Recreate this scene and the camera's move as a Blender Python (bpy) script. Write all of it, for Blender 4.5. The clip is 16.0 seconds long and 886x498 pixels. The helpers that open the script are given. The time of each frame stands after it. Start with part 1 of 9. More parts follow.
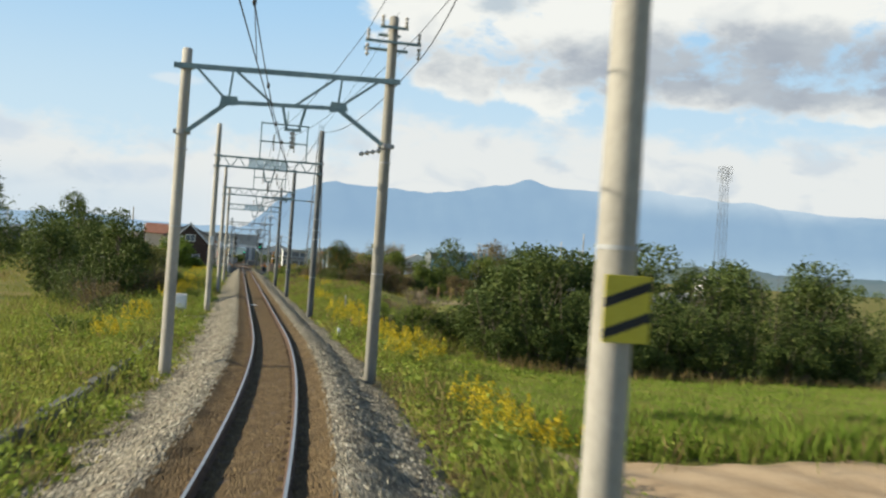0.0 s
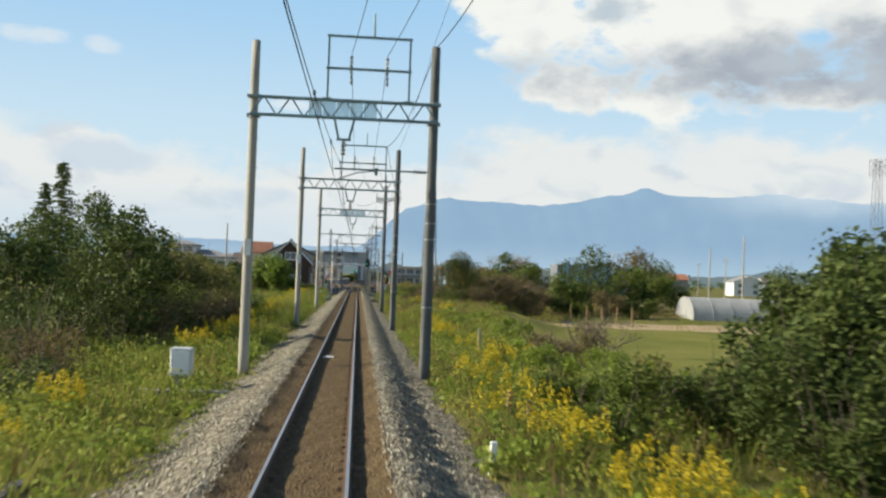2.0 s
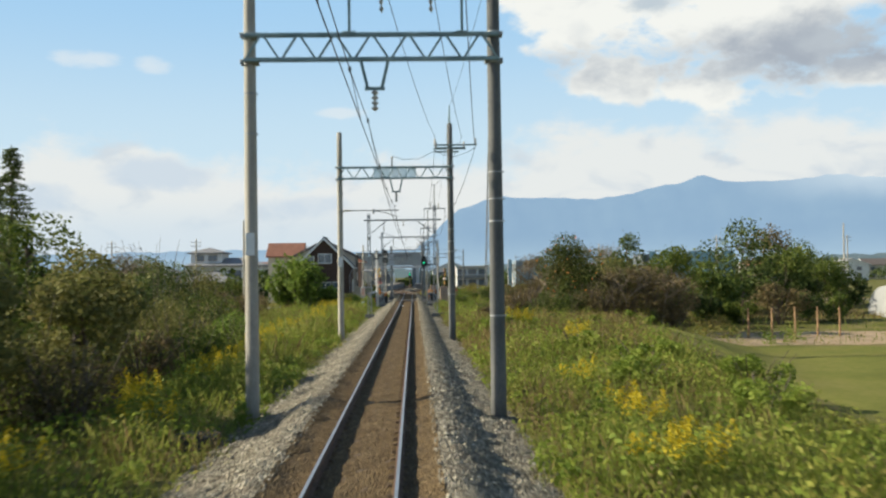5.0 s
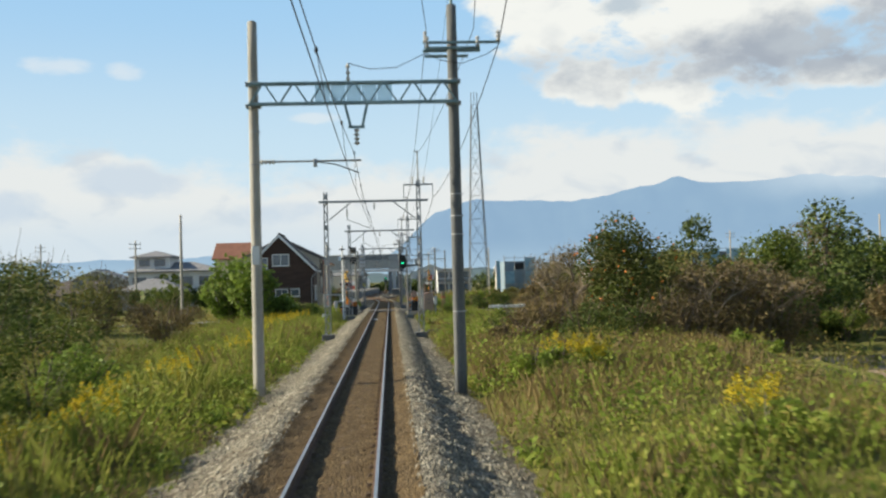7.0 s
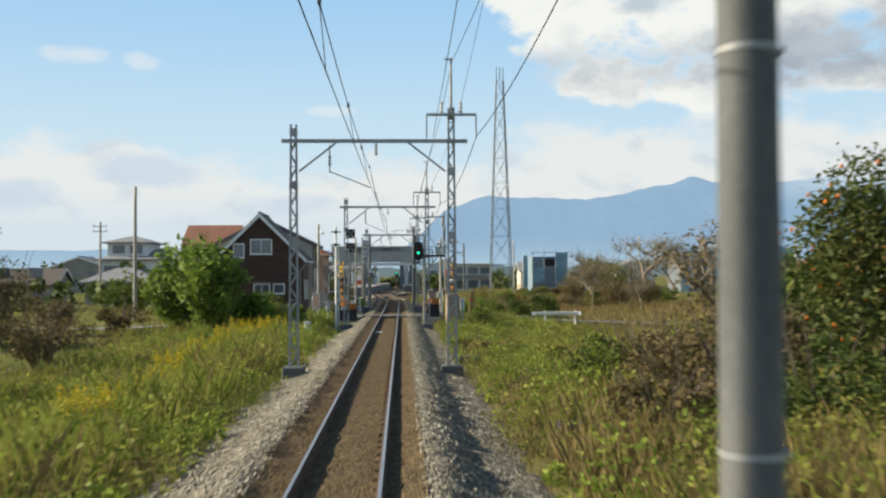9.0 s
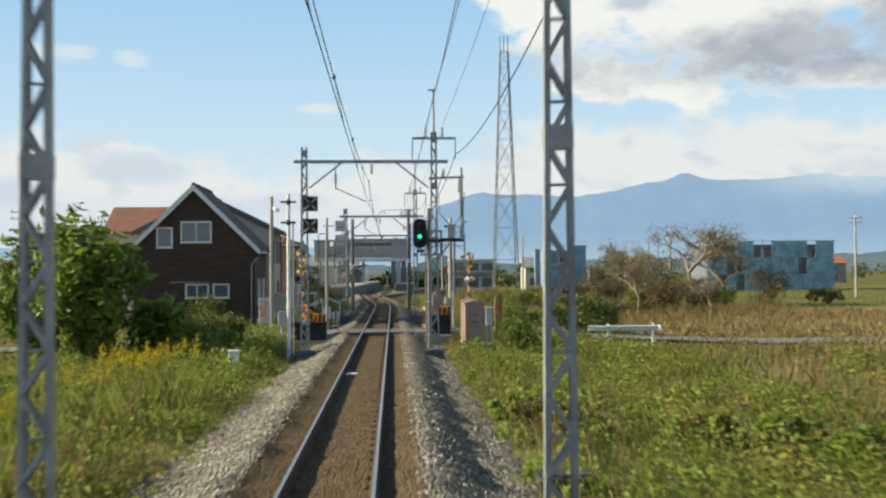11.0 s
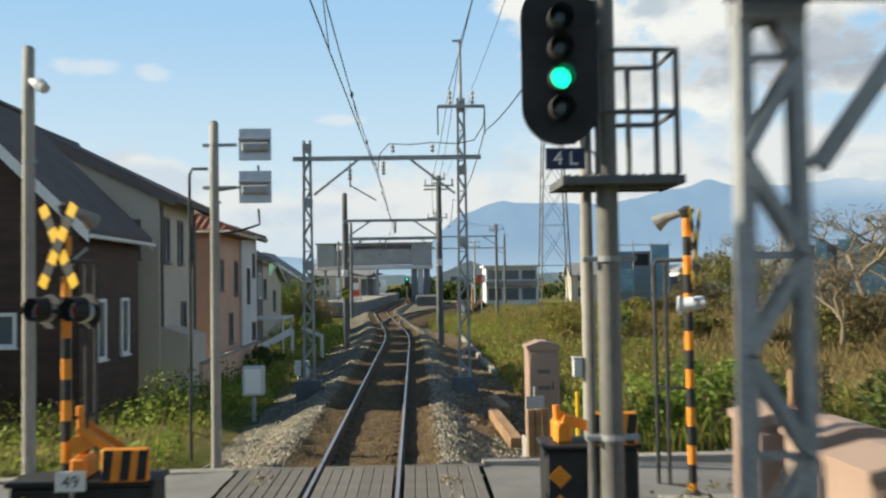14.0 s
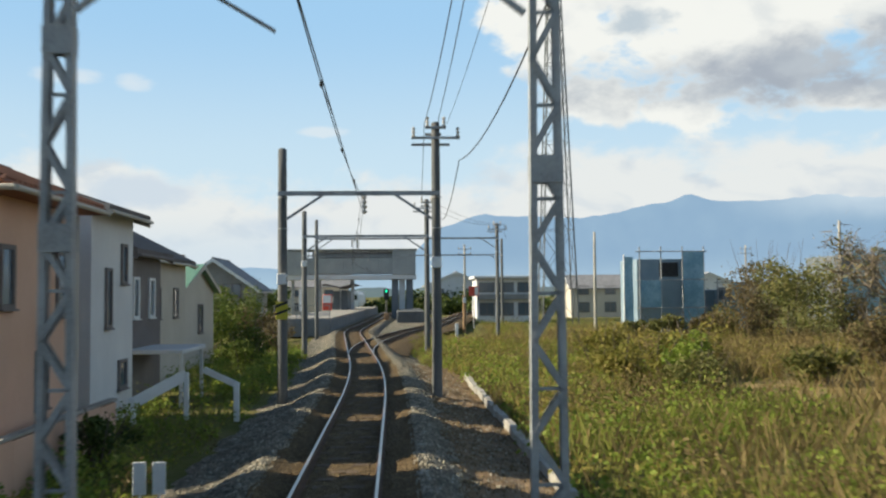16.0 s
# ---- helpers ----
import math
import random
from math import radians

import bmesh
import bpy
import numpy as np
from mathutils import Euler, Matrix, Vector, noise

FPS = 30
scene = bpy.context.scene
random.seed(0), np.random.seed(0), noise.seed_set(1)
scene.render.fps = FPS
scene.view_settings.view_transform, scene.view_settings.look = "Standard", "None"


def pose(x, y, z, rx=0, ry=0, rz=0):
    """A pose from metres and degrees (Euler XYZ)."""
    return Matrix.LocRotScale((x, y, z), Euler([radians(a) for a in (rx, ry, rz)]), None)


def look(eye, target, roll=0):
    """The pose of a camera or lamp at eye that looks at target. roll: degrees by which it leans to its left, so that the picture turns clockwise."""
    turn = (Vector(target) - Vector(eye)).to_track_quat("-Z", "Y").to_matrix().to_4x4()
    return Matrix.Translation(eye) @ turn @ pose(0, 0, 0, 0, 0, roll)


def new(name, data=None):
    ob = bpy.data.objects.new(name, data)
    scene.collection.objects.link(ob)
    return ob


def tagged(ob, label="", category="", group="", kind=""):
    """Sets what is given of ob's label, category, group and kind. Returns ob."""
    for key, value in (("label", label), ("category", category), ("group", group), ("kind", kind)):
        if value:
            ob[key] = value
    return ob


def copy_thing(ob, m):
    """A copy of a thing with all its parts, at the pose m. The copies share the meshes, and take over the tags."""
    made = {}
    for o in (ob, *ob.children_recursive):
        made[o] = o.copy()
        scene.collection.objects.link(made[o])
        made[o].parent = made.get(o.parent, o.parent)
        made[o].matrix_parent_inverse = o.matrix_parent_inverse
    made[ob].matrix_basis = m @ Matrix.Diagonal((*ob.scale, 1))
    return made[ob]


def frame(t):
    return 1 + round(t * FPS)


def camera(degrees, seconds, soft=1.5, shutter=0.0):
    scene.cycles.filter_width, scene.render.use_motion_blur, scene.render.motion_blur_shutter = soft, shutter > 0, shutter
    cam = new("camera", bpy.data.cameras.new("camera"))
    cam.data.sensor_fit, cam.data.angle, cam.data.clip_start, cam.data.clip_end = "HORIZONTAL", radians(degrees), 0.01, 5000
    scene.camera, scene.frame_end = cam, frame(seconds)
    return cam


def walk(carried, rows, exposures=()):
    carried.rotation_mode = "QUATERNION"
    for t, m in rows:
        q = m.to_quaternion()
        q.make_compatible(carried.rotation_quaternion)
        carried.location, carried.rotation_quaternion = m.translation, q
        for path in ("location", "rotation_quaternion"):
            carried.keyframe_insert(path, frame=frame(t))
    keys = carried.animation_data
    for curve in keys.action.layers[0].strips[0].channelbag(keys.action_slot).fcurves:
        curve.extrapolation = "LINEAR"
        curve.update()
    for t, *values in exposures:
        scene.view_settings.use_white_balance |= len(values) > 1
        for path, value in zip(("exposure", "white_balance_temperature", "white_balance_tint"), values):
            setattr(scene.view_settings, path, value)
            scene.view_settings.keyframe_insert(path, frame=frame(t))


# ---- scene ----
cam = camera(48.98, 16.0, soft=2.3, shutter=0.4)
# seconds, eye x y z, yaw, pitch, lean: the rails run along y, their heads lie at z = 0
ROWS = [
    (0.0, -1.225, 0.000, 2.760, -11.739, 1.056, 3.844),
    (0.5, -0.564, 5.980, 2.782, -9.606, 0.992, 3.692),
    (1.0, -0.047, 12.038, 2.702, -7.528, 1.148, 3.347),
    (1.5, 0.304, 18.066, 2.630, -6.247, 1.581, 3.002),
    (2.0, 0.599, 23.993, 2.695, -4.934, 1.584, 2.104),
    (2.5, 0.749, 29.790, 2.682, -3.809, 1.549, 1.316),
    (3.0, 0.825, 35.523, 2.611, -2.628, 1.314, 0.883),
    (3.5, 0.800, 41.259, 2.608, -2.308, 1.331, 0.166),
    (4.0, 0.827, 47.066, 2.601, -1.913, 1.474, -0.477),
    (6.5, 0.781, 74.108, 2.579, -2.065, 1.692, -1.283),
    (7.0, 0.807, 79.514, 2.572, -3.150, 1.795, -1.531),
    (7.5, 0.836, 84.930, 2.605, -3.251, 1.612, -1.679),
    (8.0, 0.831, 90.354, 2.648, -2.296, 1.540, -0.912),
    (8.5, 0.845, 95.694, 2.643, -2.237, 1.571, -0.473),
    (11.0, 0.813, 122.327, 2.583, -2.930, 1.398, -0.406),
    (11.5, 0.789, 127.783, 2.626, -3.300, 1.447, -0.826),
    (12.0, 0.796, 133.201, 2.658, -2.894, 1.453, -1.171),
    (12.5, 0.804, 138.548, 2.642, -2.385, 1.511, -1.083),
    (13.0, 0.841, 143.877, 2.647, -2.129, 1.693, -0.608),
    (13.5, 0.819, 149.006, 2.617, -1.900, 1.853, -0.581),
    (14.0, 0.812, 153.791, 2.595, -1.727, 1.985, -0.914),
    (14.5, 0.842, 158.392, 2.600, -1.886, 2.148, -0.664),
    (15.0, 0.829, 162.823, 2.601, -2.147, 2.290, -0.564),
    (15.5, 0.848, 167.134, 2.604, -2.672, 2.633, -0.734),
    (16.0, 0.823, 171.359, 2.595, -2.850, 2.734, -0.490),
]
walk(cam, [(t, pose(x, y, z, 0, 0, yaw) @ pose(0, 0, 0, 90 + pitch) @ pose(0, 0, 0, 0, 0, lean)) for t, x, y, z, yaw, pitch, lean in ROWS],
     exposures=((0.0, 0.57, 6560, 5), (16.0, 0.57, 6560, 5)))

# ---- world, sun ----
SUN_EL, SUN_AZ = radians(27.5), radians(273.0)
world = bpy.data.worlds.new("world")
scene.world = world
world.use_nodes = True


def math_node(nt, op, a, b=None, c=None):
    n = nt.nodes.new("ShaderNodeMath")
    n.operation = op
    for i, q in enumerate((a, b, c)):
        if q is None:
            continue
        if isinstance(q, (int, float)):
            n.inputs[i].default_value = q
        else:
            nt.links.new(q, n.inputs[i])
    return n.outputs[0]


def smooth(nt, q, lo, hi):
    n = nt.nodes.new("ShaderNodeMapRange")
    n.interpolation_type = "SMOOTHSTEP"
    nt.links.new(q, n.inputs["Value"])
    n.inputs["From Min"].default_value, n.inputs["From Max"].default_value = lo, hi
    return n.outputs["Result"]


def mixc(nt, fac, a, b, blend="MIX"):
    n = nt.nodes.new("ShaderNodeMix")
    n.data_type, n.blend_type = "RGBA", blend
    ins = [n.inputs[0], n.inputs[6], n.inputs[7]]
    for sock, q in zip(ins, (fac, a, b)):
        if isinstance(q, (int, float)):
            sock.default_value = q
        elif isinstance(q, tuple):
            sock.default_value = (*q, 1) if len(q) == 3 else q
        else:
            nt.links.new(q, sock)
    return n.outputs[2]


def noise_tex(nt, vec, scale, detail=4, rough=0.55, dist=0.0):
    n = nt.nodes.new("ShaderNodeTexNoise")
    n.inputs["Scale"].default_value, n.inputs["Detail"].default_value = scale, detail
    n.inputs["Roughness"].default_value, n.inputs["Distortion"].default_value = rough, dist
    if vec is not None:
        nt.links.new(vec, n.inputs["Vector"])
    return n.outputs["Fac"]


def build_world():
    nt = world.node_tree
    nt.nodes.clear()
    out = nt.nodes.new("ShaderNodeOutputWorld")
    bg = nt.nodes.new("ShaderNodeBackground")
    sky = nt.nodes.new("ShaderNodeTexSky")
    sky.sky_type, sky.sun_disc = "NISHITA", False
    sky.sun_elevation, sky.sun_rotation = SUN_EL, SUN_AZ
    sky.air_density, sky.dust_density, sky.ozone_density = 1.0, 0.6, 1.6
    tc = nt.nodes.new("ShaderNodeTexCoord")
    sep = nt.nodes.new("ShaderNodeSeparateXYZ")
    nt.links.new(tc.outputs["Generated"], sep.inputs[0])
    X, Y, Z = sep.outputs
    az = math_node(nt, "ARCTAN2", X, Y)
    el = math_node(nt, "ARCSINE", Z)
    comb = nt.nodes.new("ShaderNodeCombineXYZ")
    nt.links.new(az, comb.inputs[0])
    nt.links.new(math_node(nt, "MULTIPLY", el, 1.7), comb.inputs[1])
    vec = comb.outputs[0]
    mul = lambda p, q: math_node(nt, "MULTIPLY", p, q)
    add = lambda p, q: math_node(nt, "ADD", p, q)
    big = math_node(nt, "SUBTRACT", noise_tex(nt, vec, 9.0, 7, 0.55, 0.25), 0.5)
    fine = math_node(nt, "SUBTRACT", noise_tex(nt, vec, 24.0, 6, 0.6, 0.2), 0.5)
    billow = math_node(nt, "SUBTRACT", noise_tex(nt, vec, 15.0, 5, 0.5, 0.4), 0.5)
    rag = add(mul(big, 2.9), mul(fine, 2.0))

    def lobe(a, e, ra, re):
        """1 in the middle of an oval of sky, 0 at its rim, below outside; degrees of bearing and height."""
        p = mul(math_node(nt, "SUBTRACT", az, radians(a)), 1 / radians(ra))
        q = mul(math_node(nt, "SUBTRACT", el, radians(e)), 1 / radians(re))
        return math_node(nt, "SUBTRACT", 1.0, add(mul(p, p), mul(q, q)))

    def cloud(lobes, soft=0.55):
        top = lobe(*lobes[0])
        for q in lobes[1:]:
            top = math_node(nt, "MAXIMUM", top, lobe(*q))
        return smooth(nt, add(top, rag), -0.10, soft)

    # clear blue, paler towards the horizon
    skyc = mixc(nt, 1.0, sky.outputs[0], (SKY_K * 0.98, SKY_K * 1.06, SKY_K * 1.14), "MULTIPLY")
    col = mixc(nt, smooth(nt, el, 0.62, 0.30), skyc, mixc(nt, smooth(nt, el, 0.30, 0.10), (0.405, 0.665, 0.975), (0.66, 0.835, 0.99)))
    wisps = mul(cloud([(-18.5, 12.2, 2.4, 0.6), (-14.8, 12.0, 1.3, 0.6), (-4.0, 9.6, 1.6, 0.4)], 0.9), 0.55)
    col = mixc(nt, wisps, col, (0.90, 0.92, 0.96))
    # bank of white cloud all round the horizon, higher towards the hills, bluish in its folds on the left
    rim = add(add(radians(6.7), mul(smooth(nt, az, radians(2), radians(10)), radians(1.9))), mul(smooth(nt, az, radians(-9), radians(-17)), radians(0.9)))
    bank = smooth(nt, add(math_node(nt, "SUBTRACT", rim, el), add(mul(big, 0.11), mul(fine, 0.07))), -0.014, 0.026)
    foot = mixc(nt, smooth(nt, billow, 0.02, 0.20), (0.90, 0.905, 0.92), (0.72, 0.77, 0.85))
    low = mul(smooth(nt, el, radians(5.2), radians(2.2)), smooth(nt, az, radians(4), radians(-6)))
    foot = mixc(nt, mul(low, 0.75), foot, (0.70, 0.80, 0.92))
    foot = mixc(nt, mul(cloud([(-14.5, 5.9, 3.6, 1.1), (-22.0, 4.4, 4.0, 1.0), (-6.5, 4.2, 3.0, 0.8)], 1.1), 0.65), foot, (0.60, 0.71, 0.87))
    col = mixc(nt, mul(bank, 0.96), col, foot)
    # heaped cloud over the hills: sunlit heads, a grey belly and small puffs under it
    heap = cloud([(46, 17.0, 38, 8.0), (18.0, 14.8, 9.5, 5.4), (9.5, 15.6, 4.6, 3.0), (12.2, 11.2, 3.0, 1.6), (16.6, 10.3, 3.2, 1.0), (26.0, 10.6, 4.0, 1.1), (36.0, 10.2, 6.0, 1.2)])
    belly = smooth(nt, add(add(lobe(40, 12.1, 29.0, 2.5), mul(big, 1.9)), mul(fine, 1.3)), -0.45, 0.65)
    fold = mul(smooth(nt, add(lobe(14.6, 15.4, 2.6, 1.1), rag), 0.0, 0.9), 0.75)
    heads = mixc(nt, mul(smooth(nt, billow, 0.0, 0.22), 0.5), (1.0, 0.99, 0.975), (0.70, 0.735, 0.79))
    grey = mixc(nt, smooth(nt, billow, -0.12, 0.15), (0.50, 0.55, 0.635), (0.40, 0.445, 0.54))
    heads = mixc(nt, fold, heads, (0.46, 0.56, 0.68))
    col = mixc(nt, heap, col, mixc(nt, mul(belly, 0.92), heads, grey))
    nt.links.new(col, bg.inputs[0])
    bg.inputs[1].default_value = WORLD_K
    nt.links.new(bg.outputs[0], out.inputs[0])


SKY_K, WORLD_K = 0.105, 0.62
build_world()
sun = new("sun", bpy.data.lights.new("sun", "SUN"))
sun.data.energy, sun.data.angle, sun.data.color = 5.6, radians(0.6), (1.0, 0.88, 0.70)
SUN_FROM = Vector((math.sin(SUN_AZ) * math.cos(SUN_EL), math.cos(SUN_AZ) * math.cos(SUN_EL), math.sin(SUN_EL)))
sun.matrix_world = look(SUN_FROM * 200, (0, 0, 0))

# ---- materials ----


def material(name, colors, rough=0.8, metal=0.0, scale=3.0, scale2=40.0, bump=0.15, bump_scale=60.0, island=0.0, objrand=0.0,
             translucent=0.0, spec=0.4, stain=0.0, stain_color=(0.1, 0.08, 0.06), stretch=(1, 1, 1), coord="Object"):
    """Two colours mixed by noise at two scales, grain, optional stains, relief."""
    m = bpy.data.materials.new(name)
    m.use_nodes = True
    nt = m.node_tree
    bsdf = nt.nodes["Principled BSDF"]
    tc = nt.nodes.new("ShaderNodeTexCoord")
    mp = nt.nodes.new("ShaderNodeMapping")
    mp.inputs["Scale"].default_value = stretch
    nt.links.new(tc.outputs[coord], mp.inputs[0])
    vec = mp.outputs[0]
    a = noise_tex(nt, vec, scale, 5, 0.6)
    b = noise_tex(nt, vec, scale2, 3, 0.6)
    f = math_node(nt, "ADD", math_node(nt, "MULTIPLY", a, 0.65), math_node(nt, "MULTIPLY", b, 0.35))
    f = smooth(nt, f, 0.33, 0.67)
    if island:
        g = nt.nodes.new("ShaderNodeNewGeometry")
        f = math_node(nt, "ADD", math_node(nt, "MULTIPLY", f, 1 - island), math_node(nt, "MULTIPLY", g.outputs["Random Per Island"], island))
    if objrand:
        oi = nt.nodes.new("ShaderNodeObjectInfo")
        f = math_node(nt, "ADD", math_node(nt, "MULTIPLY", f, 1 - objrand), math_node(nt, "MULTIPLY", oi.outputs["Random"], objrand))
    ramp = nt.nodes.new("ShaderNodeValToRGB")
    el = ramp.color_ramp.elements
    n = len(colors)
    el[0].color, el[1].color = (*colors[0], 1), (*colors[-1], 1)
    for i in range(1, n - 1):
        e = el.new(i / (n - 1))
        e.color = (*colors[i], 1)
    nt.links.new(f, ramp.inputs[0])
    col = ramp.outputs[0]
    if stain:
        s = noise_tex(nt, vec, scale * 0.37, 6, 0.7, 0.4)
        col = mixc(nt, math_node(nt, "MULTIPLY", smooth(nt, s, 0.5, 0.72), stain), col, stain_color)
    nt.links.new(col, bsdf.inputs["Base Color"])
    bsdf.inputs["Metallic"].default_value = metal
    bsdf.inputs["Specular IOR Level"].default_value = spec
    r = math_node(nt, "ADD", math_node(nt, "MULTIPLY", b, 0.25), rough - 0.12)
    nt.links.new(r, bsdf.inputs["Roughness"])
    if bump:
        bn = nt.nodes.new("ShaderNodeBump")
        bn.inputs["Strength"].default_value, bn.inputs["Distance"].default_value = bump, 0.02
        nt.links.new(noise_tex(nt, vec, bump_scale, 4, 0.6), bn.inputs["Height"])
        nt.links.new(bn.outputs[0], bsdf.inputs["Normal"])
    if translucent:
        tr = nt.nodes.new("ShaderNodeBsdfTranslucent")
        nt.links.new(col, tr.inputs[0])
        mx = nt.nodes.new("ShaderNodeMixShader")
        mx.inputs[0].default_value = translucent
        nt.links.new(bsdf.outputs[0], mx.inputs[1])
        nt.links.new(tr.outputs[0], mx.inputs[2])
        nt.links.new(mx.outputs[0], nt.nodes["Material Output"].inputs[0])
    return m


def gravel(name, colors, cell, relief, tint, tint_amount):
    """Crushed stone: each cell a stone with a tone of its own, dark joints between, broad dirty patches."""
    m = bpy.data.materials.new(name)
    m.use_nodes = True
    nt = m.node_tree
    b = nt.nodes["Principled BSDF"]
    tc = nt.nodes.new("ShaderNodeTexCoord")
    vo = nt.nodes.new("ShaderNodeTexVoronoi")
    vo.inputs["Scale"].default_value = cell
    nt.links.new(tc.outputs["Object"], vo.inputs["Vector"])
    ve = nt.nodes.new("ShaderNodeTexVoronoi")
    ve.feature = "DISTANCE_TO_EDGE"
    ve.inputs["Scale"].default_value = cell
    nt.links.new(tc.outputs["Object"], ve.inputs["Vector"])
    sep = nt.nodes.new("ShaderNodeSeparateColor")
    nt.links.new(vo.outputs["Color"], sep.inputs[0])
    f = math_node(nt, "ADD", math_node(nt, "MULTIPLY", sep.outputs[0], 0.75), math_node(nt, "MULTIPLY", noise_tex(nt, tc.outputs["Object"], 1.3, 4), 0.3))
    ramp = nt.nodes.new("ShaderNodeValToRGB")
    e = ramp.color_ramp.elements
    e[0].color, e[1].color = (*colors[0], 1), (*colors[2], 1)
    q = e.new(0.6)
    q.color = (*colors[1], 1)
    nt.links.new(f, ramp.inputs[0])
    joint = smooth(nt, ve.outputs["Distance"], 0.0, 0.09)
    col = mixc(nt, joint, tuple(c * 0.45 for c in colors[0]), ramp.outputs[0])
    dirt = smooth(nt, noise_tex(nt, tc.outputs["Object"], 0.9, 5, 0.65), 0.45, 0.68)
    col = mixc(nt, math_node(nt, "MULTIPLY", dirt, tint_amount), col, tint)
    nt.links.new(col, b.inputs["Base Color"])
    b.inputs["Roughness"].default_value = 0.95
    b.inputs["Specular IOR Level"].default_value = 0.2
    bn = nt.nodes.new("ShaderNodeBump")
    bn.inputs["Strength"].default_value, bn.inputs["Distance"].default_value = 1.0, relief
    nt.links.new(math_node(nt, "ADD", smooth(nt, ve.outputs["Distance"], 0.0, 0.3), math_node(nt, "MULTIPLY", sep.outputs[1], 0.8)), bn.inputs["Height"])
    nt.links.new(bn.outputs[0], b.inputs["Normal"])
    return m


def glow(name, color, k):
    m = bpy.data.materials.new(name)
    m.use_nodes = True
    b = m.node_tree.nodes["Principled BSDF"]
    b.inputs["Base Color"].default_value = (*color, 1)
    b.inputs["Emission Color"].default_value = (*color, 1)
    b.inputs["Emission Strength"].default_value = k
    return m


def glass_like(name, color, rough=0.08):
    m = bpy.data.materials.new(name)
    m.use_nodes = True
    b = m.node_tree.nodes["Principled BSDF"]
    b.inputs["Base Color"].default_value = (*color, 1)
    b.inputs["Roughness"].default_value = rough
    b.inputs["Specular IOR Level"].default_value = 0.8
    return m


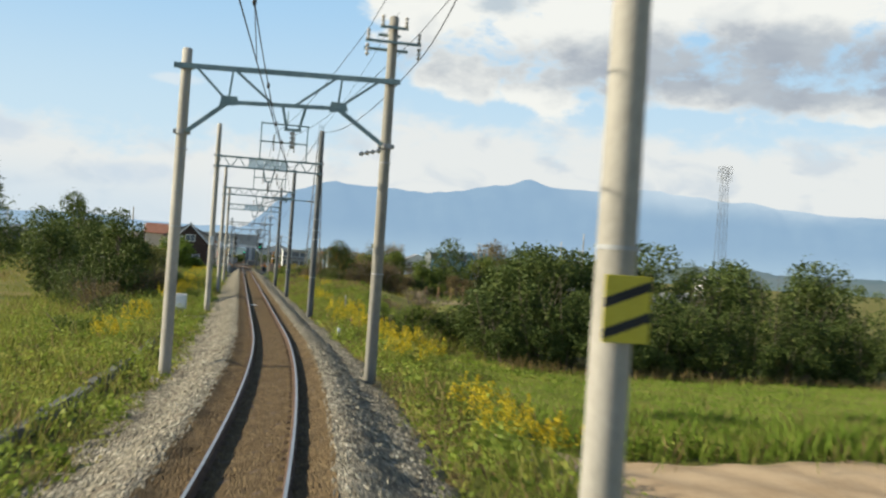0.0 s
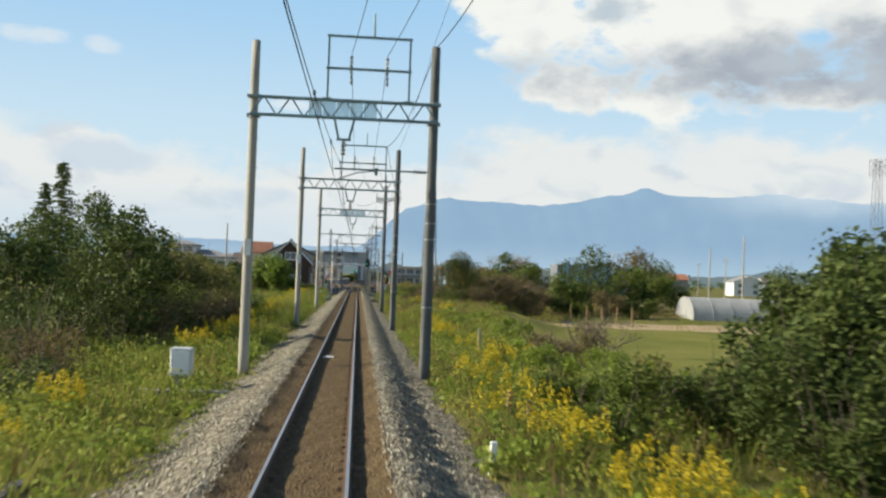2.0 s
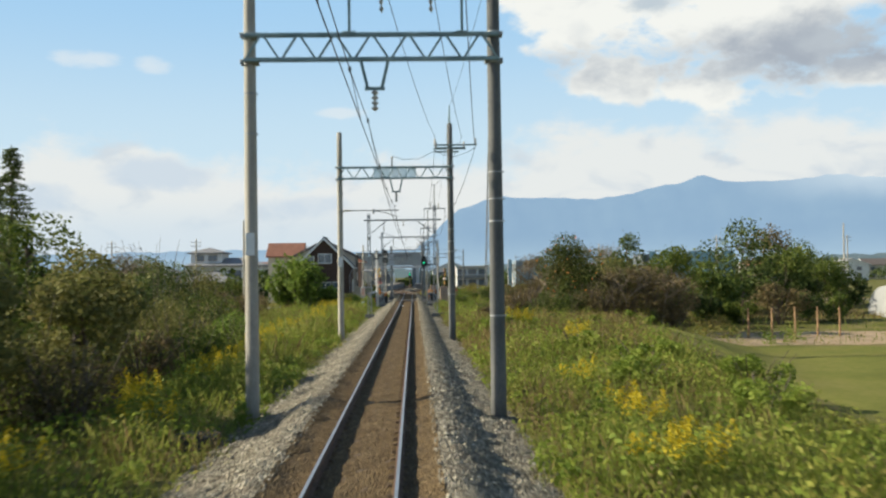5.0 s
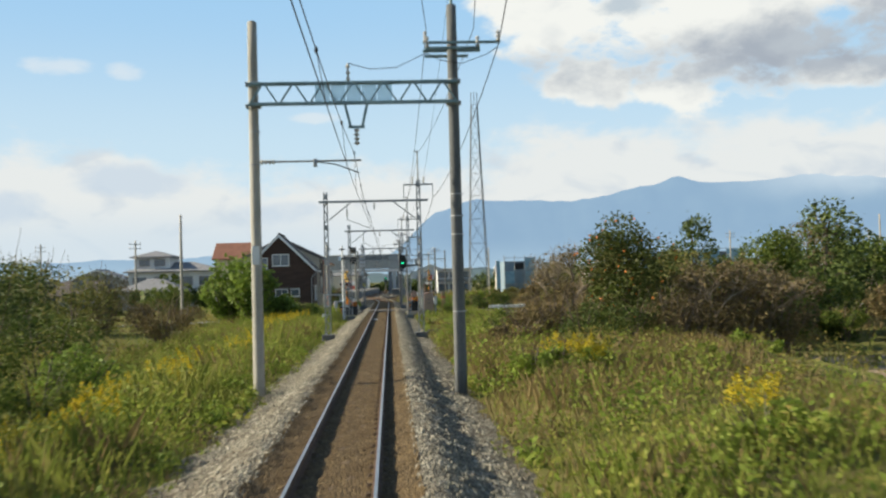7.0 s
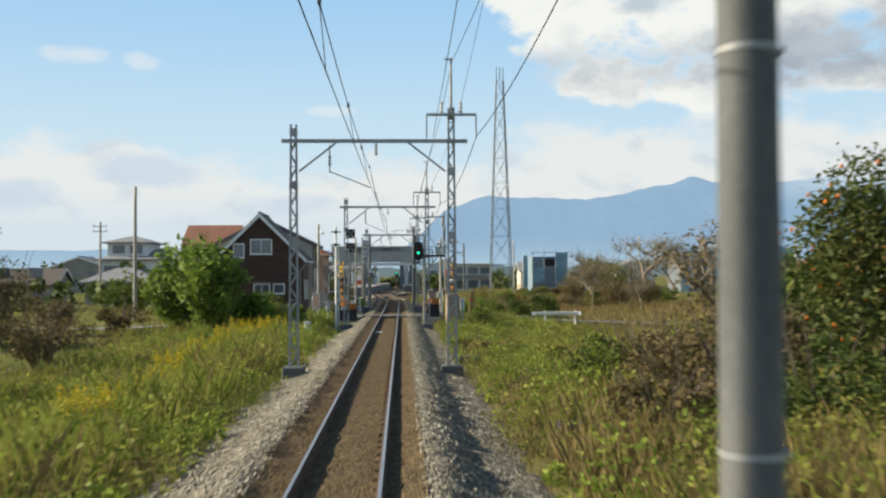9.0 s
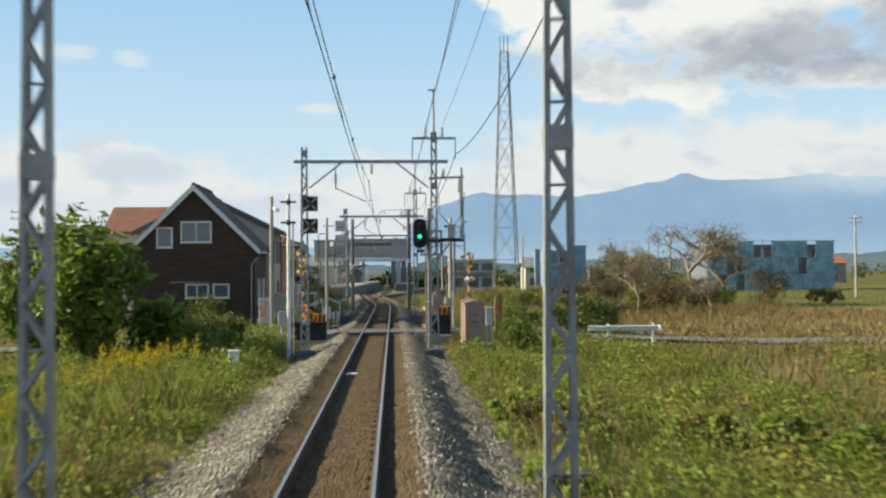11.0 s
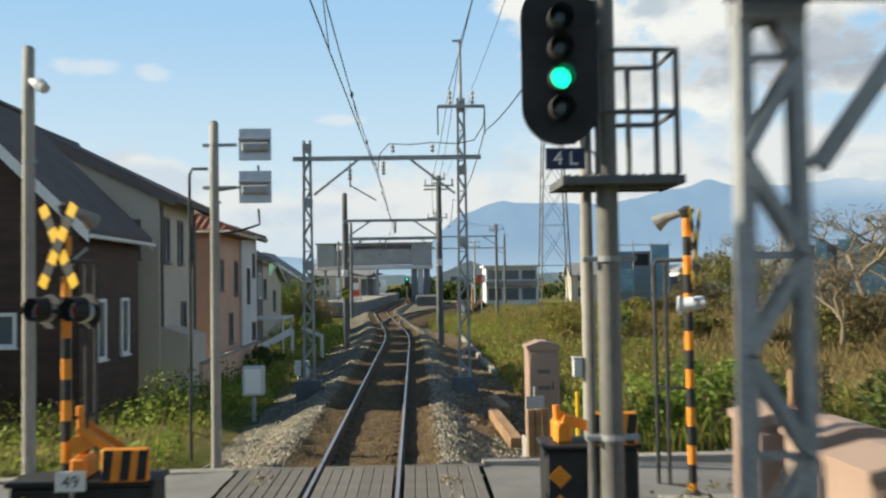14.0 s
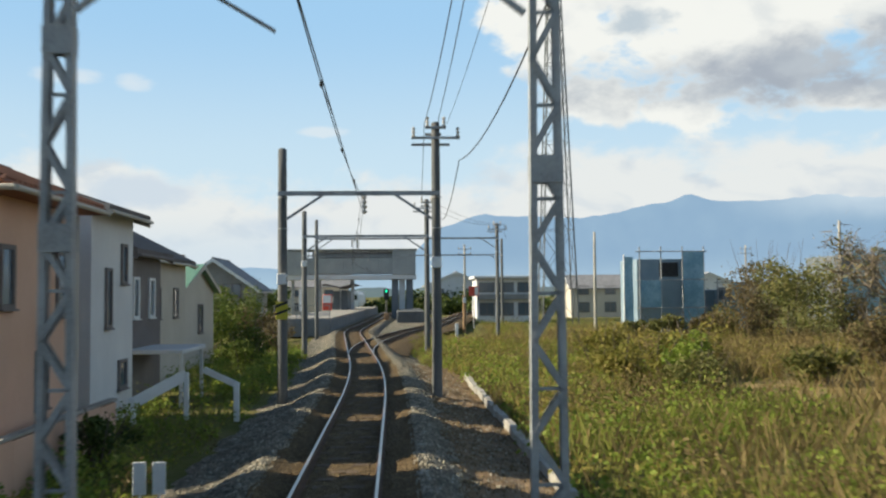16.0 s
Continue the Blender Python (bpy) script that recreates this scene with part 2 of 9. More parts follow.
M = dict(
    ballast=gravel("ballast_bed", [(0.117, 0.103, 0.077), (0.316, 0.285, 0.218), (0.679, 0.63, 0.515)], 13.0, 0.045, (0.20, 0.16, 0.115), 0.5),
    stone=material("ballast_stones", [(0.105, 0.0915, 0.068), (0.246, 0.222, 0.17), (0.386, 0.352, 0.272), (0.702, 0.66, 0.548)], 0.95, scale=0.7, scale2=60, bump=0.3, island=0.6),
    rust_bed=gravel("rusty_ballast", [(0.09, 0.061, 0.031), (0.179, 0.124, 0.062), (0.287, 0.207, 0.108)], 17.0, 0.025, (0.117, 0.079, 0.038), 0.6),
    rust_stone=material("rusty_stones", [(0.09, 0.061, 0.031), (0.179, 0.124, 0.062), (0.298, 0.226, 0.124)], 0.95, scale=4, scale2=60, bump=0.3, island=0.7),
    sleeper=material("sleeper", [(0.07, 0.048, 0.031), (0.125, 0.087, 0.055), (0.18, 0.13, 0.085)], 0.9, scale=4, scale2=70, bump=0.4, objrand=0.4, stretch=(0.4, 3, 1)),
    rail_side=material("rusty_rail_web", [(0.06, 0.035, 0.022), (0.12, 0.07, 0.045)], 0.85, scale=5, scale2=60, bump=0.2),
    rail_top=material("polished_rail_head", [(0.42, 0.385, 0.355), (0.56, 0.515, 0.475)], 0.34, 0.9, scale=2, scale2=80, bump=0.02),
    ground=material("ground", [(0.08, 0.095, 0.024), (0.125, 0.13, 0.036), (0.165, 0.15, 0.055), (0.19, 0.155, 0.075)], 0.95, scale=0.25, scale2=3.5, bump=0.8, bump_scale=9, stain=0.5, stain_color=(0.055, 0.075, 0.02), spec=0.05),
    fallow=material("fallow_soil", [(0.15, 0.125, 0.05), (0.23, 0.175, 0.08), (0.30, 0.225, 0.115), (0.19, 0.165, 0.06)], 0.95, scale=0.22, scale2=5, bump=0.6, bump_scale=10, spec=0.05),
    dirt=material("bare_earth", [(0.27, 0.19, 0.11), (0.34, 0.25, 0.155), (0.40, 0.30, 0.19)], 0.95, scale=0.6, scale2=9, bump=0.5, bump_scale=14),
    gravelly=material("gravelly_earth", [(0.13, 0.088, 0.05), (0.20, 0.138, 0.082), (0.27, 0.195, 0.125), (0.17, 0.13, 0.09)], 0.95, scale=0.9, scale2=18, bump=1.0, bump_scale=16, spec=0.05),
    field=material("mown_field", [(0.11, 0.125, 0.03), (0.15, 0.158, 0.04), (0.20, 0.185, 0.06)], 0.95, spec=0.05, scale=0.15, scale2=4, bump=0.6, bump_scale=10),
    grass=material("grass", [(0.084, 0.118, 0.022), (0.158, 0.196, 0.0352), (0.231, 0.241, 0.055), (0.315, 0.28, 0.105)], 0.7, scale=0.35, scale2=2.5, bump=0, island=0.4, translucent=0.42, spec=0.15),
    drygrass=material("dry_grass", [(0.13, 0.10, 0.04), (0.22, 0.165, 0.07), (0.30, 0.23, 0.11)], 0.8, scale=0.4, scale2=3, bump=0, island=0.5, translucent=0.3, spec=0.15),
    weed=material("weed_leaves", [(0.0784, 0.108, 0.0207), (0.157, 0.21, 0.0322), (0.235, 0.282, 0.0483), (0.325, 0.312, 0.0747), (0.28, 0.216, 0.0747)], 0.6, scale=0.5, scale2=3, bump=0, island=0.26, translucent=0.42, spec=0.15),
    flower=material("yellow_plumes", [(0.34, 0.265, 0.012), (0.50, 0.39, 0.016), (0.64, 0.51, 0.022)], 0.7, scale=3, scale2=20, bump=0, island=0.6, translucent=0.3),
    leaf_dark=material("dark_leaves", [(0.025, 0.041, 0.0125), (0.054, 0.0795, 0.0205), (0.100, 0.134, 0.035), (0.178, 0.192, 0.060)], 0.6, scale=0.5, scale2=4, bump=0, island=0.55, translucent=0.25, spec=0.15),
    leaf_mid=material("green_leaves", [(0.034, 0.058, 0.012), (0.078, 0.115, 0.021), (0.14, 0.175, 0.036), (0.22, 0.225, 0.058)], 0.6, scale=0.5, scale2=4, bump=0, island=0.55, translucent=0.3, spec=0.15),
    leaf_bright=material("bright_leaves", [(0.085, 0.135, 0.022), (0.17, 0.245, 0.042), (0.31, 0.385, 0.095)], 0.5, scale=0.5, scale2=4, bump=0, island=0.55, translucent=0.4, spec=0.15),
    leaf_brown=material("autumn_leaves", [(0.0625, 0.065, 0.024), (0.131, 0.11, 0.0504), (0.206, 0.15, 0.0744), (0.156, 0.15, 0.0528)], 0.7, scale=0.5, scale2=4, bump=0, island=0.6, translucent=0.3, spec=0.15),
    leaf_olive=material("olive_leaves", [(0.063, 0.077, 0.0243), (0.133, 0.14, 0.0405), (0.217, 0.203, 0.0675), (0.28, 0.231, 0.101)], 0.65, scale=0.5, scale2=4, bump=0, island=0.4, translucent=0.3, spec=0.15),
    persimmon=material("persimmon_leaves", [(0.022, 0.036, 0.010), (0.055, 0.075, 0.016), (0.10, 0.115, 0.028), (0.15, 0.11, 0.045)], 0.55, scale=0.6, scale2=4, bump=0, island=0.5, translucent=0.25, spec=0.2),
    bark=material("bark", [(0.06, 0.045, 0.03), (0.12, 0.095, 0.07), (0.18, 0.15, 0.12)], 0.95, scale=3, scale2=30, bump=0.6, bump_scale=30, stretch=(1, 1, 0.3)),
    kudzu=material("broad_weed_leaves", [(0.0862, 0.131, 0.0216), (0.172, 0.237, 0.036), (0.276, 0.338, 0.0624), (0.38, 0.362, 0.09)], 0.55, scale=0.3, scale2=4, bump=0, island=0.26, translucent=0.4, spec=0.15),
    grey_wall=material("grey_siding", [(0.22, 0.215, 0.205), (0.30, 0.29, 0.275)], 0.8, scale=0.6, scale2=25, bump=0.08),
    meadow=material("bright_meadow_grass", [(0.125, 0.2, 0.0275), (0.2, 0.288, 0.04), (0.275, 0.35, 0.0625)], 0.7, scale=0.6, scale2=4, bump=0, island=0.4, translucent=0.4, spec=0.15),
    ochre=material("ochre_weed_leaves", [(0.115, 0.125, 0.028), (0.21, 0.205, 0.045), (0.32, 0.26, 0.075), (0.33, 0.22, 0.085)], 0.7, scale=0.25, scale2=3, bump=0, island=0.26, translucent=0.45, spec=0.15),
    twig=material("dry_twigs", [(0.139, 0.111, 0.0797), (0.212, 0.175, 0.128), (0.287, 0.239, 0.175)], 0.9, scale=1, scale2=8, bump=0, island=0.5, spec=0.1),
    fruit=material("orange_fruit", [(0.55, 0.13, 0.01), (0.70, 0.22, 0.02)], 0.4, scale=5, scale2=30, bump=0),
    concrete=material("concrete_pole", [(0.27, 0.255, 0.22), (0.34, 0.32, 0.28), (0.40, 0.38, 0.335)], 0.85, scale=1.0, scale2=25, bump=0.12, stain=0.3, stain_color=(0.24, 0.22, 0.19), stretch=(1, 1, 0.4)),
    concrete_dark=material("weathered_pole", [(0.085, 0.09, 0.092), (0.12, 0.125, 0.125), (0.16, 0.16, 0.155)], 0.85, scale=1.2, scale2=25, bump=0.12, stain=0.3, stain_color=(0.11, 0.11, 0.11), stretch=(1, 1, 0.4)),
    concrete_mid=material("grey_concrete_pole", [(0.19, 0.18, 0.155), (0.245, 0.232, 0.20), (0.30, 0.285, 0.25)], 0.85, scale=1.0, scale2=25, bump=0.12, stain=0.3, stain_color=(0.17, 0.16, 0.14), stretch=(1, 1, 0.4)),
    slab=material("concrete_slab", [(0.24, 0.225, 0.195), (0.32, 0.30, 0.265), (0.39, 0.37, 0.33)], 0.9, scale=0.8, scale2=20, bump=0.2, stain=0.35, stain_color=(0.22, 0.20, 0.17)),
    steel=material("galvanised_steel", [(0.24, 0.25, 0.255), (0.33, 0.34, 0.345), (0.40, 0.41, 0.415)], 0.6, 0.2, scale=2, scale2=30, bump=0.05, stain=0.25, stain_color=(0.22, 0.16, 0.11)),
    steel_teal=material("painted_truss_steel", [(0.16, 0.23, 0.24), (0.23, 0.31, 0.32), (0.30, 0.38, 0.38)], 0.6, 0.2, scale=2, scale2=30, bump=0.05),
    dull_steel=material("dull_grey_steel", [(0.10, 0.11, 0.115), (0.15, 0.16, 0.165)], 0.7, 0.2, scale=2, scale2=30, bump=0.05),
    iron=material("dark_iron", [(0.035, 0.035, 0.035), (0.07, 0.07, 0.07)], 0.6, 0.3, scale=3, scale2=30, bump=0.05),
    black=material("matt_black_paint", [(0.012, 0.013, 0.014), (0.03, 0.03, 0.032)], 0.65, scale=3, scale2=30, bump=0.03),
    yellow=material("yellow_paint", [(0.74, 0.42, 0.01), (0.82, 0.50, 0.02)], 0.5, scale=3, scale2=30, bump=0.03, stain=0.2, stain_color=(0.35, 0.2, 0.05)),
    sign_yellow=material("faded_yellow_plate", [(0.50, 0.42, 0.03), (0.58, 0.50, 0.05)], 0.5, scale=3, scale2=30, bump=0.02, stain=0.15, stain_color=(0.3, 0.24, 0.05)),
    orange=material("orange_paint", [(0.70, 0.22, 0.02), (0.80, 0.32, 0.03)], 0.5, scale=3, scale2=30, bump=0.03),
    red=material("red_paint", [(0.50, 0.05, 0.03), (0.62, 0.09, 0.05)], 0.5, scale=3, scale2=30, bump=0.03),
    white=material("white_paint", [(0.70, 0.70, 0.68), (0.82, 0.82, 0.80)], 0.5, scale=2, scale2=30, bump=0.03, stain=0.2, stain_color=(0.5, 0.47, 0.42)),
    cable=material("black_cable", [(0.03, 0.03, 0.032), (0.06, 0.06, 0.062)], 0.6, scale=3, scale2=30, bump=0),
    porcelain=material("porcelain", [(0.40, 0.37, 0.33), (0.52, 0.49, 0.44)], 0.3, scale=5, scale2=30, bump=0),
    cabinet=material("beige_brown_enamel", [(0.33, 0.23, 0.18), (0.38, 0.27, 0.21)], 0.55, scale=1.5, scale2=40, bump=0.03, stain=0.25, stain_color=(0.24, 0.16, 0.12)),
    grey_box=material("grey_enamel", [(0.45, 0.47, 0.49), (0.55, 0.57, 0.58)], 0.5, scale=2, scale2=30, bump=0.03, stain=0.2, stain_color=(0.33, 0.32, 0.3)),
    timber=material("weathered_timber", [(0.20, 0.12, 0.065), (0.31, 0.19, 0.10), (0.38, 0.25, 0.14)], 0.85, scale=3, scale2=50, bump=0.3, stretch=(1, 0.3, 1)),
    deck=material("crossing_planks", [(0.11, 0.10, 0.088), (0.145, 0.135, 0.12), (0.185, 0.17, 0.15)], 0.85, scale=3, scale2=50, bump=0.3, objrand=0.3),
    asphalt=material("asphalt", [(0.15, 0.148, 0.142), (0.225, 0.222, 0.21)], 0.9, scale=1.0, scale2=60, bump=0.3),
    brown_siding=material("brown_siding", [(0.045, 0.026, 0.020), (0.062, 0.036, 0.027), (0.075, 0.045, 0.034)], 0.75, scale=1.0, scale2=30, bump=0.1, stretch=(1, 1, 6)),
    cream=material("cream_render", [(0.50, 0.45, 0.37), (0.58, 0.53, 0.45)], 0.85, scale=0.6, scale2=25, bump=0.1, stain=0.2, stain_color=(0.40, 0.36, 0.3)),
    pink=material("pinkish_render", [(0.58, 0.36, 0.25), (0.66, 0.43, 0.31)], 0.85, scale=0.6, scale2=25, bump=0.1, stain=0.2, stain_color=(0.45, 0.33, 0.27)),
    pale=material("pale_siding", [(0.60, 0.60, 0.60), (0.70, 0.70, 0.69)], 0.8, scale=0.6, scale2=25, bump=0.08, stain=0.15, stain_color=(0.48, 0.48, 0.47)),
    darkwall=material("dark_siding", [(0.14, 0.12, 0.115), (0.19, 0.17, 0.16)], 0.8, scale=0.8, scale2=25, bump=0.1),
    roof_dark=material("slate_roof", [(0.10, 0.085, 0.08), (0.15, 0.13, 0.12)], 0.85, scale=1.5, scale2=40, bump=0.4, bump_scale=25, stretch=(1, 3, 1)),
    roof_russet=material("russet_tile_roof", [(0.19, 0.085, 0.058), (0.26, 0.122, 0.082)], 0.8, scale=2, scale2=40, bump=0.3),
    roof_orange=material("orange_tile_roof", [(0.29, 0.125, 0.072), (0.40, 0.19, 0.115)], 0.8, scale=2, scale2=40, bump=0.3, objrand=0.3),
    roof_grey=material("grey_tile_roof", [(0.19, 0.19, 0.20), (0.28, 0.28, 0.29)], 0.8, scale=1.5, scale2=40, bump=0.4, bump_scale=25),
    roof_green=material("green_metal_roof", [(0.12, 0.25, 0.18), (0.17, 0.31, 0.23)], 0.6, scale=1.5, scale2=40, bump=0.1),
    pane=glass_like("window_pane", (0.10, 0.125, 0.15)),
    film=material("greenhouse_film", [(0.36, 0.37, 0.375), (0.46, 0.47, 0.475)], 0.5, scale=0.5, scale2=6, bump=0.15, bump_scale=4, translucent=0.25),
    tarp=material("blue_mesh_sheet", [(0.15, 0.29, 0.38), (0.24, 0.40, 0.50), (0.36, 0.54, 0.63)], 0.7, scale=0.7, scale2=9, bump=0.3, bump_scale=5, translucent=0.15),
    membrane=material("blue_grey_wall_sheet", [(0.17, 0.235, 0.285), (0.23, 0.305, 0.36)], 0.75, scale=0.6, scale2=10, bump=0.1),
    scaffold_dark=material("unfinished_wall", [(0.11, 0.13, 0.15), (0.18, 0.20, 0.22)], 0.8, scale=0.7, scale2=12, bump=0.1),
    bridge_wall=material("grey_metal_cladding", [(0.30, 0.31, 0.30), (0.40, 0.41, 0.40)], 0.6, 0.1, scale=0.5, scale2=20, bump=0.1, stain=0.3, stain_color=(0.24, 0.24, 0.23)),
    concrete_blue=material("pale_concrete", [(0.42, 0.44, 0.46), (0.52, 0.54, 0.56)], 0.85, scale=0.5, scale2=20, bump=0.1),
    green_lamp=glow("green_signal_light", (0.02, 0.85, 0.40), 1.5),
    lens=glass_like("unlit_lens", (0.02, 0.035, 0.035), 0.15),
    red_lens=glass_like("unlit_red_lens", (0.30, 0.02, 0.02), 0.2),
    mirror_plate=material("plate_back", [(0.42, 0.46, 0.52), (0.52, 0.56, 0.62)], 0.4, 0.4, scale=2, scale2=20, bump=0.03),
    poster=material("faded_poster", [(0.62, 0.20, 0.11), (0.80, 0.45, 0.32), (0.90, 0.76, 0.65)], 0.6, scale=2.2, scale2=14, bump=0.0),
    navy=material("navy_plate", [(0.012, 0.02, 0.06), (0.02, 0.03, 0.08)], 0.5, scale=3, scale2=30, bump=0.02),
    post_grey=material("dull_painted_post", [(0.115, 0.11, 0.10), (0.16, 0.155, 0.14), (0.20, 0.19, 0.17)], 0.7, scale=2, scale2=30, bump=0.05, stretch=(1, 1, 0.4)),
    plastic_white=glass_like("white_plastic", (0.72, 0.74, 0.75), 0.45),
)


def clear_panel(name, color, opaque):
    """A thin clear plastic sheet, faintly tinted."""
    m = bpy.data.materials.new(name)
    m.use_nodes = True
    nt = m.node_tree
    b = nt.nodes["Principled BSDF"]
    b.inputs["Base Color"].default_value = (*color, 1)
    b.inputs["Roughness"].default_value = 0.25
    tr = nt.nodes.new("ShaderNodeBsdfTransparent")
    tr.inputs[0].default_value = (0.90, 0.96, 0.98, 1)
    mx = nt.nodes.new("ShaderNodeMixShader")
    tc = nt.nodes.new("ShaderNodeTexCoord")
    nt.links.new(math_node(nt, "MULTIPLY_ADD", noise_tex(nt, tc.outputs["Object"], 3.0), 0.2, opaque - 0.1), mx.inputs[0])
    nt.links.new(tr.outputs[0], mx.inputs[1])
    nt.links.new(b.outputs[0], mx.inputs[2])
    nt.links.new(mx.outputs[0], nt.nodes["Material Output"].inputs[0])
    return m


M["bird_panel"] = clear_panel("pale_blue_panel", (0.55, 0.72, 0.80), 0.35)


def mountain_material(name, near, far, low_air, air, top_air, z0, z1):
    """Dark woods; kilometres of lit air in front are painted on as emission, thickest at the foot and where cloud sits
    on the ridge.
    """
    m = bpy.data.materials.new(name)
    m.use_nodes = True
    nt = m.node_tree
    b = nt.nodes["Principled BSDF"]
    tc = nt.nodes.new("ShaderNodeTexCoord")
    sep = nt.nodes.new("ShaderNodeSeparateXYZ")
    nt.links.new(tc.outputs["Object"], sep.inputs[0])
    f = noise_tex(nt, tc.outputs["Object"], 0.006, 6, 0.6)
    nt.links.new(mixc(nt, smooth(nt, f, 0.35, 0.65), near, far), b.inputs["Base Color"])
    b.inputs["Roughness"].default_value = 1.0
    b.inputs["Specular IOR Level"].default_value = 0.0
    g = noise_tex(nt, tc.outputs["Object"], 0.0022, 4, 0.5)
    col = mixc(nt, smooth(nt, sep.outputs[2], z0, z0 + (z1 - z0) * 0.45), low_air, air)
    # cloud on the right-hand ridge, mixed into the glowing haze colour
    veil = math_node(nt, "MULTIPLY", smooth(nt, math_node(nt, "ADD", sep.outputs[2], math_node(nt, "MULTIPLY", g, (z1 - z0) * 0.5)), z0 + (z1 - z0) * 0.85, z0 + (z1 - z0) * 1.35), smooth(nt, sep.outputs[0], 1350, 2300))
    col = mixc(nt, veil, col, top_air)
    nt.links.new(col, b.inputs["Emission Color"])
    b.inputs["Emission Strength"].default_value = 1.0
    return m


# ---- builders ----


class Shape:
    """Collects vertices and faces of one mesh."""

    def __init__(self):
        self.v, self.f, self.m = [], [], []

    def add(self, verts, faces, mi=0):
        o = len(self.v)
        self.v += [tuple(p) for p in verts]
        self.f += [tuple(i + o for i in q) for q in faces]
        self.m += [mi] * len(faces)
        return self

    def box(self, lo, hi, c=0.0, mi=0, at=None):
        """A box from corner to corner with its edges chamfered by c."""
        (x0, y0, z0), (x1, y1, z1) = lo, hi
        if c <= 0:
            vs = [(x, y, z) for z in (z0, z1) for y in (y0, y1) for x in (x0, x1)]
            fs = [(0, 2, 3, 1), (4, 5, 7, 6), (0, 1, 5, 4), (2, 6, 7, 3), (0, 4, 6, 2), (1, 3, 7, 5)]
        else:
            vs, ids = [], {}
            for i, x in enumerate((x0, x1)):
                for j, y in enumerate((y0, y1)):
                    for k, z in enumerate((z0, z1)):
                        sx, sy, sz = (c if i == 0 else -c), (c if j == 0 else -c), (c if k == 0 else -c)
                        ids[i, j, k, 0] = len(vs); vs.append((x, y + sy, z + sz))
                        ids[i, j, k, 1] = len(vs); vs.append((x + sx, y, z + sz))
                        ids[i, j, k, 2] = len(vs); vs.append((x + sx, y + sy, z))
            fs = []
            I = lambda i, j, k, a: ids[i, j, k, a]
            for i in (0, 1):
                q = [I(i, 0, 0, 0), I(i, 1, 0, 0), I(i, 1, 1, 0), I(i, 0, 1, 0)]
                fs.append(q[::-1] if i == 0 else q)
                q = [I(0, i, 0, 1), I(1, i, 0, 1), I(1, i, 1, 1), I(0, i, 1, 1)]
                fs.append(q if i == 0 else q[::-1])
                q = [I(0, 0, i, 2), I(1, 0, i, 2), I(1, 1, i, 2), I(0, 1, i, 2)]
                fs.append(q[::-1] if i == 0 else q)
            for a in (0, 1):
                for b in (0, 1):
                    fs.append([I(a, b, 0, 0), I(a, b, 1, 0), I(a, b, 1, 1), I(a, b, 0, 1)])
                    fs.append([I(a, 0, b, 0), I(a, 1, b, 0), I(a, 1, b, 2), I(a, 0, b, 2)])
                    fs.append([I(0, a, b, 1), I(1, a, b, 1), I(1, a, b, 2), I(0, a, b, 2)])
                    for k in (0, 1):
                        fs.append([I(a, b, k, 0), I(a, b, k, 1), I(a, b, k, 2)])
        if at is not None:
            vs = [at @ Vector(p) for p in vs]
        return self.add(vs, fs, mi)

    def tube(self, pts, radii, n=10, caps=True, mi=0):
        """A round bar through points, with a radius for each."""
        pts = [Vector(p) for p in pts]
        if isinstance(radii, (int, float)):
            radii = [radii] * len(pts)
        vs, fs = [], []
        ref = None
        for i, p in enumerate(pts):
            d = (pts[min(i + 1, len(pts) - 1)] - pts[max(i - 1, 0)]).normalized()
            if ref is None:
                ref = d.orthogonal().normalized()
            u = (ref - d * ref.dot(d))
            u = u.normalized() if u.length > 1e-6 else d.orthogonal().normalized()
            ref = u
            w = d.cross(u)
            for k in range(n):
                a = 2 * math.pi * k / n
                vs.append(p + (u * math.cos(a) + w * math.sin(a)) * radii[i])
        for i in range(len(pts) - 1):
            for k in range(n):
                q = (k + 1) % n
                fs.append((i * n + k, i * n + q, (i + 1) * n + q, (i + 1) * n + k))
        if caps:
            fs.append(tuple(range(n))[::-1])
            fs.append(tuple((len(pts) - 1) * n + k for k in range(n)))
        return self.add(vs, fs, mi)

    def bar(self, p, q, w, h, mi=0, up=(0, 0, 1)):
        """A rectangular bar from p to q, w wide and h high."""
        p, q = Vector(p), Vector(q)
        d = (q - p).normalized()
        s = d.cross(Vector(up))
        s = s.normalized() if s.length > 1e-5 else Vector((1, 0, 0))
        t = s.cross(d)
        vs = [e + s * (a * w / 2) + t * (b * h / 2) for e in (p, q) for a, b in ((-1, -1), (1, -1), (1, 1), (-1, 1))]
        return self.add(vs, [(0, 1, 2, 3), (7, 6, 5, 4), (0, 4, 5, 1), (1, 5, 6, 2), (2, 6, 7, 3), (3, 7, 4, 0)], mi)

    def angle(self, p, q, a=0.07, t=0.01, dirs=((1, 0, 0), (0, 1, 0)), mi=0):
        """An L-section from p to q whose two flanges point along dirs."""
        p, q = Vector(p), Vector(q)
        e, g = Vector(dirs[0]), Vector(dirs[1])
        prof = [Vector((0, 0, 0)), e * a, e * a + g * t, e * t + g * t, e * t + g * a, g * a]
        vs = [b + r for b in (p, q) for r in prof]
        fs = [tuple((i, (i + 1) % 6, (i + 1) % 6 + 6, i + 6)) for i in range(6)] + [(5, 4, 3, 2, 1, 0), (6, 7, 8, 9, 10, 11)]
        return self.add(vs, fs, mi)

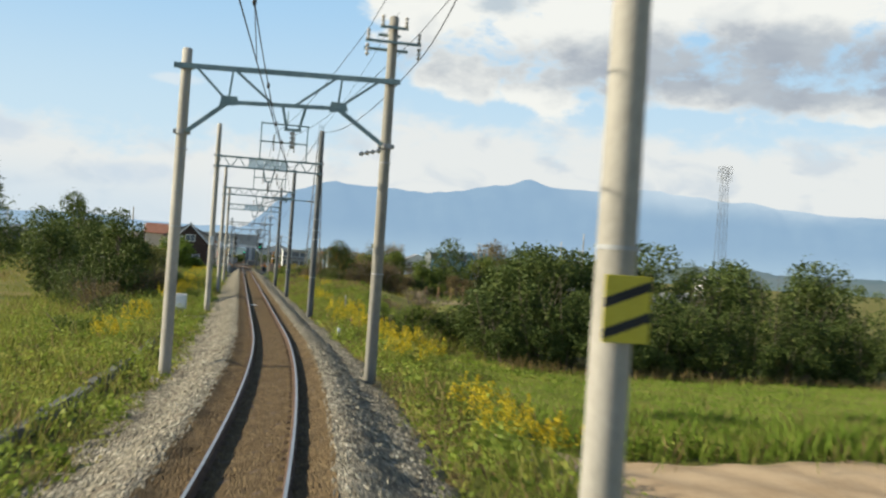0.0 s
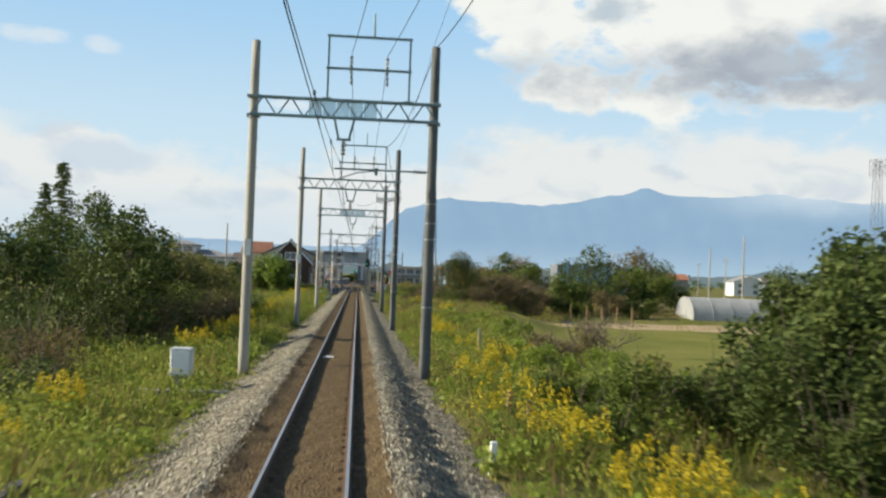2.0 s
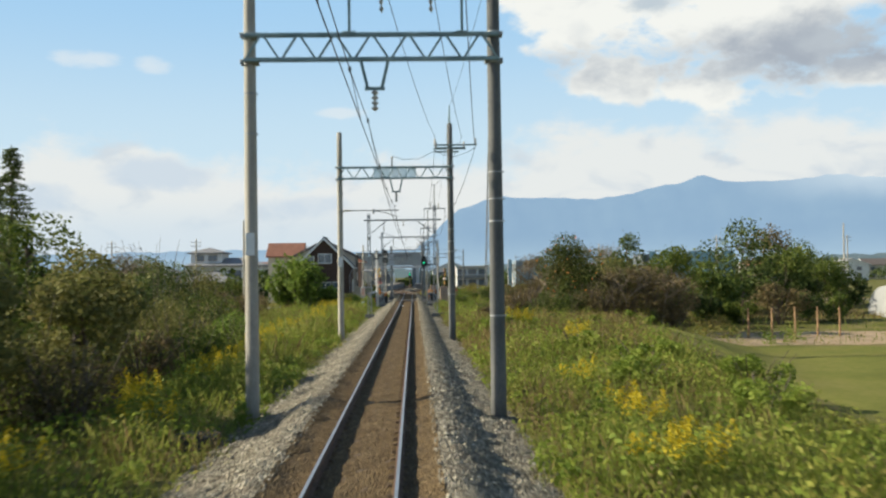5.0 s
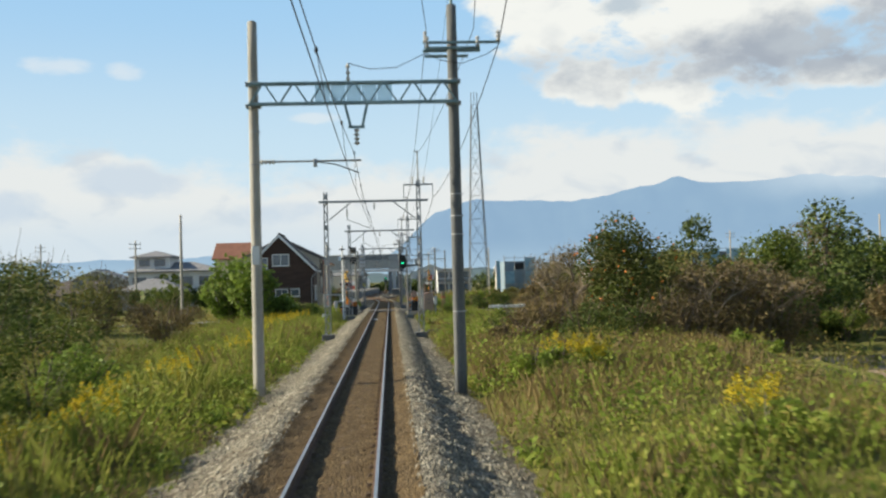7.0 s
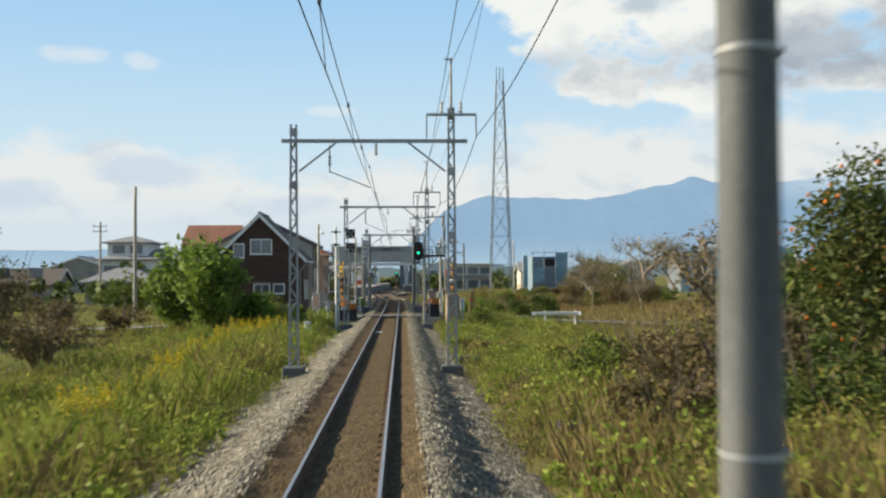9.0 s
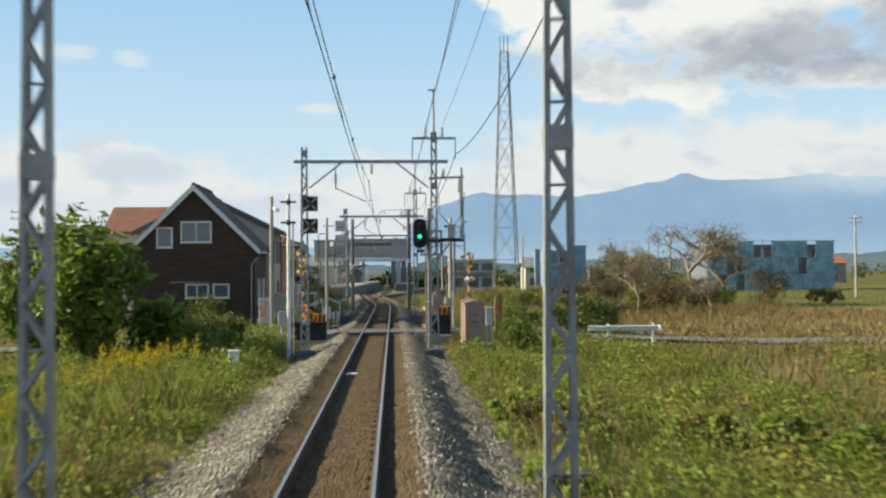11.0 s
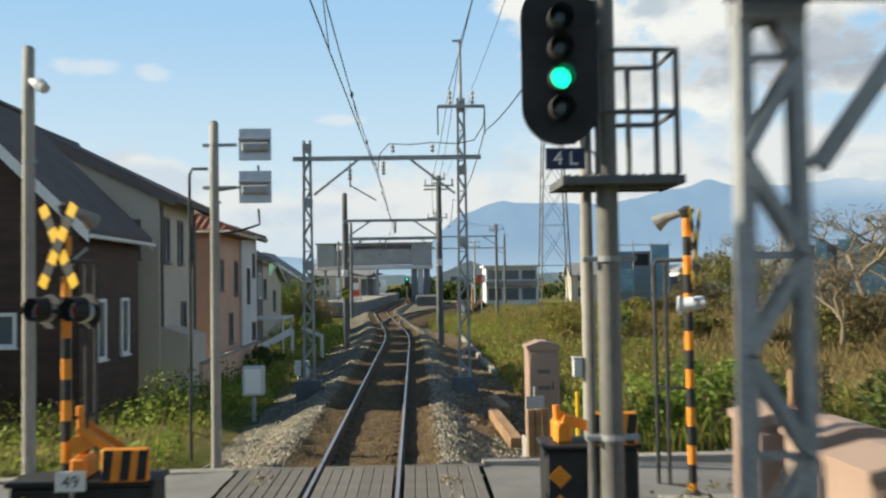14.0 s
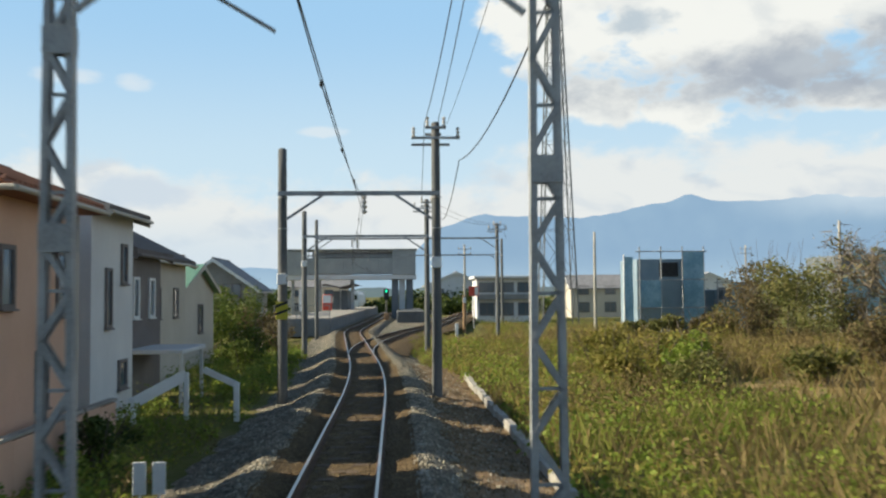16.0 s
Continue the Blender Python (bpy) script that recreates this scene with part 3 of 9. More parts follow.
    def prism(self, poly, y0, y1, mi=0):
        """A polygon in x and z drawn out along y."""
        n = len(poly)
        vs = [(x, y, z) for y in (y0, y1) for x, z in poly]
        fs = [tuple(range(n)), tuple(range(2 * n - 1, n - 1, -1))] + [(i, i + n, (i + 1) % n + n, (i + 1) % n) for i in range(n)]
        return self.add(vs, fs, mi)

    def mesh(self, name, mats, smooth_it=False):
        me = bpy.data.meshes.new(name)
        me.from_pydata(self.v, [], self.f)
        for m in mats if isinstance(mats, (list, tuple)) else [mats]:
            me.materials.append(m)
        if any(self.m):
            me.polygons.foreach_set("material_index", self.m)
        bm = bmesh.new()
        bm.from_mesh(me)
        bmesh.ops.recalc_face_normals(bm, faces=bm.faces)
        bm.to_mesh(me)
        bm.free()
        if smooth_it:
            me.polygons.foreach_set("use_smooth", [True] * len(me.polygons))
        me.update()
        return me


def slant_bar(x0, x1, y, z, w):
    """A band that climbs across a plate facing -y."""
    q = ((x0, z), (x1, z + 0.12), (x1, z + 0.12 + w), (x0, z + w))
    return Shape().add([(u, y + d, v) for d in (0, 0.005) for u, v in q],
                       [(0, 1, 2, 3), (7, 6, 5, 4), (0, 4, 5, 1), (1, 5, 6, 2), (2, 6, 7, 3), (3, 7, 4, 0)])


def thing(name, label, category, m=None, group="", kind=""):
    ob = new(name)
    ob.empty_display_size = 0.2
    if m is not None:
        ob.matrix_world = m
    return tagged(ob, label, category, group, kind)


def part(name, shape, mat, parent, label="", smooth_it=False):
    me = shape.mesh(name, mat, smooth_it) if isinstance(shape, Shape) else shape
    ob = new(name, me)
    ob.parent = parent
    if label:
        tagged(ob, label)
    return ob


def solo(name, shape, mat, label, category, m=None, group="", kind="", smooth_it=False):
    me = shape.mesh(name, mat, smooth_it) if isinstance(shape, Shape) else shape
    ob = new(name, me)
    if m is not None:
        ob.matrix_world = m
    return tagged(ob, label, category, group, kind)


def raw_mesh(name, verts, loops_per_face, nfaces, mat, index=None):
    """A mesh from numpy arrays, all faces of one size."""
    me = bpy.data.meshes.new(name)
    nv = len(verts)
    me.vertices.add(nv)
    me.vertices.foreach_set("co", verts.astype(np.float32).ravel())
    nl = loops_per_face * nfaces
    me.loops.add(nl)
    me.loops.foreach_set("vertex_index", (np.arange(nl) if index is None else index.ravel()).astype(np.int32))
    me.polygons.add(nfaces)
    me.polygons.foreach_set("loop_start", np.arange(0, nl, loops_per_face, dtype=np.int32))
    me.polygons.foreach_set("loop_total", np.full(nfaces, loops_per_face, dtype=np.int32))
    me.update(calc_edges=True)
    me.materials.append(mat)
    return me


RNG = np.random.default_rng(7)


def unit(v):
    return v / np.maximum(np.linalg.norm(v, axis=1, keepdims=True), 1e-9)


def leaf_quads(pos, size, aspect=0.45, droop=0.0, rng=RNG, up=0.3):
    """Leaves as kites: base, two sides, tip; pos N x 3, size N."""
    n = len(pos)
    d = rng.normal(size=(n, 3))
    d[:, 2] = d[:, 2] * 0.6 + up - droop
    d = unit(d)
    s = unit(np.cross(d, rng.normal(size=(n, 3))))
    k = unit(np.cross(s, d))
    L = size[:, None]
    base, tip = pos - d * L * 0.5, pos + d * L * 0.5
    mid = pos + k * L * 0.07
    v = np.stack([base, mid - s * L * aspect * 0.5, tip, mid + s * L * aspect * 0.5], 1).reshape(-1, 3)
    return v


def blade_tris(pos, height, width, lean=0.35, rng=RNG):
    """Grass blades: base of two points, a bent middle and a tip, as two faces of three (kite-like quads)."""
    n = len(pos)
    a = rng.uniform(0, 2 * math.pi, n)
    s = np.stack([np.cos(a), np.sin(a), 0 * a], 1) * (width / 2)[:, None]
    b = a + rng.uniform(-1.2, 1.2, n) + math.pi / 2
    off = np.stack([np.cos(b), np.sin(b), 0 * b], 1) * (height * rng.uniform(0.05, lean, n))[:, None]
    up = np.zeros((n, 3)); up[:, 2] = height
    v = np.stack([pos - s, pos + s, pos + s * 0.55 + up * 0.6 + off * 0.45, pos + up + off], 1).reshape(-1, 3)
    return v


# ---- the line of the track and the lie of the land ----


def xc(y):
    y = np.asarray(y, float)
    a = -0.5 * 0.0033 * np.clip(37 - y, 0, None) ** 2
    q = np.clip(y - 195, 0, 17)
    b = -0.06 * q * q / 34 - 0.06 * np.clip(y - 212, 0, None)
    r = np.clip(y - 238, 0, 14)
    return a + b + 0.09 * r * r / 28 + 0.09 * np.clip(y - 252, 0, None)


def slope_x(y):
    y = np.asarray(y, float)
    return 0.0033 * np.clip(37 - y, 0, None) - 0.06 * np.clip(y - 195, 0, 17) / 17 + 0.09 * np.clip(y - 238, 0, 14) / 14


def cant(y):
    return np.radians(3.8) * np.clip((42 - np.asarray(y, float)) / 33, 0, 1)


def on_track(y, d, h):
    """The place at distance y along the line, d to its right and h over the rail heads."""
    y, d, h = np.broadcast_arrays(np.asarray(y, float), np.asarray(d, float), np.asarray(h, float))
    th = np.arctan(slope_x(y))
    fade = np.clip((3.2 - np.abs(d)) / 1.2, 0, 1)
    return np.stack([xc(y) + d * np.cos(th), y - d * np.sin(th), h + (d + 0.566) * np.sin(cant(y)) * fade], -1)


def wave(x, y):
    return 0.5 * np.sin(0.21 * x + 0.13 * y + 1.0) + 0.3 * np.sin(-0.37 * x + 0.29 * y) + 0.2 * np.sin(0.83 * x + 0.61 * y + 2.0)


def sstep(q, a, b):
    t = np.clip((np.asarray(q, float) - a) / (b - a), 0, 1)
    return t * t * (3 - 2 * t)


def lane_y(x):
    """Middle of the lane that crosses the line."""
    return 166.55 + 0.3 * np.clip(np.asarray(x, float) - 2, 0, 5)


def land(x, y):
    """Height of the ground."""
    x, y = np.asarray(x, float), np.asarray(y, float)
    d = x - xc(y)
    ad = np.abs(d)
    deep_r = -1.65 + 0.80 * sstep(y, 115, 160)
    deep_l = -1.05 + 0.35 * sstep(y, 130, 165)
    deep = np.where(d > 0, deep_r, deep_l)
    z = -0.62 + (deep + 0.62) * sstep(ad, 3.4, 8.0)
    # overgrown bank between the line and the fields on the right, broad and high before the persimmon
    bank = sstep(y, 36, 46) * sstep(y, 136, 122)
    wide = sstep(y, 78, 112)
    lip = -0.95 + 0.68 * sstep(y, 78, 108)
    z = np.where(d > 3.4, z + (np.maximum(z, lip) - z) * bank * sstep(d, 13.0 + 7 * wide, 7.0 + 6 * wide) * sstep(d, 3.4, 5.0), z)
    z = z + 0.10 * wave(x, y) * sstep(ad, 3.0, 5.0) + 0.03 * np.sin(3.1 * x + 1.7 * y)
    road = sstep(2.6 - np.abs(y - lane_y(x)), 0, 1.0) * (ad < 60)
    flat = -0.06 - 0.045 * np.clip(ad - 2, 0, 16)
    z = np.where(road > 0, z + (flat - 0.08 - z) * road, z)
    near = sstep(np.abs(y - 167), 16, 5) * sstep(ad, 2.9, 3.6) * sstep(ad, 11, 7)
    z = z + (np.maximum(z, -0.34) - z) * near
    return np.where(ad < 2.2, np.minimum(z, -0.75), z)


def graded(lo, hi, step, far_lo, far_hi, grow=1.25):
    a = list(np.arange(lo, hi + 1e-6, step))
    s = step
    while a[-1] < far_hi:
        s *= grow
        a.append(min(a[-1] + s, far_hi))
    s = step
    while a[0] > far_lo:
        s *= grow
        a.insert(0, max(a[0] - s, far_lo))
    return np.array(a)


def grid_mesh(name, V, mat, smooth_it=True):
    """A sheet from an array rows x columns x 3."""
    r, c = V.shape[:2]
    i = np.arange(r * c).reshape(r, c)
    q = np.stack([i[:-1, :-1], i[:-1, 1:], i[1:, 1:], i[1:, :-1]], -1).reshape(-1, 4)
    me = raw_mesh(name, V.reshape(-1, 3), 4, len(q), mat, q)
    if smooth_it:
        me.polygons.foreach_set("use_smooth", np.ones(len(q), bool))
    return me


# ---- ground and distance ----
gx = graded(-18, 26, 0.75, -4800, 4800, 1.22)
gy = graded(-6, 240, 0.8, -400, 4850, 1.22)
GX, GY = np.meshgrid(gx, gy)
ground = new("ground", grid_mesh("ground", np.stack([GX, GY, land(GX, GY)], -1), M["ground"]))
tagged(ground, "uneven grassy ground with brown earth beside the track", "ground", kind="structure")


def patch(name, x0, x1, y0, y1, mat, label, lift=0.03, n=24):
    X, Y = np.meshgrid(np.linspace(0, 1, n), np.linspace(0, 1, n))
    wob = 0.25 * np.sin(7 * Y + x0)
    PX, PY = x0 + (x1 - x0) * X + wob, y0 + (y1 - y0) * Y + 0.3 * np.sin(6 * X + y0)
    edge = np.minimum(np.minimum(X, 1 - X), np.minimum(Y, 1 - Y))
    PZ = land(PX, PY) + lift - 0.25 * (edge <= 0.001)
    ob = new(name, grid_mesh(name, np.stack([PX, PY, PZ], -1), mat))
    return tagged(ob, label, "ground", kind="structure")


patch("ground_bare_earth", 4.6, 16, 8, 22.5, M["dirt"], "bare light brown earth beside tall grass", 0.06, 40)
patch("ground_mown_field", 13.5, 60, 66, 112, M["field"], "mown pale green field in front of the greenhouse", 0.05, 50)
patch("ground_brown_strip", 15, 62, 112.5, 124, M["dirt"], "strip of brown tilled soil in front of the greenhouse", 0.05, 40)
patch("ground_fallow", 13.0, 58, 172.5, 210, M["fallow"], "fallow field of tan soil and thin dry grass beyond the lane", 0.05, 50)
patch("ground_meadow", 5.5, 30, 24, 41, M["field"], "short bright green grass in front of the hedge", 0.05, 40)


def ridge(az, pts):
    return np.interp(az, [p[0] for p in pts], [p[1] for p in pts])


def mountain(name, dist, depth, pts, mat, rough, label):
    az = np.linspace(-75, 75, 420)
    t = np.linspace(0, 1, 26)
    A, T = np.meshgrid(az, t)
    el = ridge(A, pts)
    jag = np.zeros_like(A)
    for k, (fr, am) in enumerate(((0.9, 1.0), (2.3, 0.5), (5.1, 0.25), (11.0, 0.12))):
        jag += am * np.sin(fr * A * 1.7 + 3.1 * k + 4 * T * (k + 1)) * np.cos(fr * A * 0.6 + k)
    R = dist + depth * T
    H = np.tan(np.radians(np.maximum(el + rough * jag * T, 0.15))) * (dist + depth) * sstep(T, 0, 1) ** 0.8
    H = H * (1 + 0.10 * jag * (1 - T) * T * 2)
    a = np.radians(A)
    V = np.stack([R * np.sin(a), R * np.cos(a), H - 3], -1)
    ob = new(name, grid_mesh(name, V, mat))
    return tagged(ob, label, "mountains", kind="structure")


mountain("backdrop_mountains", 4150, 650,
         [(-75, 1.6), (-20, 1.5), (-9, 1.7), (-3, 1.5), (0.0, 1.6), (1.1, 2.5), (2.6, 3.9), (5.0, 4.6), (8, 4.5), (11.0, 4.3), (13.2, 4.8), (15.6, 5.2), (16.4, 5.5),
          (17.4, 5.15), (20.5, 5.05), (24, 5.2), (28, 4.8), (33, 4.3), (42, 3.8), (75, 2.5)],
         mountain_material("mountains_painted_haze", (0.010, 0.013, 0.014), (0.018, 0.022, 0.020), (0.275, 0.372, 0.475), (0.190, 0.285, 0.41), (0.46, 0.52, 0.585), 0, 430), 0.05, "wooded mountain range under cloud, its blue haze painted as glow")
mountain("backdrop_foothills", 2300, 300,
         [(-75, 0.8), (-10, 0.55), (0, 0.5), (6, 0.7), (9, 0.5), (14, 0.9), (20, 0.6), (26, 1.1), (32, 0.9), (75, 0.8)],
         mountain_material("foothills_painted_haze", (0.03, 0.045, 0.035), (0.06, 0.065, 0.05), (0.08, 0.11, 0.13), (0.07, 0.10, 0.13), (0.08, 0.11, 0.14), 0, 60), 0.12, "low wooded foothills, their blue-green haze painted as glow")

# ---- ballast, sleepers, rails ----
PROFILE_D = np.array([-3.4, -3.0, -2.6, -2.05, -1.75, -1.5, -1.3, -1.12, -0.98, -0.8, -0.62, -0.45, -0.2, 0, 0.2, 0.45, 0.62, 0.8, 0.98, 1.12, 1.3, 1.5, 1.75, 2.05, 2.6, 3.0, 3.4])
PROFILE_Z = np.array([-0.80, -0.60, -0.52, -0.38, -0.20, -0.07, -0.02, -0.05, -0.11, -0.14, -0.16, -0.167, -0.17, -0.17, -0.17, -0.167, -0.16, -0.14, -0.11, -0.05, -0.02, -0.07, -0.20, -0.38, -0.52, -0.60, -0.80])


def bed_z(d, y):
    return np.interp(d, PROFILE_D, PROFILE_Z) + 0.025 * np.sin(2.1 * y + 3 * d) * (np.abs(d) > 1.0) + 0.02 * np.sin(5.3 * y - 2 * d) * (np.abs(d) > 1.0)


def bed(name, lo, hi, y0, y1, mat, label, lift=0.0):
    ds = np.unique(np.concatenate([np.linspace(lo, hi, int((hi - lo) / 0.12) + 1)]))
    ys = np.arange(y0, y1, 0.3)
    D, Y = np.meshgrid(ds, ys)
    Zb = bed_z(D, Y) + lift + 0.012 * np.sin(17 * Y + 9 * D) + 0.012 * np.sin(23 * D - 13 * Y)
    ob = new(name, grid_mesh(name, on_track(Y, D, Zb), mat))
    return tagged(ob, label, "ballast", kind="structure")


bed("trim_ballast_shoulder", -3.4, -1.10, -15, 330, M["ballast"], "grey crushed-stone ballast shoulder")
bed("trim_ballast_shoulder", 1.10, 3.4, -15, 330, M["ballast"], "grey crushed-stone ballast shoulder")
bed("trim_ballast_centre", -1.16, 1.16, -15, 330, M["rust_bed"], "rust-brown ballast between and beside the rails", 0.008)

# gravelly earth between the ballast and the concrete edging past the crossing


def earth_z(d, y):
    z = np.interp(d, [1.72, 2.3, 3.0, 3.75], [-0.21, -0.37, -0.47, -0.56]) + 0.035 * np.sin(2.3 * y + 4 * d) * np.cos(1.1 * y - 5 * d) + 0.022 * np.sin(7 * y - 6 * d) * np.sin(4.3 * y + 9 * d)
    return z - 0.35 * (sstep(y, 173.6, 172.2) + sstep(y, 213.0, 215.0))


D, Y = np.meshgrid(np.linspace(1.72, 3.75, 22), np.arange(172.2, 215, 0.2))
tagged(new("trim_earth_shoulder", grid_mesh("trim_earth_shoulder", on_track(Y, D, earth_z(D, Y)), M["gravelly"])), "brown gravelly earth sloping down from the ballast", "earth bank", kind="structure")


def stones(name, n, pick, mat, label, smin, smax, y0=4, y1=215, height=bed_z):
    rng = np.random.default_rng(len(name) + n)
    # more stones where the line is passed nearest; thinner far ahead
    y = y0 + (y1 - y0) * rng.random(n)
    d = pick(rng, n)
    p = on_track(y, d, height(d, y) + 0.005)
    s = rng.uniform(smin, smax, n)
    base = np.array([(1, 0, 0), (0, 1, 0), (-1, 0, 0), (0, -1, 0), (0, 0, 1)], float)
    q = base[None] * rng.uniform(0.5, 1.0, (n, 5, 1)) + rng.normal(0, 0.16, (n, 5, 3))
    a = rng.uniform(0, 2 * math.pi, n)
    ca, sa = np.cos(a)[:, None], np.sin(a)[:, None]
    q = np.stack([q[..., 0] * ca - q[..., 1] * sa, q[..., 0] * sa + q[..., 1] * ca, q[..., 2] * 0.8], -1)
    v = p[:, None] + q * s[:, None, None] * 0.5
    f = np.array([(0, 1, 4), (1, 2, 4), (2, 3, 4), (3, 0, 4), (3, 2, 1), (3, 1, 0)])
    idx = (np.arange(n)[:, None, None] * 5 + f[None]).reshape(-1, 3)
    ob = new(name, raw_mesh(name, v.reshape(-1, 3), 3, len(idx), mat, idx))
    return tagged(ob, label, "ballast", kind="stuff")


def both_sides(lo, hi):
    return lambda rng, n: np.where(rng.random(n) < 0.5, -1, 1) * (lo + (hi - lo) * rng.random(n))


stones("ballast_stones", 46000, both_sides(1.1, 2.75), M["stone"], "loose grey and white crushed ballast stones", 0.045, 0.105)
stones("brown_ballast_stones", 15000, both_sides(0.0, 1.2), M["rust_stone"], "rust-brown crushed stones in the track bed", 0.035, 0.08)
stones("earth_stones", 7000, lambda rng, n: 1.75 + 1.9 * rng.random(n) ** 1.4, M["rust_stone"], "brown stones strewn on the earth shoulder", 0.03, 0.10, 173.5, 213, earth_z)
stones("grey_earth_stones", 3500, lambda rng, n: 1.75 + 1.7 * rng.random(n) ** 2.0, M["stone"], "grey stones strewn on the earth shoulder", 0.03, 0.09, 173.5, 213, earth_z)

RAIL_SHAPE = [(-0.064, -0.153), (0.064, -0.153), (0.064, -0.142), (0.012, -0.122), (0.009, -0.045), (0.031, -0.034), (0.032, -0.008), (0.022, 0.0),
              (-0.022, 0.0), (-0.032, -0.008), (-0.031, -0.034), (-0.009, -0.045), (-0.012, -0.122), (-0.064, -0.142)]


def rail_run(name, place, ys, off, parent, label):
    """One rail along a line: place(y, d, h)."""
    rows = [[place(y, off + d, h) for d, h in RAIL_SHAPE] for y in ys]
    s = Shape()
    n = len(RAIL_SHAPE)
    vs = [p for r in rows for p in r]
    fs, ms = [], []
    for i in range(len(ys) - 1):
        for k in range(n):
            q = (k + 1) % n
            fs.append((i * n + k, i * n + q, (i + 1) * n + q, (i + 1) * n + k))
            ms.append(1 if k == 7 else 0)
    s.v, s.f, s.m = [tuple(p) for p in vs], fs, ms
    return part(name, s, [M["rail_side"], M["rail_top"]], parent, label)


track = thing("railway_track", "single narrow-gauge railway track of worn steel rails on sleepers", "railway track")
ys = np.concatenate([np.arange(-15, 60, 1.5), np.arange(60, 190, 5), np.arange(190, 330, 2)])
for off in (-0.5655, 0.5655):
    rail_run("rail", lambda y, d, h: on_track(y, d, h), ys, off, track, "rusty steel rail with a bright worn head")


def side_line(y, d, h):
    """The loop that leaves to the right in front of the station."""
    t = np.clip(np.asarray(y, float) - 214, 0, None)
    x = xc(y) + 0.0053 * np.minimum(t, 17) ** 2 + 0.18 * np.clip(t - 17, 0, 26) + 0.09 * np.clip(t - 43, 0, None)
    return np.array([float(x + d), float(y), float(h)])


loop = thing("station_loop_track", "second track that branches off towards the platform", "railway track")
for off in (-0.5655, 0.5655):
    rail_run("rail", side_line, np.arange(216, 330, 2.0), off, loop, "rusty steel rail of the loop")

s = Shape().box((-1.02, -0.11, -0.10), (1.02, 0.11, 0.034), 0.012)
sl = s.mesh("sleeper", M["sleeper"])
pad = Shape()
pad.box((-0.15, -0.07, 0.045), (0.15, 0.07, 0.058))
for e in (-0.10, 0.10):
    pad.box((e - 0.03, -0.035, 0.05), (e + 0.03, 0.035, 0.085))
padm = pad.mesh("rail_fastening", M["sleeper"])
ny = 0
y = 4.0
far = Shape()
while y < 318:
    p = on_track(y, 0, -0.207)
    th, ca = math.atan(float(slope_x(y))), float(cant(y))
    m = Matrix.Translation(p) @ Matrix.Rotation(-th, 4, "Z") @ Matrix.Rotation(-ca, 4, "Y")
    if ny < 290:
        ob = part("sleeper", sl, None, track)
        ob.matrix_world = m
        for sx in (-0.5655, 0.5655):
            fo = part("rail_fastening", padm, None, track)
            fo.matrix_world = m @ Matrix.Translation((sx, 0, 0))
    else:
        far.box((-1.02, -0.11, -0.10), (1.02, 0.11, 0.045), 0.0, at=m)
    ny += 1
    y += 0.62
tagged(part("sleeper", far, M["sleeper"], track), kind="stuff")
far = Shape()
for y in np.arange(225, 318, 0.62):
    far.box((-1.0, -0.11, -0.3), (1.0, 0.11, -0.155), 0.0, at=Matrix.Translation(Vector(side_line(y, 0, 0))))
tagged(part("sleeper", far, M["sleeper"], loop), kind="stuff")
D, Y = np.meshgrid(np.linspace(-2.3, 2.3, 16), np.arange(219, 330, 1.0))
V = np.array([[side_line(yy, dd, -0.19 - 0.25 * max(0, abs(dd) - 1.5) + 0.02 * math.sin(9 * dd + 5 * yy)) for dd, yy in zip(a, b)] for a, b in zip(D, Y)])
tagged(new("trim_loop_ballast", grid_mesh("trim_loop_ballast", V, M["rust_bed"])), "brown ballast under the loop track", "ballast", kind="structure")

F, Y = np.meshgrid(np.linspace(0, 1, 14), np.arange(224, 305, 0.7))
lo, hi = xc(Y) + 1.9, np.array([[side_line(b, 0, 0)[0] for b in row] for row in Y]) - 2.0
hi = np.maximum(hi, lo + 0.1)
G = lo + (hi - lo) * F
tagged(new("trim_yard_gravel", grid_mesh("trim_yard_gravel", np.stack([G, Y, -0.32 + 0.03 * np.sin(3 * G + 2 * Y) * np.sin(1.7 * Y - G)], -1), M["ballast"])), "grey gravel between the diverging tracks", "gravel", kind="structure")

# balises and white plates in the track
for yy, dd, w in ((56.6, -0.37, 0.18), (148.8, -0.42, 0.17)):
    s = Shape().box((-w, -0.09, 0), (w, 0.09, 0.06), 0.015).box((-w * 0.7, -0.05, 0.06), (w * 0.7, 0.05, 0.07), 0.004)
    p = on_track(yy, dd + 0.1, -0.17)
    solo("track_beacon", s, M["white"], "white track beacon fixed between the rails", "track beacon", Matrix.Translation(p), "track beacons")

# ---- overhead line ----


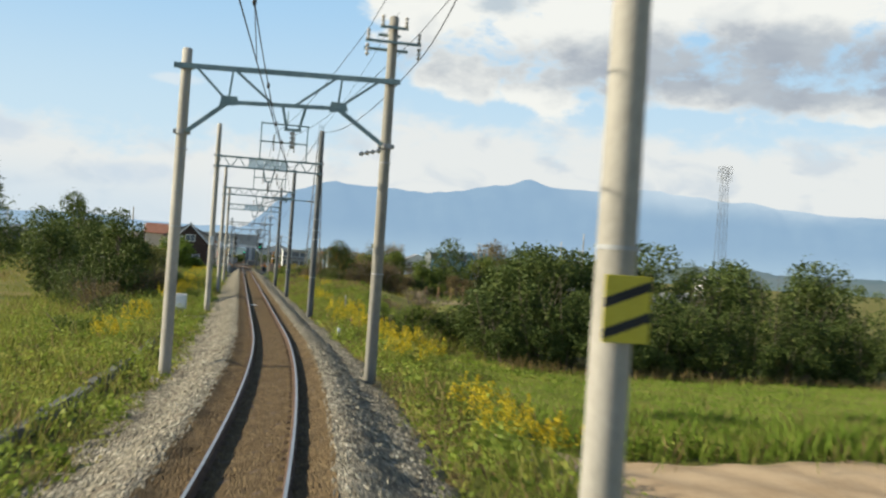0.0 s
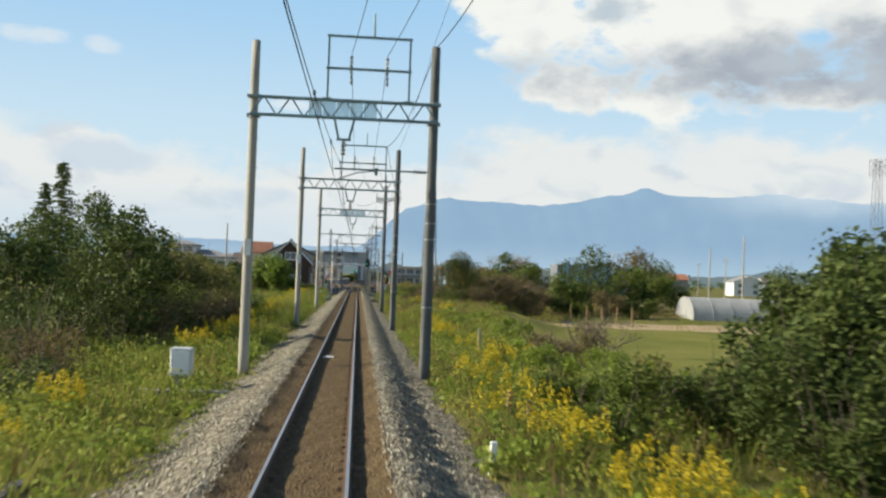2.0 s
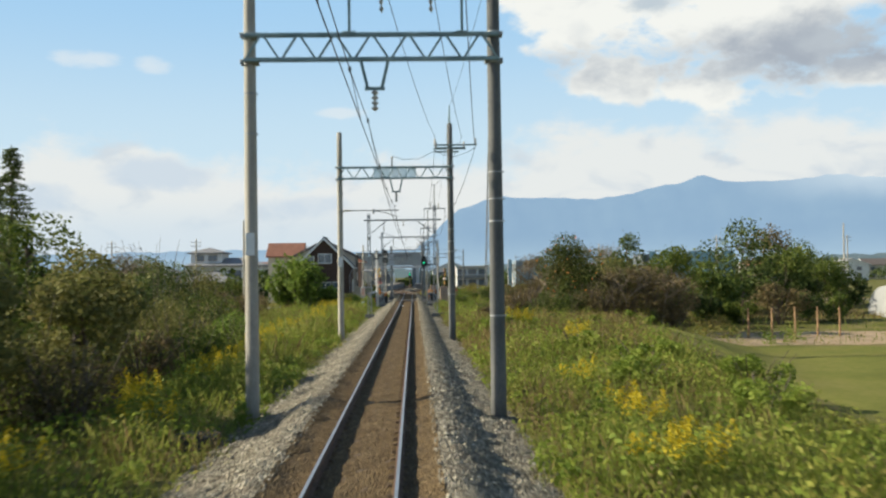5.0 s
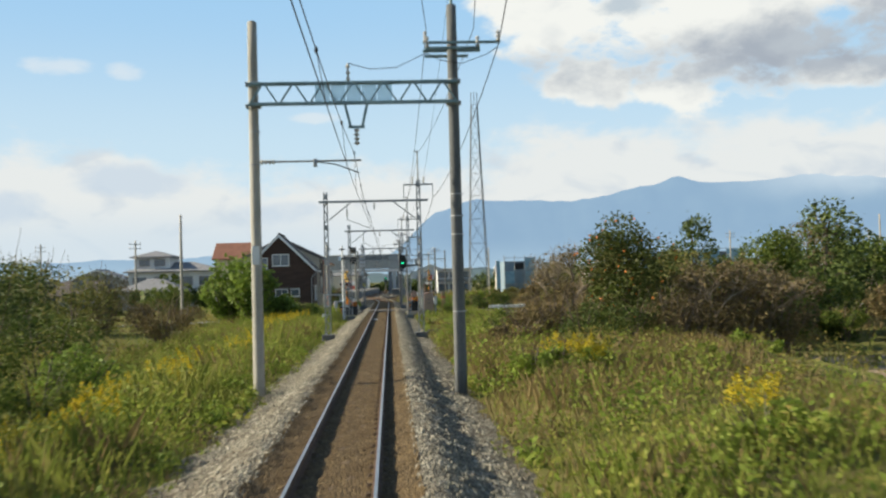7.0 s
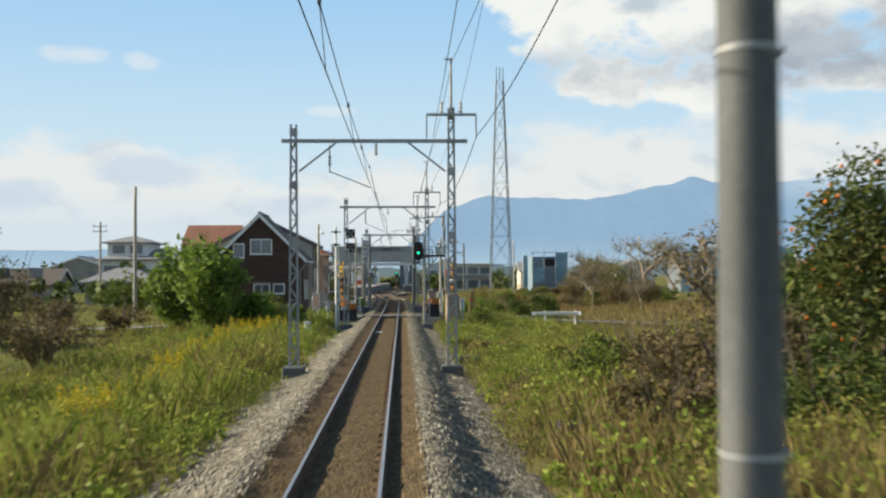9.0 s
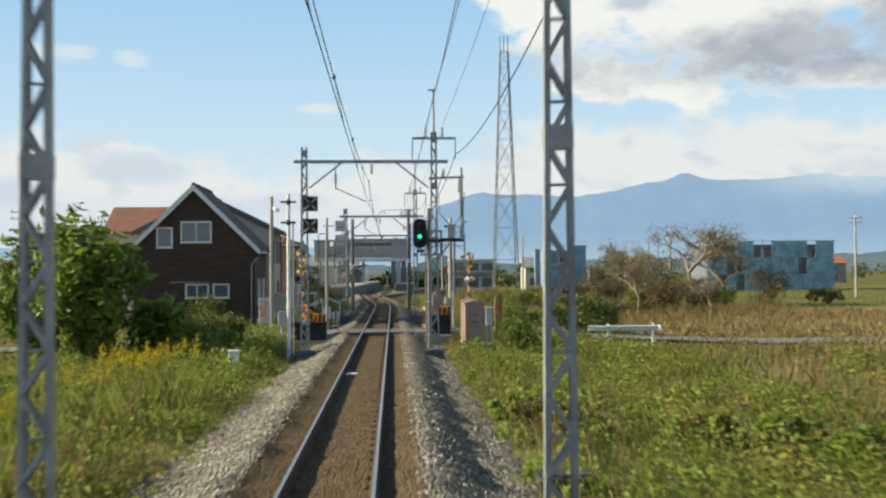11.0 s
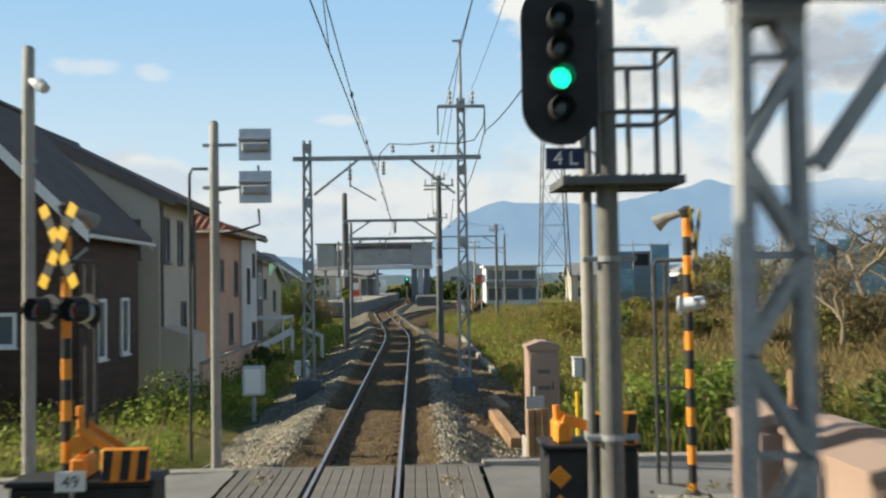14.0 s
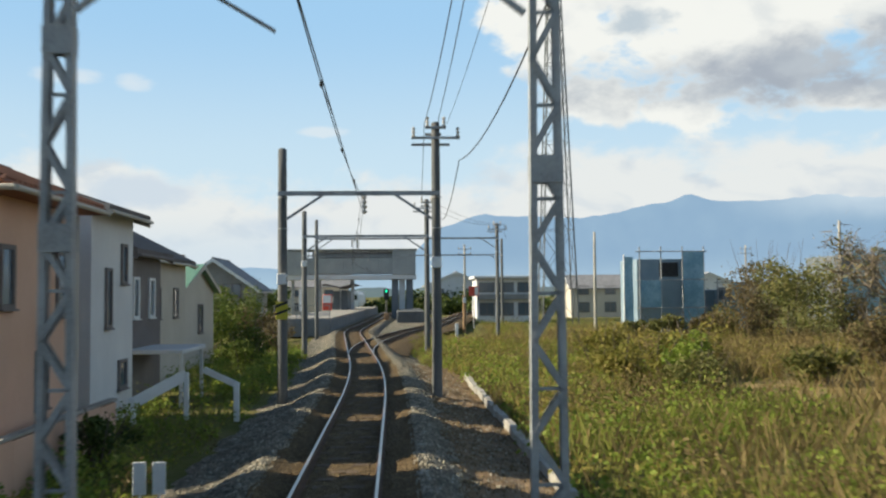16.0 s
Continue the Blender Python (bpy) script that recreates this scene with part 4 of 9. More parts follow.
def concrete_pole(parent, p, height, r0, r1, mat, bands=(), name="pole"):
    s = Shape()
    n = 10
    pts = [Vector(p) + Vector((0, 0, -0.5 + (height + 0.5) * i / n)) for i in range(n + 1)]
    rad = [r0 + (r1 - r0) * i / n for i in range(n + 1)]
    s.tube(pts, rad, 20)
    s.tube([pts[-1], pts[-1] + Vector((0, 0, 0.03))], [rad[-1] * 0.92, rad[-1] * 0.6], 16)
    ob = part(name, s, mat, parent, smooth_it=False)
    me = ob.data
    me.polygons.foreach_set("use_smooth", [len(q.vertices) == 4 for q in me.polygons])
    for z in bands:
        r = r0 + (r1 - r0) * z / height + 0.004
        b = Shape().tube([Vector(p) + Vector((0, 0, z - 0.018)), Vector(p) + Vector((0, 0, z + 0.018))], r, 20)
        b.box((p[0] + r - 0.01, p[1] - 0.02, p[2] + z - 0.02), (p[0] + r + 0.03, p[1] + 0.02, p[2] + z + 0.02), 0.004)
        part("steel_band", b, M["steel"], parent)
    return ob


def insulator(parent, p, q, n=5, r=0.075):
    """A string of porcelain sheds from p to q."""
    p, q = Vector(p), Vector(q)
    pts, rad = [], []
    for i in range(n):
        for f, rr in ((0.0, 0.3), (0.35, 1.0), (0.5, 1.0), (0.95, 0.3)):
            pts.append(p.lerp(q, (i + f) / n))
            rad.append(r * rr)
    return part("insulator", Shape().tube(pts, rad, 10), M["porcelain"], parent, "pale porcelain insulator", True)


def truss_beam(parent, xl, xr, z, h, y, mat, n=8):
    part("top_chord", Shape().angle((xl, y, z + h), (xr, y, z + h), 0.09, 0.02, ((0, 1, 0), (0, 0, -1))).bar((xl, y - 0.03, z + h - 0.03), (xr, y - 0.03, z + h - 0.03), 0.05, 0.07), mat, parent)
    part("bottom_chord", Shape().angle((xl, y, z), (xr, y, z), 0.09, 0.02, ((0, 1, 0), (0, 0, 1))).bar((xl, y - 0.03, z + 0.03), (xr, y - 0.03, z + 0.03), 0.05, 0.07), mat, parent)
    dx = (xr - xl) / (2 * n)
    for i in range(2 * n):
        a, b = (xl + i * dx, xl + (i + 1) * dx)
        za, zb = (z, z + h) if i % 2 == 0 else (z + h, z)
        part("brace", Shape().bar((a, y - 0.02, za), (b, y - 0.02, zb), 0.05, 0.045), mat, parent)


def collar(parent, p, r, mat):
    s = Shape()
    s.tube([Vector(p) - Vector((0, 0, 0.06)), Vector(p) + Vector((0, 0, 0.06))], r, 16)
    for e in (-1, 1):
        s.box((p[0] + e * r - 0.03, p[1] - 0.12, p[2] - 0.05), (p[0] + e * r + 0.03, p[1] + 0.12, p[2] + 0.05), 0.006)
    part("collar", s, mat, parent)


def upper_frame(parent, x0, x1, z0, z1, zm, y, mat, finial=True):
    for x in (x0, x1):
        part("frame_post", Shape().bar((x, y, z0), (x, y, z1), 0.06, 0.06), mat, parent)
        part("foot_plate", Shape().box((x - 0.14, y - 0.08, z0 - 0.02), (x + 0.14, y + 0.08, z0 + 0.03), 0.006), mat, parent)
    part("frame_rail", Shape().bar((x0 - 0.06, y, z1), (x1 + 0.06, y, z1), 0.07, 0.07), mat, parent)
    part("frame_rail", Shape().bar((x0 - 0.06, y, zm), (x1 + 0.06, y, zm), 0.07, 0.07), mat, parent)
    for f in (0.28, 0.72):
        x = x0 + (x1 - x0) * f
        insulator(parent, (x, y, zm + 0.03), (x, y, zm + 0.42), 3, 0.06)
        insulator(parent, (x, y, zm - 0.03), (x + 0.02, y, zm - 0.5), 3, 0.05)
    if finial:
        part("lightning_rod", Shape().tube([(x0 + (x1 - x0) * 0.55, y, z1), (x0 + (x1 - x0) * 0.55, y, z1 + 0.75)], [0.04, 0.025], 8), mat, parent)


def registration(parent, xp, y, z, reach, mat):
    """Steady arm that holds the contact wire, out from a pole at xp."""
    e = 1 if reach > 0 else -1
    part("steady_tube", Shape().tube([(xp, y, z), (xp + reach, y, z)], 0.028, 8), mat, parent)
    part("steady_arm", Shape().tube([(xp + reach * 0.55, y, z - 0.02), (xp + reach * 0.75, y, z - 0.1), (xp + reach * 0.98, y, z - 0.34)], 0.018, 6), mat, parent)
    insulator(parent, (xp + e * 0.05, y, z), (xp + e * 0.45, y, z), 4, 0.07)
    part("clamp", Shape().box((xp + reach * 0.55 - 0.05, y - 0.05, z - 0.16), (xp + reach * 0.55 + 0.05, y + 0.05, z + 0.06), 0.01), mat, parent)


def hanger(parent, x, y, z, mat):
    """The V-shaped drop under the beam with the messenger's insulators."""
    for e in (-1, 1):
        part("drop_arm", Shape().bar((x + e * 0.3, y, z), (x + e * 0.16, y, z - 0.6), 0.07, 0.07), mat, parent)
    part("drop_bar", Shape().bar((x - 0.22, y, z - 0.62), (x + 0.22, y, z - 0.62), 0.07, 0.07), mat, parent)
    insulator(parent, (x, y, z - 0.66), (x, y, z - 1.12), 4, 0.08)


def pole_head(parent, x, y, z, mat, arms=((-0.55, 1.1),), zarm=0.0, big=True):
    """Cross-arms with upright insulators on a pole's head."""
    for lo, hi in arms:
        part("cross_arm", Shape().angle((x + lo, y - 0.16, z + zarm), (x + hi, y - 0.16, z + zarm), 0.08, 0.012, ((0, -1, 0), (0, 0, 1))), mat, parent)
        part("cross_arm", Shape().angle((x + lo, y + 0.16, z + zarm - 0.14), (x + hi * 0.6, y + 0.16, z + zarm - 0.14), 0.07, 0.012, ((0, 1, 0), (0, 0, 1))), mat, parent)
        for q in (lo + 0.06, hi - 0.5 if big else hi - 0.06):
            insulator(parent, (x + q, y - 0.18, z + zarm + 0.05), (x + q, y - 0.18, z + zarm + 0.36), 3, 0.06)


# pole with a striped plate, at the start of the curve
P0 = (1.66, 7.2)
ob = thing("catenary_pole", "grey concrete overhead-line pole with a yellow and black striped plate", "pole", Matrix.Translation((P0[0], P0[1], -0.6)))
concrete_pole(ob, (0, 0, 0), 11, 0.175, 0.13, M["concrete"], (3.6, 6.2, 7.5))
plate = part("warning_plate", Shape().box((-0.15, -0.19, 2.87), (0.23, -0.178, 3.39), 0.003), M["sign_yellow"], ob, "yellow plate with black diagonal stripes")
for z in (2.94, 3.18):
    sh = Shape()
    sh.add([(-0.15, -0.194, z - 0.05), (0.23, -0.194, z + 0.10), (0.23, -0.194, z + 0.18), (-0.15, -0.194, z + 0.03), (-0.15, -0.191, z - 0.05), (0.23, -0.191, z + 0.10), (0.23, -0.191, z + 0.18), (-0.15, -0.191, z + 0.03)],
           [(0, 1, 2, 3), (7, 6, 5, 4), (0, 4, 5, 1), (1, 5, 6, 2), (2, 6, 7, 3), (3, 7, 4, 0)])
    part("stripe", sh, M["black"], plate)


def portal_braced(y):
    """The portal with knee braces on the curve."""
    cx = float(xc(y))
    ob = thing("catenary_portal", "overhead-line portal on concrete poles with a knee-braced steel beam", "catenary portal", group="catenary portals")
    xl, xr = cx - 2.72, cx + 2.61
    zl = -0.55
    concrete_pole(ob, (xl, y, zl), 8.5, 0.16, 0.13, M["concrete"], (5.9, 3.9))
    concrete_pole(ob, (xr, y, zl), 9.95, 0.165, 0.125, M["concrete_mid"], (6.0, 3.0))
    t = M["steel_teal"]
    part("top_chord", Shape().angle((xl - 0.3, y - 0.2, 7.55), (xr + 0.25, y - 0.2, 7.7), 0.10, 0.015, ((0, 1, 0), (0, 0, -1))).bar((xl - 0.3, y - 0.2, 7.48), (xr + 0.25, y - 0.2, 7.63), 0.03, 0.14), t, ob)
    gl, gr = (xl + 1.12, y - 0.2, 6.65), (xr - 1.38, y - 0.2, 6.76)
    part("bottom_chord", Shape().bar(gl, gr, 0.06, 0.10), t, ob)
    for p, q, w in (((xl + 0.3, y - 0.2, 7.45), gl, 0.06), ((xl + 1.2, y - 0.2, 7.5), gl, 0.05), ((xl + 1.25, y - 0.2, 7.5), (xl + 2.3, y - 0.2, 6.68), 0.06),
                    ((xr - 0.3, y - 0.2, 7.6), gr, 0.06), ((xr - 1.3, y - 0.2, 7.6), gr, 0.05), ((xr - 1.4, y - 0.2, 7.6), (xr - 2.5, y - 0.2, 6.72), 0.06)):
        part("brace", Shape().bar(p, q, 0.05, w), t, ob)
    part("knee_brace", Shape().bar((xl + 0.12, y - 0.2, 5.8), gl, 0.07, 0.11), t, ob)
    part("knee_brace", Shape().bar((xr - 0.12, y - 0.2, 5.9), gr, 0.07, 0.11), t, ob)
    for g in (gl, gr):
        part("gusset", Shape().prism([(g[0] - 0.22, g[2] - 0.12), (g[0] + 0.28, g[2] - 0.06), (g[0] + 0.22, g[2] + 0.16), (g[0] - 0.18, g[2] + 0.16)], y - 0.24, y - 0.225), t, ob)
    for x, zz in ((xl, 7.55), (xl, 5.85), (xr, 7.7), (xr, 5.95)):
        collar(ob, (x, y, zz - 0.05), 0.185, M["steel"])
    pole_head(ob, xr, y, 8.65, t, ((-0.75, 0.75),), 0, False)
    pole_head(ob, xr, y, 9.05, t, ((-0.38, 0.38),), 0, False)
    for e in (-0.7, 0.7):
        insulator(ob, (xr + e, y - 0.2, 8.6), (xr + e, y - 0.2, 8.25), 3, 0.06)
    insulator(ob, (xr - 0.15, y - 0.25, 5.75), (xr - 0.75, y - 0.25, 5.6), 4, 0.07)
    hanger(ob, cx + 0.1, y - 0.2, 6.7, t)
    return ob


def portal_truss(y, frame_on=True, tall=False, left_reg=False, right_reg=False, mid=0.0, guards=False):
    ob = thing("catenary_portal", "overhead-line portal with a lattice truss beam on two concrete poles", "catenary portal", group="catenary portals")
    xl, xr, zl = -2.78, 2.76 if y < 60 else 2.66, -0.5
    concrete_pole(ob, (xl, y, zl), 10.2, 0.155, 0.125, M["concrete"], (6.3, 7.2))
    concrete_pole(ob, (xr, y, zl), 10.3 if not tall else 10.6, 0.175, 0.135, M["concrete_dark"], (2.2, 4.3, 4.8, 5.4))
    t = M["steel_teal"]
    truss_beam(ob, xl - 0.1, xr + 0.1, 7.38, 0.62, y - 0.2, t, 7)
    for x in (xl, xr):
        collar(ob, (x, y, 8.0), 0.17, M["steel"])
        collar(ob, (x, y, 7.4), 0.17, M["steel"])
    hanger(ob, 0.0 + mid, y - 0.2, 7.38, t)
    if guards:
        for k in range(5):
            part("bird_guard", Shape().box((-1.1 + 0.42 * k, y - 0.1, 7.45), (-0.7 + 0.42 * k, y - 0.09, 7.93), 0.002), M["bird_panel"], ob, "clear pale blue guard panel behind the truss")
    part("number_plate", Shape().box((xl - 0.1, y - 0.175, 3.1), (xl + 0.1, y - 0.165, 3.6), 0.002), M["white"], ob, "blank white plate")
    if frame_on:
        upper_frame(ob, -0.55, 1.95, 8.0, 9.95, 8.95, y - 0.2, t)
    if tall:
        pole_head(ob, xr, y, 9.0, t, ((-0.8, 1.32),), 0, False)
        pole_head(ob, xr, y, 8.85, t, ((-0.75, 0.75),), 0, False)
        part("lightning_rod", Shape().tube([(xr, y, 10.0), (xr, y, 11.0)], [0.05, 0.03], 8), t, ob)
        insulator(ob, (-0.2, y - 0.2, 8.0), (-0.2, y - 0.2, 8.5), 3, 0.06)
    if left_reg:
        registration(ob, xl + 0.14, y - 0.25, 5.85, 2.75, M["steel"])
    if right_reg:
        registration(ob, xr - 0.16, y - 0.25, 5.86, -2.85, t)
    return ob


def lattice_mast(parent, x, y, z0, height, w0=0.34, w1=0.22, mat=None, foot=0.3):
    """A flat mast of two channel columns laced with a zigzag of flats, on a footing."""
    mat = mat or M["steel"]
    mast = part("mast", Shape().box((x - w0 * 0.98, y - 0.3, z0 - 0.3), (x + w0 * 0.98, y + 0.3, z0 + foot), 0.03), M["concrete_dark"], parent, "laced steel mast on a concrete footing")
    n = max(4, int(height / 0.42))
    dp = 0.055

    def w(z):
        return (w0 + (w1 - w0) * (z - z0) / height) / 2
    for sx in (-1, 1):
        a, b = w(z0), w(z0 + height)
        for sy in (-1, 1):
            part("column_angle", Shape().angle((x + sx * a, y + sy * dp, z0), (x + sx * b, y + sy * dp, z0 + height), 0.06, 0.008, ((-sx, 0, 0), (0, -sy, 0))), mat, mast)
    for i in range(n):
        za, zb = z0 + 0.28 + (height - 0.34) * i / n, z0 + 0.28 + (height - 0.34) * (i + 1) / n
        a, b = w(za) - 0.02, w(zb) - 0.02
        e = 1 if i % 2 == 0 else -1
        for q in (-1, 1):
            if q < 0 and i % 2:
                part("rung", Shape().bar((x - a, y, za), (x + a, y, za), 0.03, 0.03), mat, mast)
            part("lacing_bar", Shape().bar((x - e * a, y + q * (dp + 0.004), za), (x + e * b, y + q * (dp + 0.004), zb), 0.05, 0.008, up=(0, 1, 0)), mat, mast)
    for f in (0.52, 0.76, 0.97):
        z = z0 + height * f
        a = w(z) + 0.004
        for q in (-1, 1):
            part("batten_plate", Shape().box((x - a, y + q * (dp + 0.014) - 0.005, z - 0.12), (x + a, y + q * (dp + 0.014) + 0.005, z + 0.12), 0.002), mat, mast)
    return mast


def portal_lattice(y, zb, hl, hr, xl=-2.55, xr=2.42, arm=True, aw=0.78, foot=0.3, lift=0.0):
    ob = thing("catenary_portal", "overhead-line portal with a steel beam on two grey lattice masts", "catenary portal", group="catenary portals")
    lattice_mast(ob, xl, y, -0.5, hl + 0.5, foot=foot)
    lattice_mast(ob, xr, y, -0.5, hr + 0.5, foot=foot)
    t = M["steel"]
    part("beam", Shape().bar((xl - 0.35, y - 0.24, zb), (xr + 0.5, y - 0.24, zb), 0.03, 0.115).bar((xl - 0.35, y - 0.2, zb + 0.06), (xr + 0.5, y - 0.2, zb + 0.06), 0.10, 0.012), t, ob)
    part("knee_brace", Shape().bar((xl + 0.2, y - 0.24, zb - 0.95), (xl + 1.35, y - 0.24, zb - 0.05), 0.045, 0.055), t, ob)
    part("knee_brace", Shape().bar((xr - 0.2, y - 0.24, zb - 0.95), (xr - 1.35, y - 0.24, zb - 0.05), 0.045, 0.055), t, ob)
    insulator(ob, (0.05, y - 0.24, zb - 0.08), (0.05, y - 0.24, zb - 0.45), 4, 0.06)
    if arm:
        zt = hr - 0.25
        part("cross_arm", Shape().bar((xr - aw, y - 0.2, zt), (xr + aw, y - 0.2, zt), 0.07, 0.08), t, ob)
        for q in (-aw, aw):
            part("arm_drop", Shape().bar((xr + q, y - 0.2, zt), (xr + q, y - 0.2, zt - 0.75), 0.04, 0.04), t, ob)
        for q in (-0.3, 0.3):
            insulator(ob, (xr + q, y - 0.2, zt + 0.05), (xr + q, y - 0.2, zt + 0.42), 3, 0.06)
        part("pole_top", Shape().tube([(xr, y, hr - 0.1), (xr, y, hr + 1.6)], [0.05, 0.035], 8).bar((xr - 0.2, y, hr + 1.55), (xr + 0.05, y, hr + 1.55), 0.05, 0.05), t, ob)
    # pull-off with a guy to the left of the wire
    part("pull_off", Shape().tube([(xl + 1.15, y - 0.24, zb - 0.12), (xl + 1.15, y - 0.24, zb - 1.0 + lift)], 0.022, 6).tube([(xl + 1.15, y - 0.24, zb - 0.95 + lift), (-0.15, y - 0.24, zb - 1.45 + 1.4 * lift)], 0.018, 6), t, ob)
    insulator(ob, (xl + 1.15, y - 0.24, zb - 0.45 + 0.7 * lift), (xl + 1.15, y - 0.24, zb - 0.78 + 0.8 * lift), 3, 0.06)
    return ob


portal_braced(26.0)
portal_truss(54.1, True, right_reg=True, guards=True)
portal_truss(79.8, True)
portal_truss(106.0, False, tall=True, left_reg=True, guards=True)
portal_lattice(131.7, 6.85, 7.4, 7.95)
portal_lattice(157.8, 6.62, 7.18, 7.73, xl=-2.40, xr=2.31)
portal_lattice(179.6, 5.90, 6.42, 7.51, xl=-1.98, xr=2.12, aw=0.62, foot=0.6, lift=0.24)


def portal_plain(y, xl, xr, zb, hl, hr, cats="concrete_dark", arms=True):
    ob = thing("catenary_portal", "overhead-line portal with a slim steel beam on two concrete poles", "catenary portal", group="catenary portals")
    for x, h in ((xl, hl), (xr, hr)):
        concrete_pole(ob, (x, y, -0.5), h + 0.5, 0.15, 0.12, M[cats], (zb + 0.4, zb - 0.5))
    t = M["steel"]
    part("beam", Shape().bar((xl - 0.1, y - 0.2, zb), (xr + 0.1, y - 0.2, zb), 0.06, 0.13), t, ob)
    part("knee_brace", Shape().bar((xl + 0.12, y - 0.2, zb - 0.75), (xl + 1.2, y - 0.2, zb - 0.03), 0.05, 0.07), t, ob)
    part("knee_brace", Shape().bar((xr - 0.12, y - 0.2, zb - 0.75), (xr - 1.2, y - 0.2, zb - 0.03), 0.05, 0.07), t, ob)
    if arms:
        pole_head(ob, xr, y, hr - 0.5, t, ((-0.7, 0.7),), 0, False)
        pole_head(ob, xr, y, hr - 0.2, t, ((-0.3, 0.3),), 0, False)
    insulator(ob, (float(xc(y)), y - 0.2, zb - 0.06), (float(xc(y)), y - 0.2, zb - 0.6), 4, 0.08)
    return ob


portal_plain(199.5, -2.4, 2.03, 5.55, 6.85, 7.62)
portal_plain(222, -3.85, 2.5, 5.7, 7.0, 7.6)
portal_plain(243, -4.9, 8.4, 6.8, 8.2, 7.9)
portal_plain(268, -8.0, 11.5, 6.6, 7.6, 8.2, arms=False)


def wire(name, pts, r, mat, label, category="overhead wire"):
    cu = bpy.data.curves.new(name, "CURVE")
    cu.dimensions, cu.bevel_depth, cu.bevel_resolution = "3D", r, 1
    sp = cu.splines.new("POLY")
    sp.points.add(len(pts) - 1)
    for q, p in zip(sp.points, pts):
        q.co = (*p, 1)
    cu.materials.append(mat)
    return tagged(new(name, cu), label, category, kind="")


def spans(knots, sag, n=12):
    out = []
    for (a, b) in zip(knots[:-1], knots[1:]):
        a, b = Vector(a), Vector(b)
        for i in range(n):
            t = i / n
            p = a.lerp(b, t)
            p.z -= sag * 4 * t * (1 - t)
            out.append(p)
    return out + [Vector(knots[-1])]


KY = [-20, 7, 26, 54, 79.8, 106, 131.7, 158.7, 179.6, 199.5, 222, 246, 268, 300]
zig = [0.05, -0.05]
mess_z = [6.1, 6.0, 5.75, 6.05, 6.05, 6.05, 6.05, 6.0, 5.75, 5.5, 5.45, 5.4, 5.4, 5.4]
kn = [Vector((float(xc(y)) + (-0.08 if i % 2 else -0.16), y - 0.2, mess_z[i])) for i, y in enumerate(KY)]
messenger = spans(kn, 0.32)
wire("messenger_wire", messenger, 0.008, M["cable"], "dark stranded messenger wire over the track")
kc = [Vector((float(xc(y)) + zig[i % 2], y - 0.2, 5.02)) for i, y in enumerate(KY)]
contact = spans(kc, 0.03)
cw = wire("contact_wire", contact, 0.0075, M["cable"], "thin contact wire hung over the track")
for i in range(0, len(messenger) - 1, 3):
    a, b = messenger[i], contact[min(i, len(contact) - 1)]
    part("dropper", Shape().tube([a, b], 0.006, 5), M["cable"], cw)
    part("dropper_clip", Shape().tube([a - Vector((0, 0, 0.05)), a, a + Vector((0, 0, 0.05))], [0.012, 0.032, 0.012], 6), M["iron"], cw)
# feeders over the frames and on the pole heads
FEED = {
    "a": (0.010, 0.35, [(-20, 1.2, 8.9), (26, 1.75, 9.05), (54.1, 0.15, 9.4), (79.8, 0.15, 9.4), (106, 1.95, 9.4), (131.7, 2.05, 8.15), (157.8, 2.0, 7.9), (179.6, 1.8, 7.7), (199.5, 1.7, 7.55), (222, 2.2, 7.5), (243, 7.8, 7.8), (268, 11, 8.1)]),
    "b": (0.010, 0.35, [(-20, 2.6, 8.9), (26, 3.1, 9.0), (54.1, 1.25, 9.4), (79.8, 1.25, 9.4), (106, 3.25, 9.4), (131.7, 2.45, 9.4), (157.8, 2.33, 9.2), (179.6, 2.14, 9.0), (199.5, 2.12, 7.75), (222, 2.8, 7.5), (243, 8.9, 7.8), (268, 12, 8.1)]),
}
FEED["c"] = (0.014, 0.6, [(7.4, 1.66, 9.0), (26, 3.15, 8.3), (54.1, 2.76, 9.75), (79.8, 2.0, 9.98), (106, 3.9, 8.9), (131.7, 3.2, 7.0), (157.8, 3.09, 6.9), (179.6, 2.74, 6.6), (199.5, 2.7, 6.5), (222, 3.2, 6.6)])
FEED["d"] = (0.006, 0.25, [(26, 2.5, 9.5), (54.1, 2.7, 9.9), (79.8, 2.7, 9.9), (106, 2.66, 10.9), (131.7, 2.75, 8.2), (157.8, 2.62, 7.95), (179.6, 2.42, 7.75), (199.5, 2.35, 7.55)])
jumper = [Vector(p) for p in ((-0.1, 179.35, 5.55), (-0.05, 179.35, 6.0), (0.2, 179.35, 6.28), (0.75, 179.35, 6.25), (1.35, 179.35, 6.3), (2.0, 179.35, 6.26), (2.45, 179.35, 6.35), (2.7, 179.35, 6.75), (2.74, 179.35, 7.1))]
bridle = [Vector(p) for p in ((-0.2, 105.8, 8.5), (0.4, 105.8, 8.33), (1.1, 105.8, 8.36), (1.95, 105.8, 8.75), (2.3, 105.8, 8.55), (2.9, 105.8, 8.45), (3.6, 105.8, 8.7), (3.9, 105.8, 8.9))]
wire("jumper_cable", bridle, 0.011, M["cable"], "slack black jumper cable above the truss beam")
jw = wire("jumper_cable", jumper, 0.014, M["cable"], "thick black jumper cable over the portal beam")
for x in (0.3, 1.35):
    insulator(jw, (x, 179.36, 6.04), (x, 179.36, 6.26), 2, 0.06)
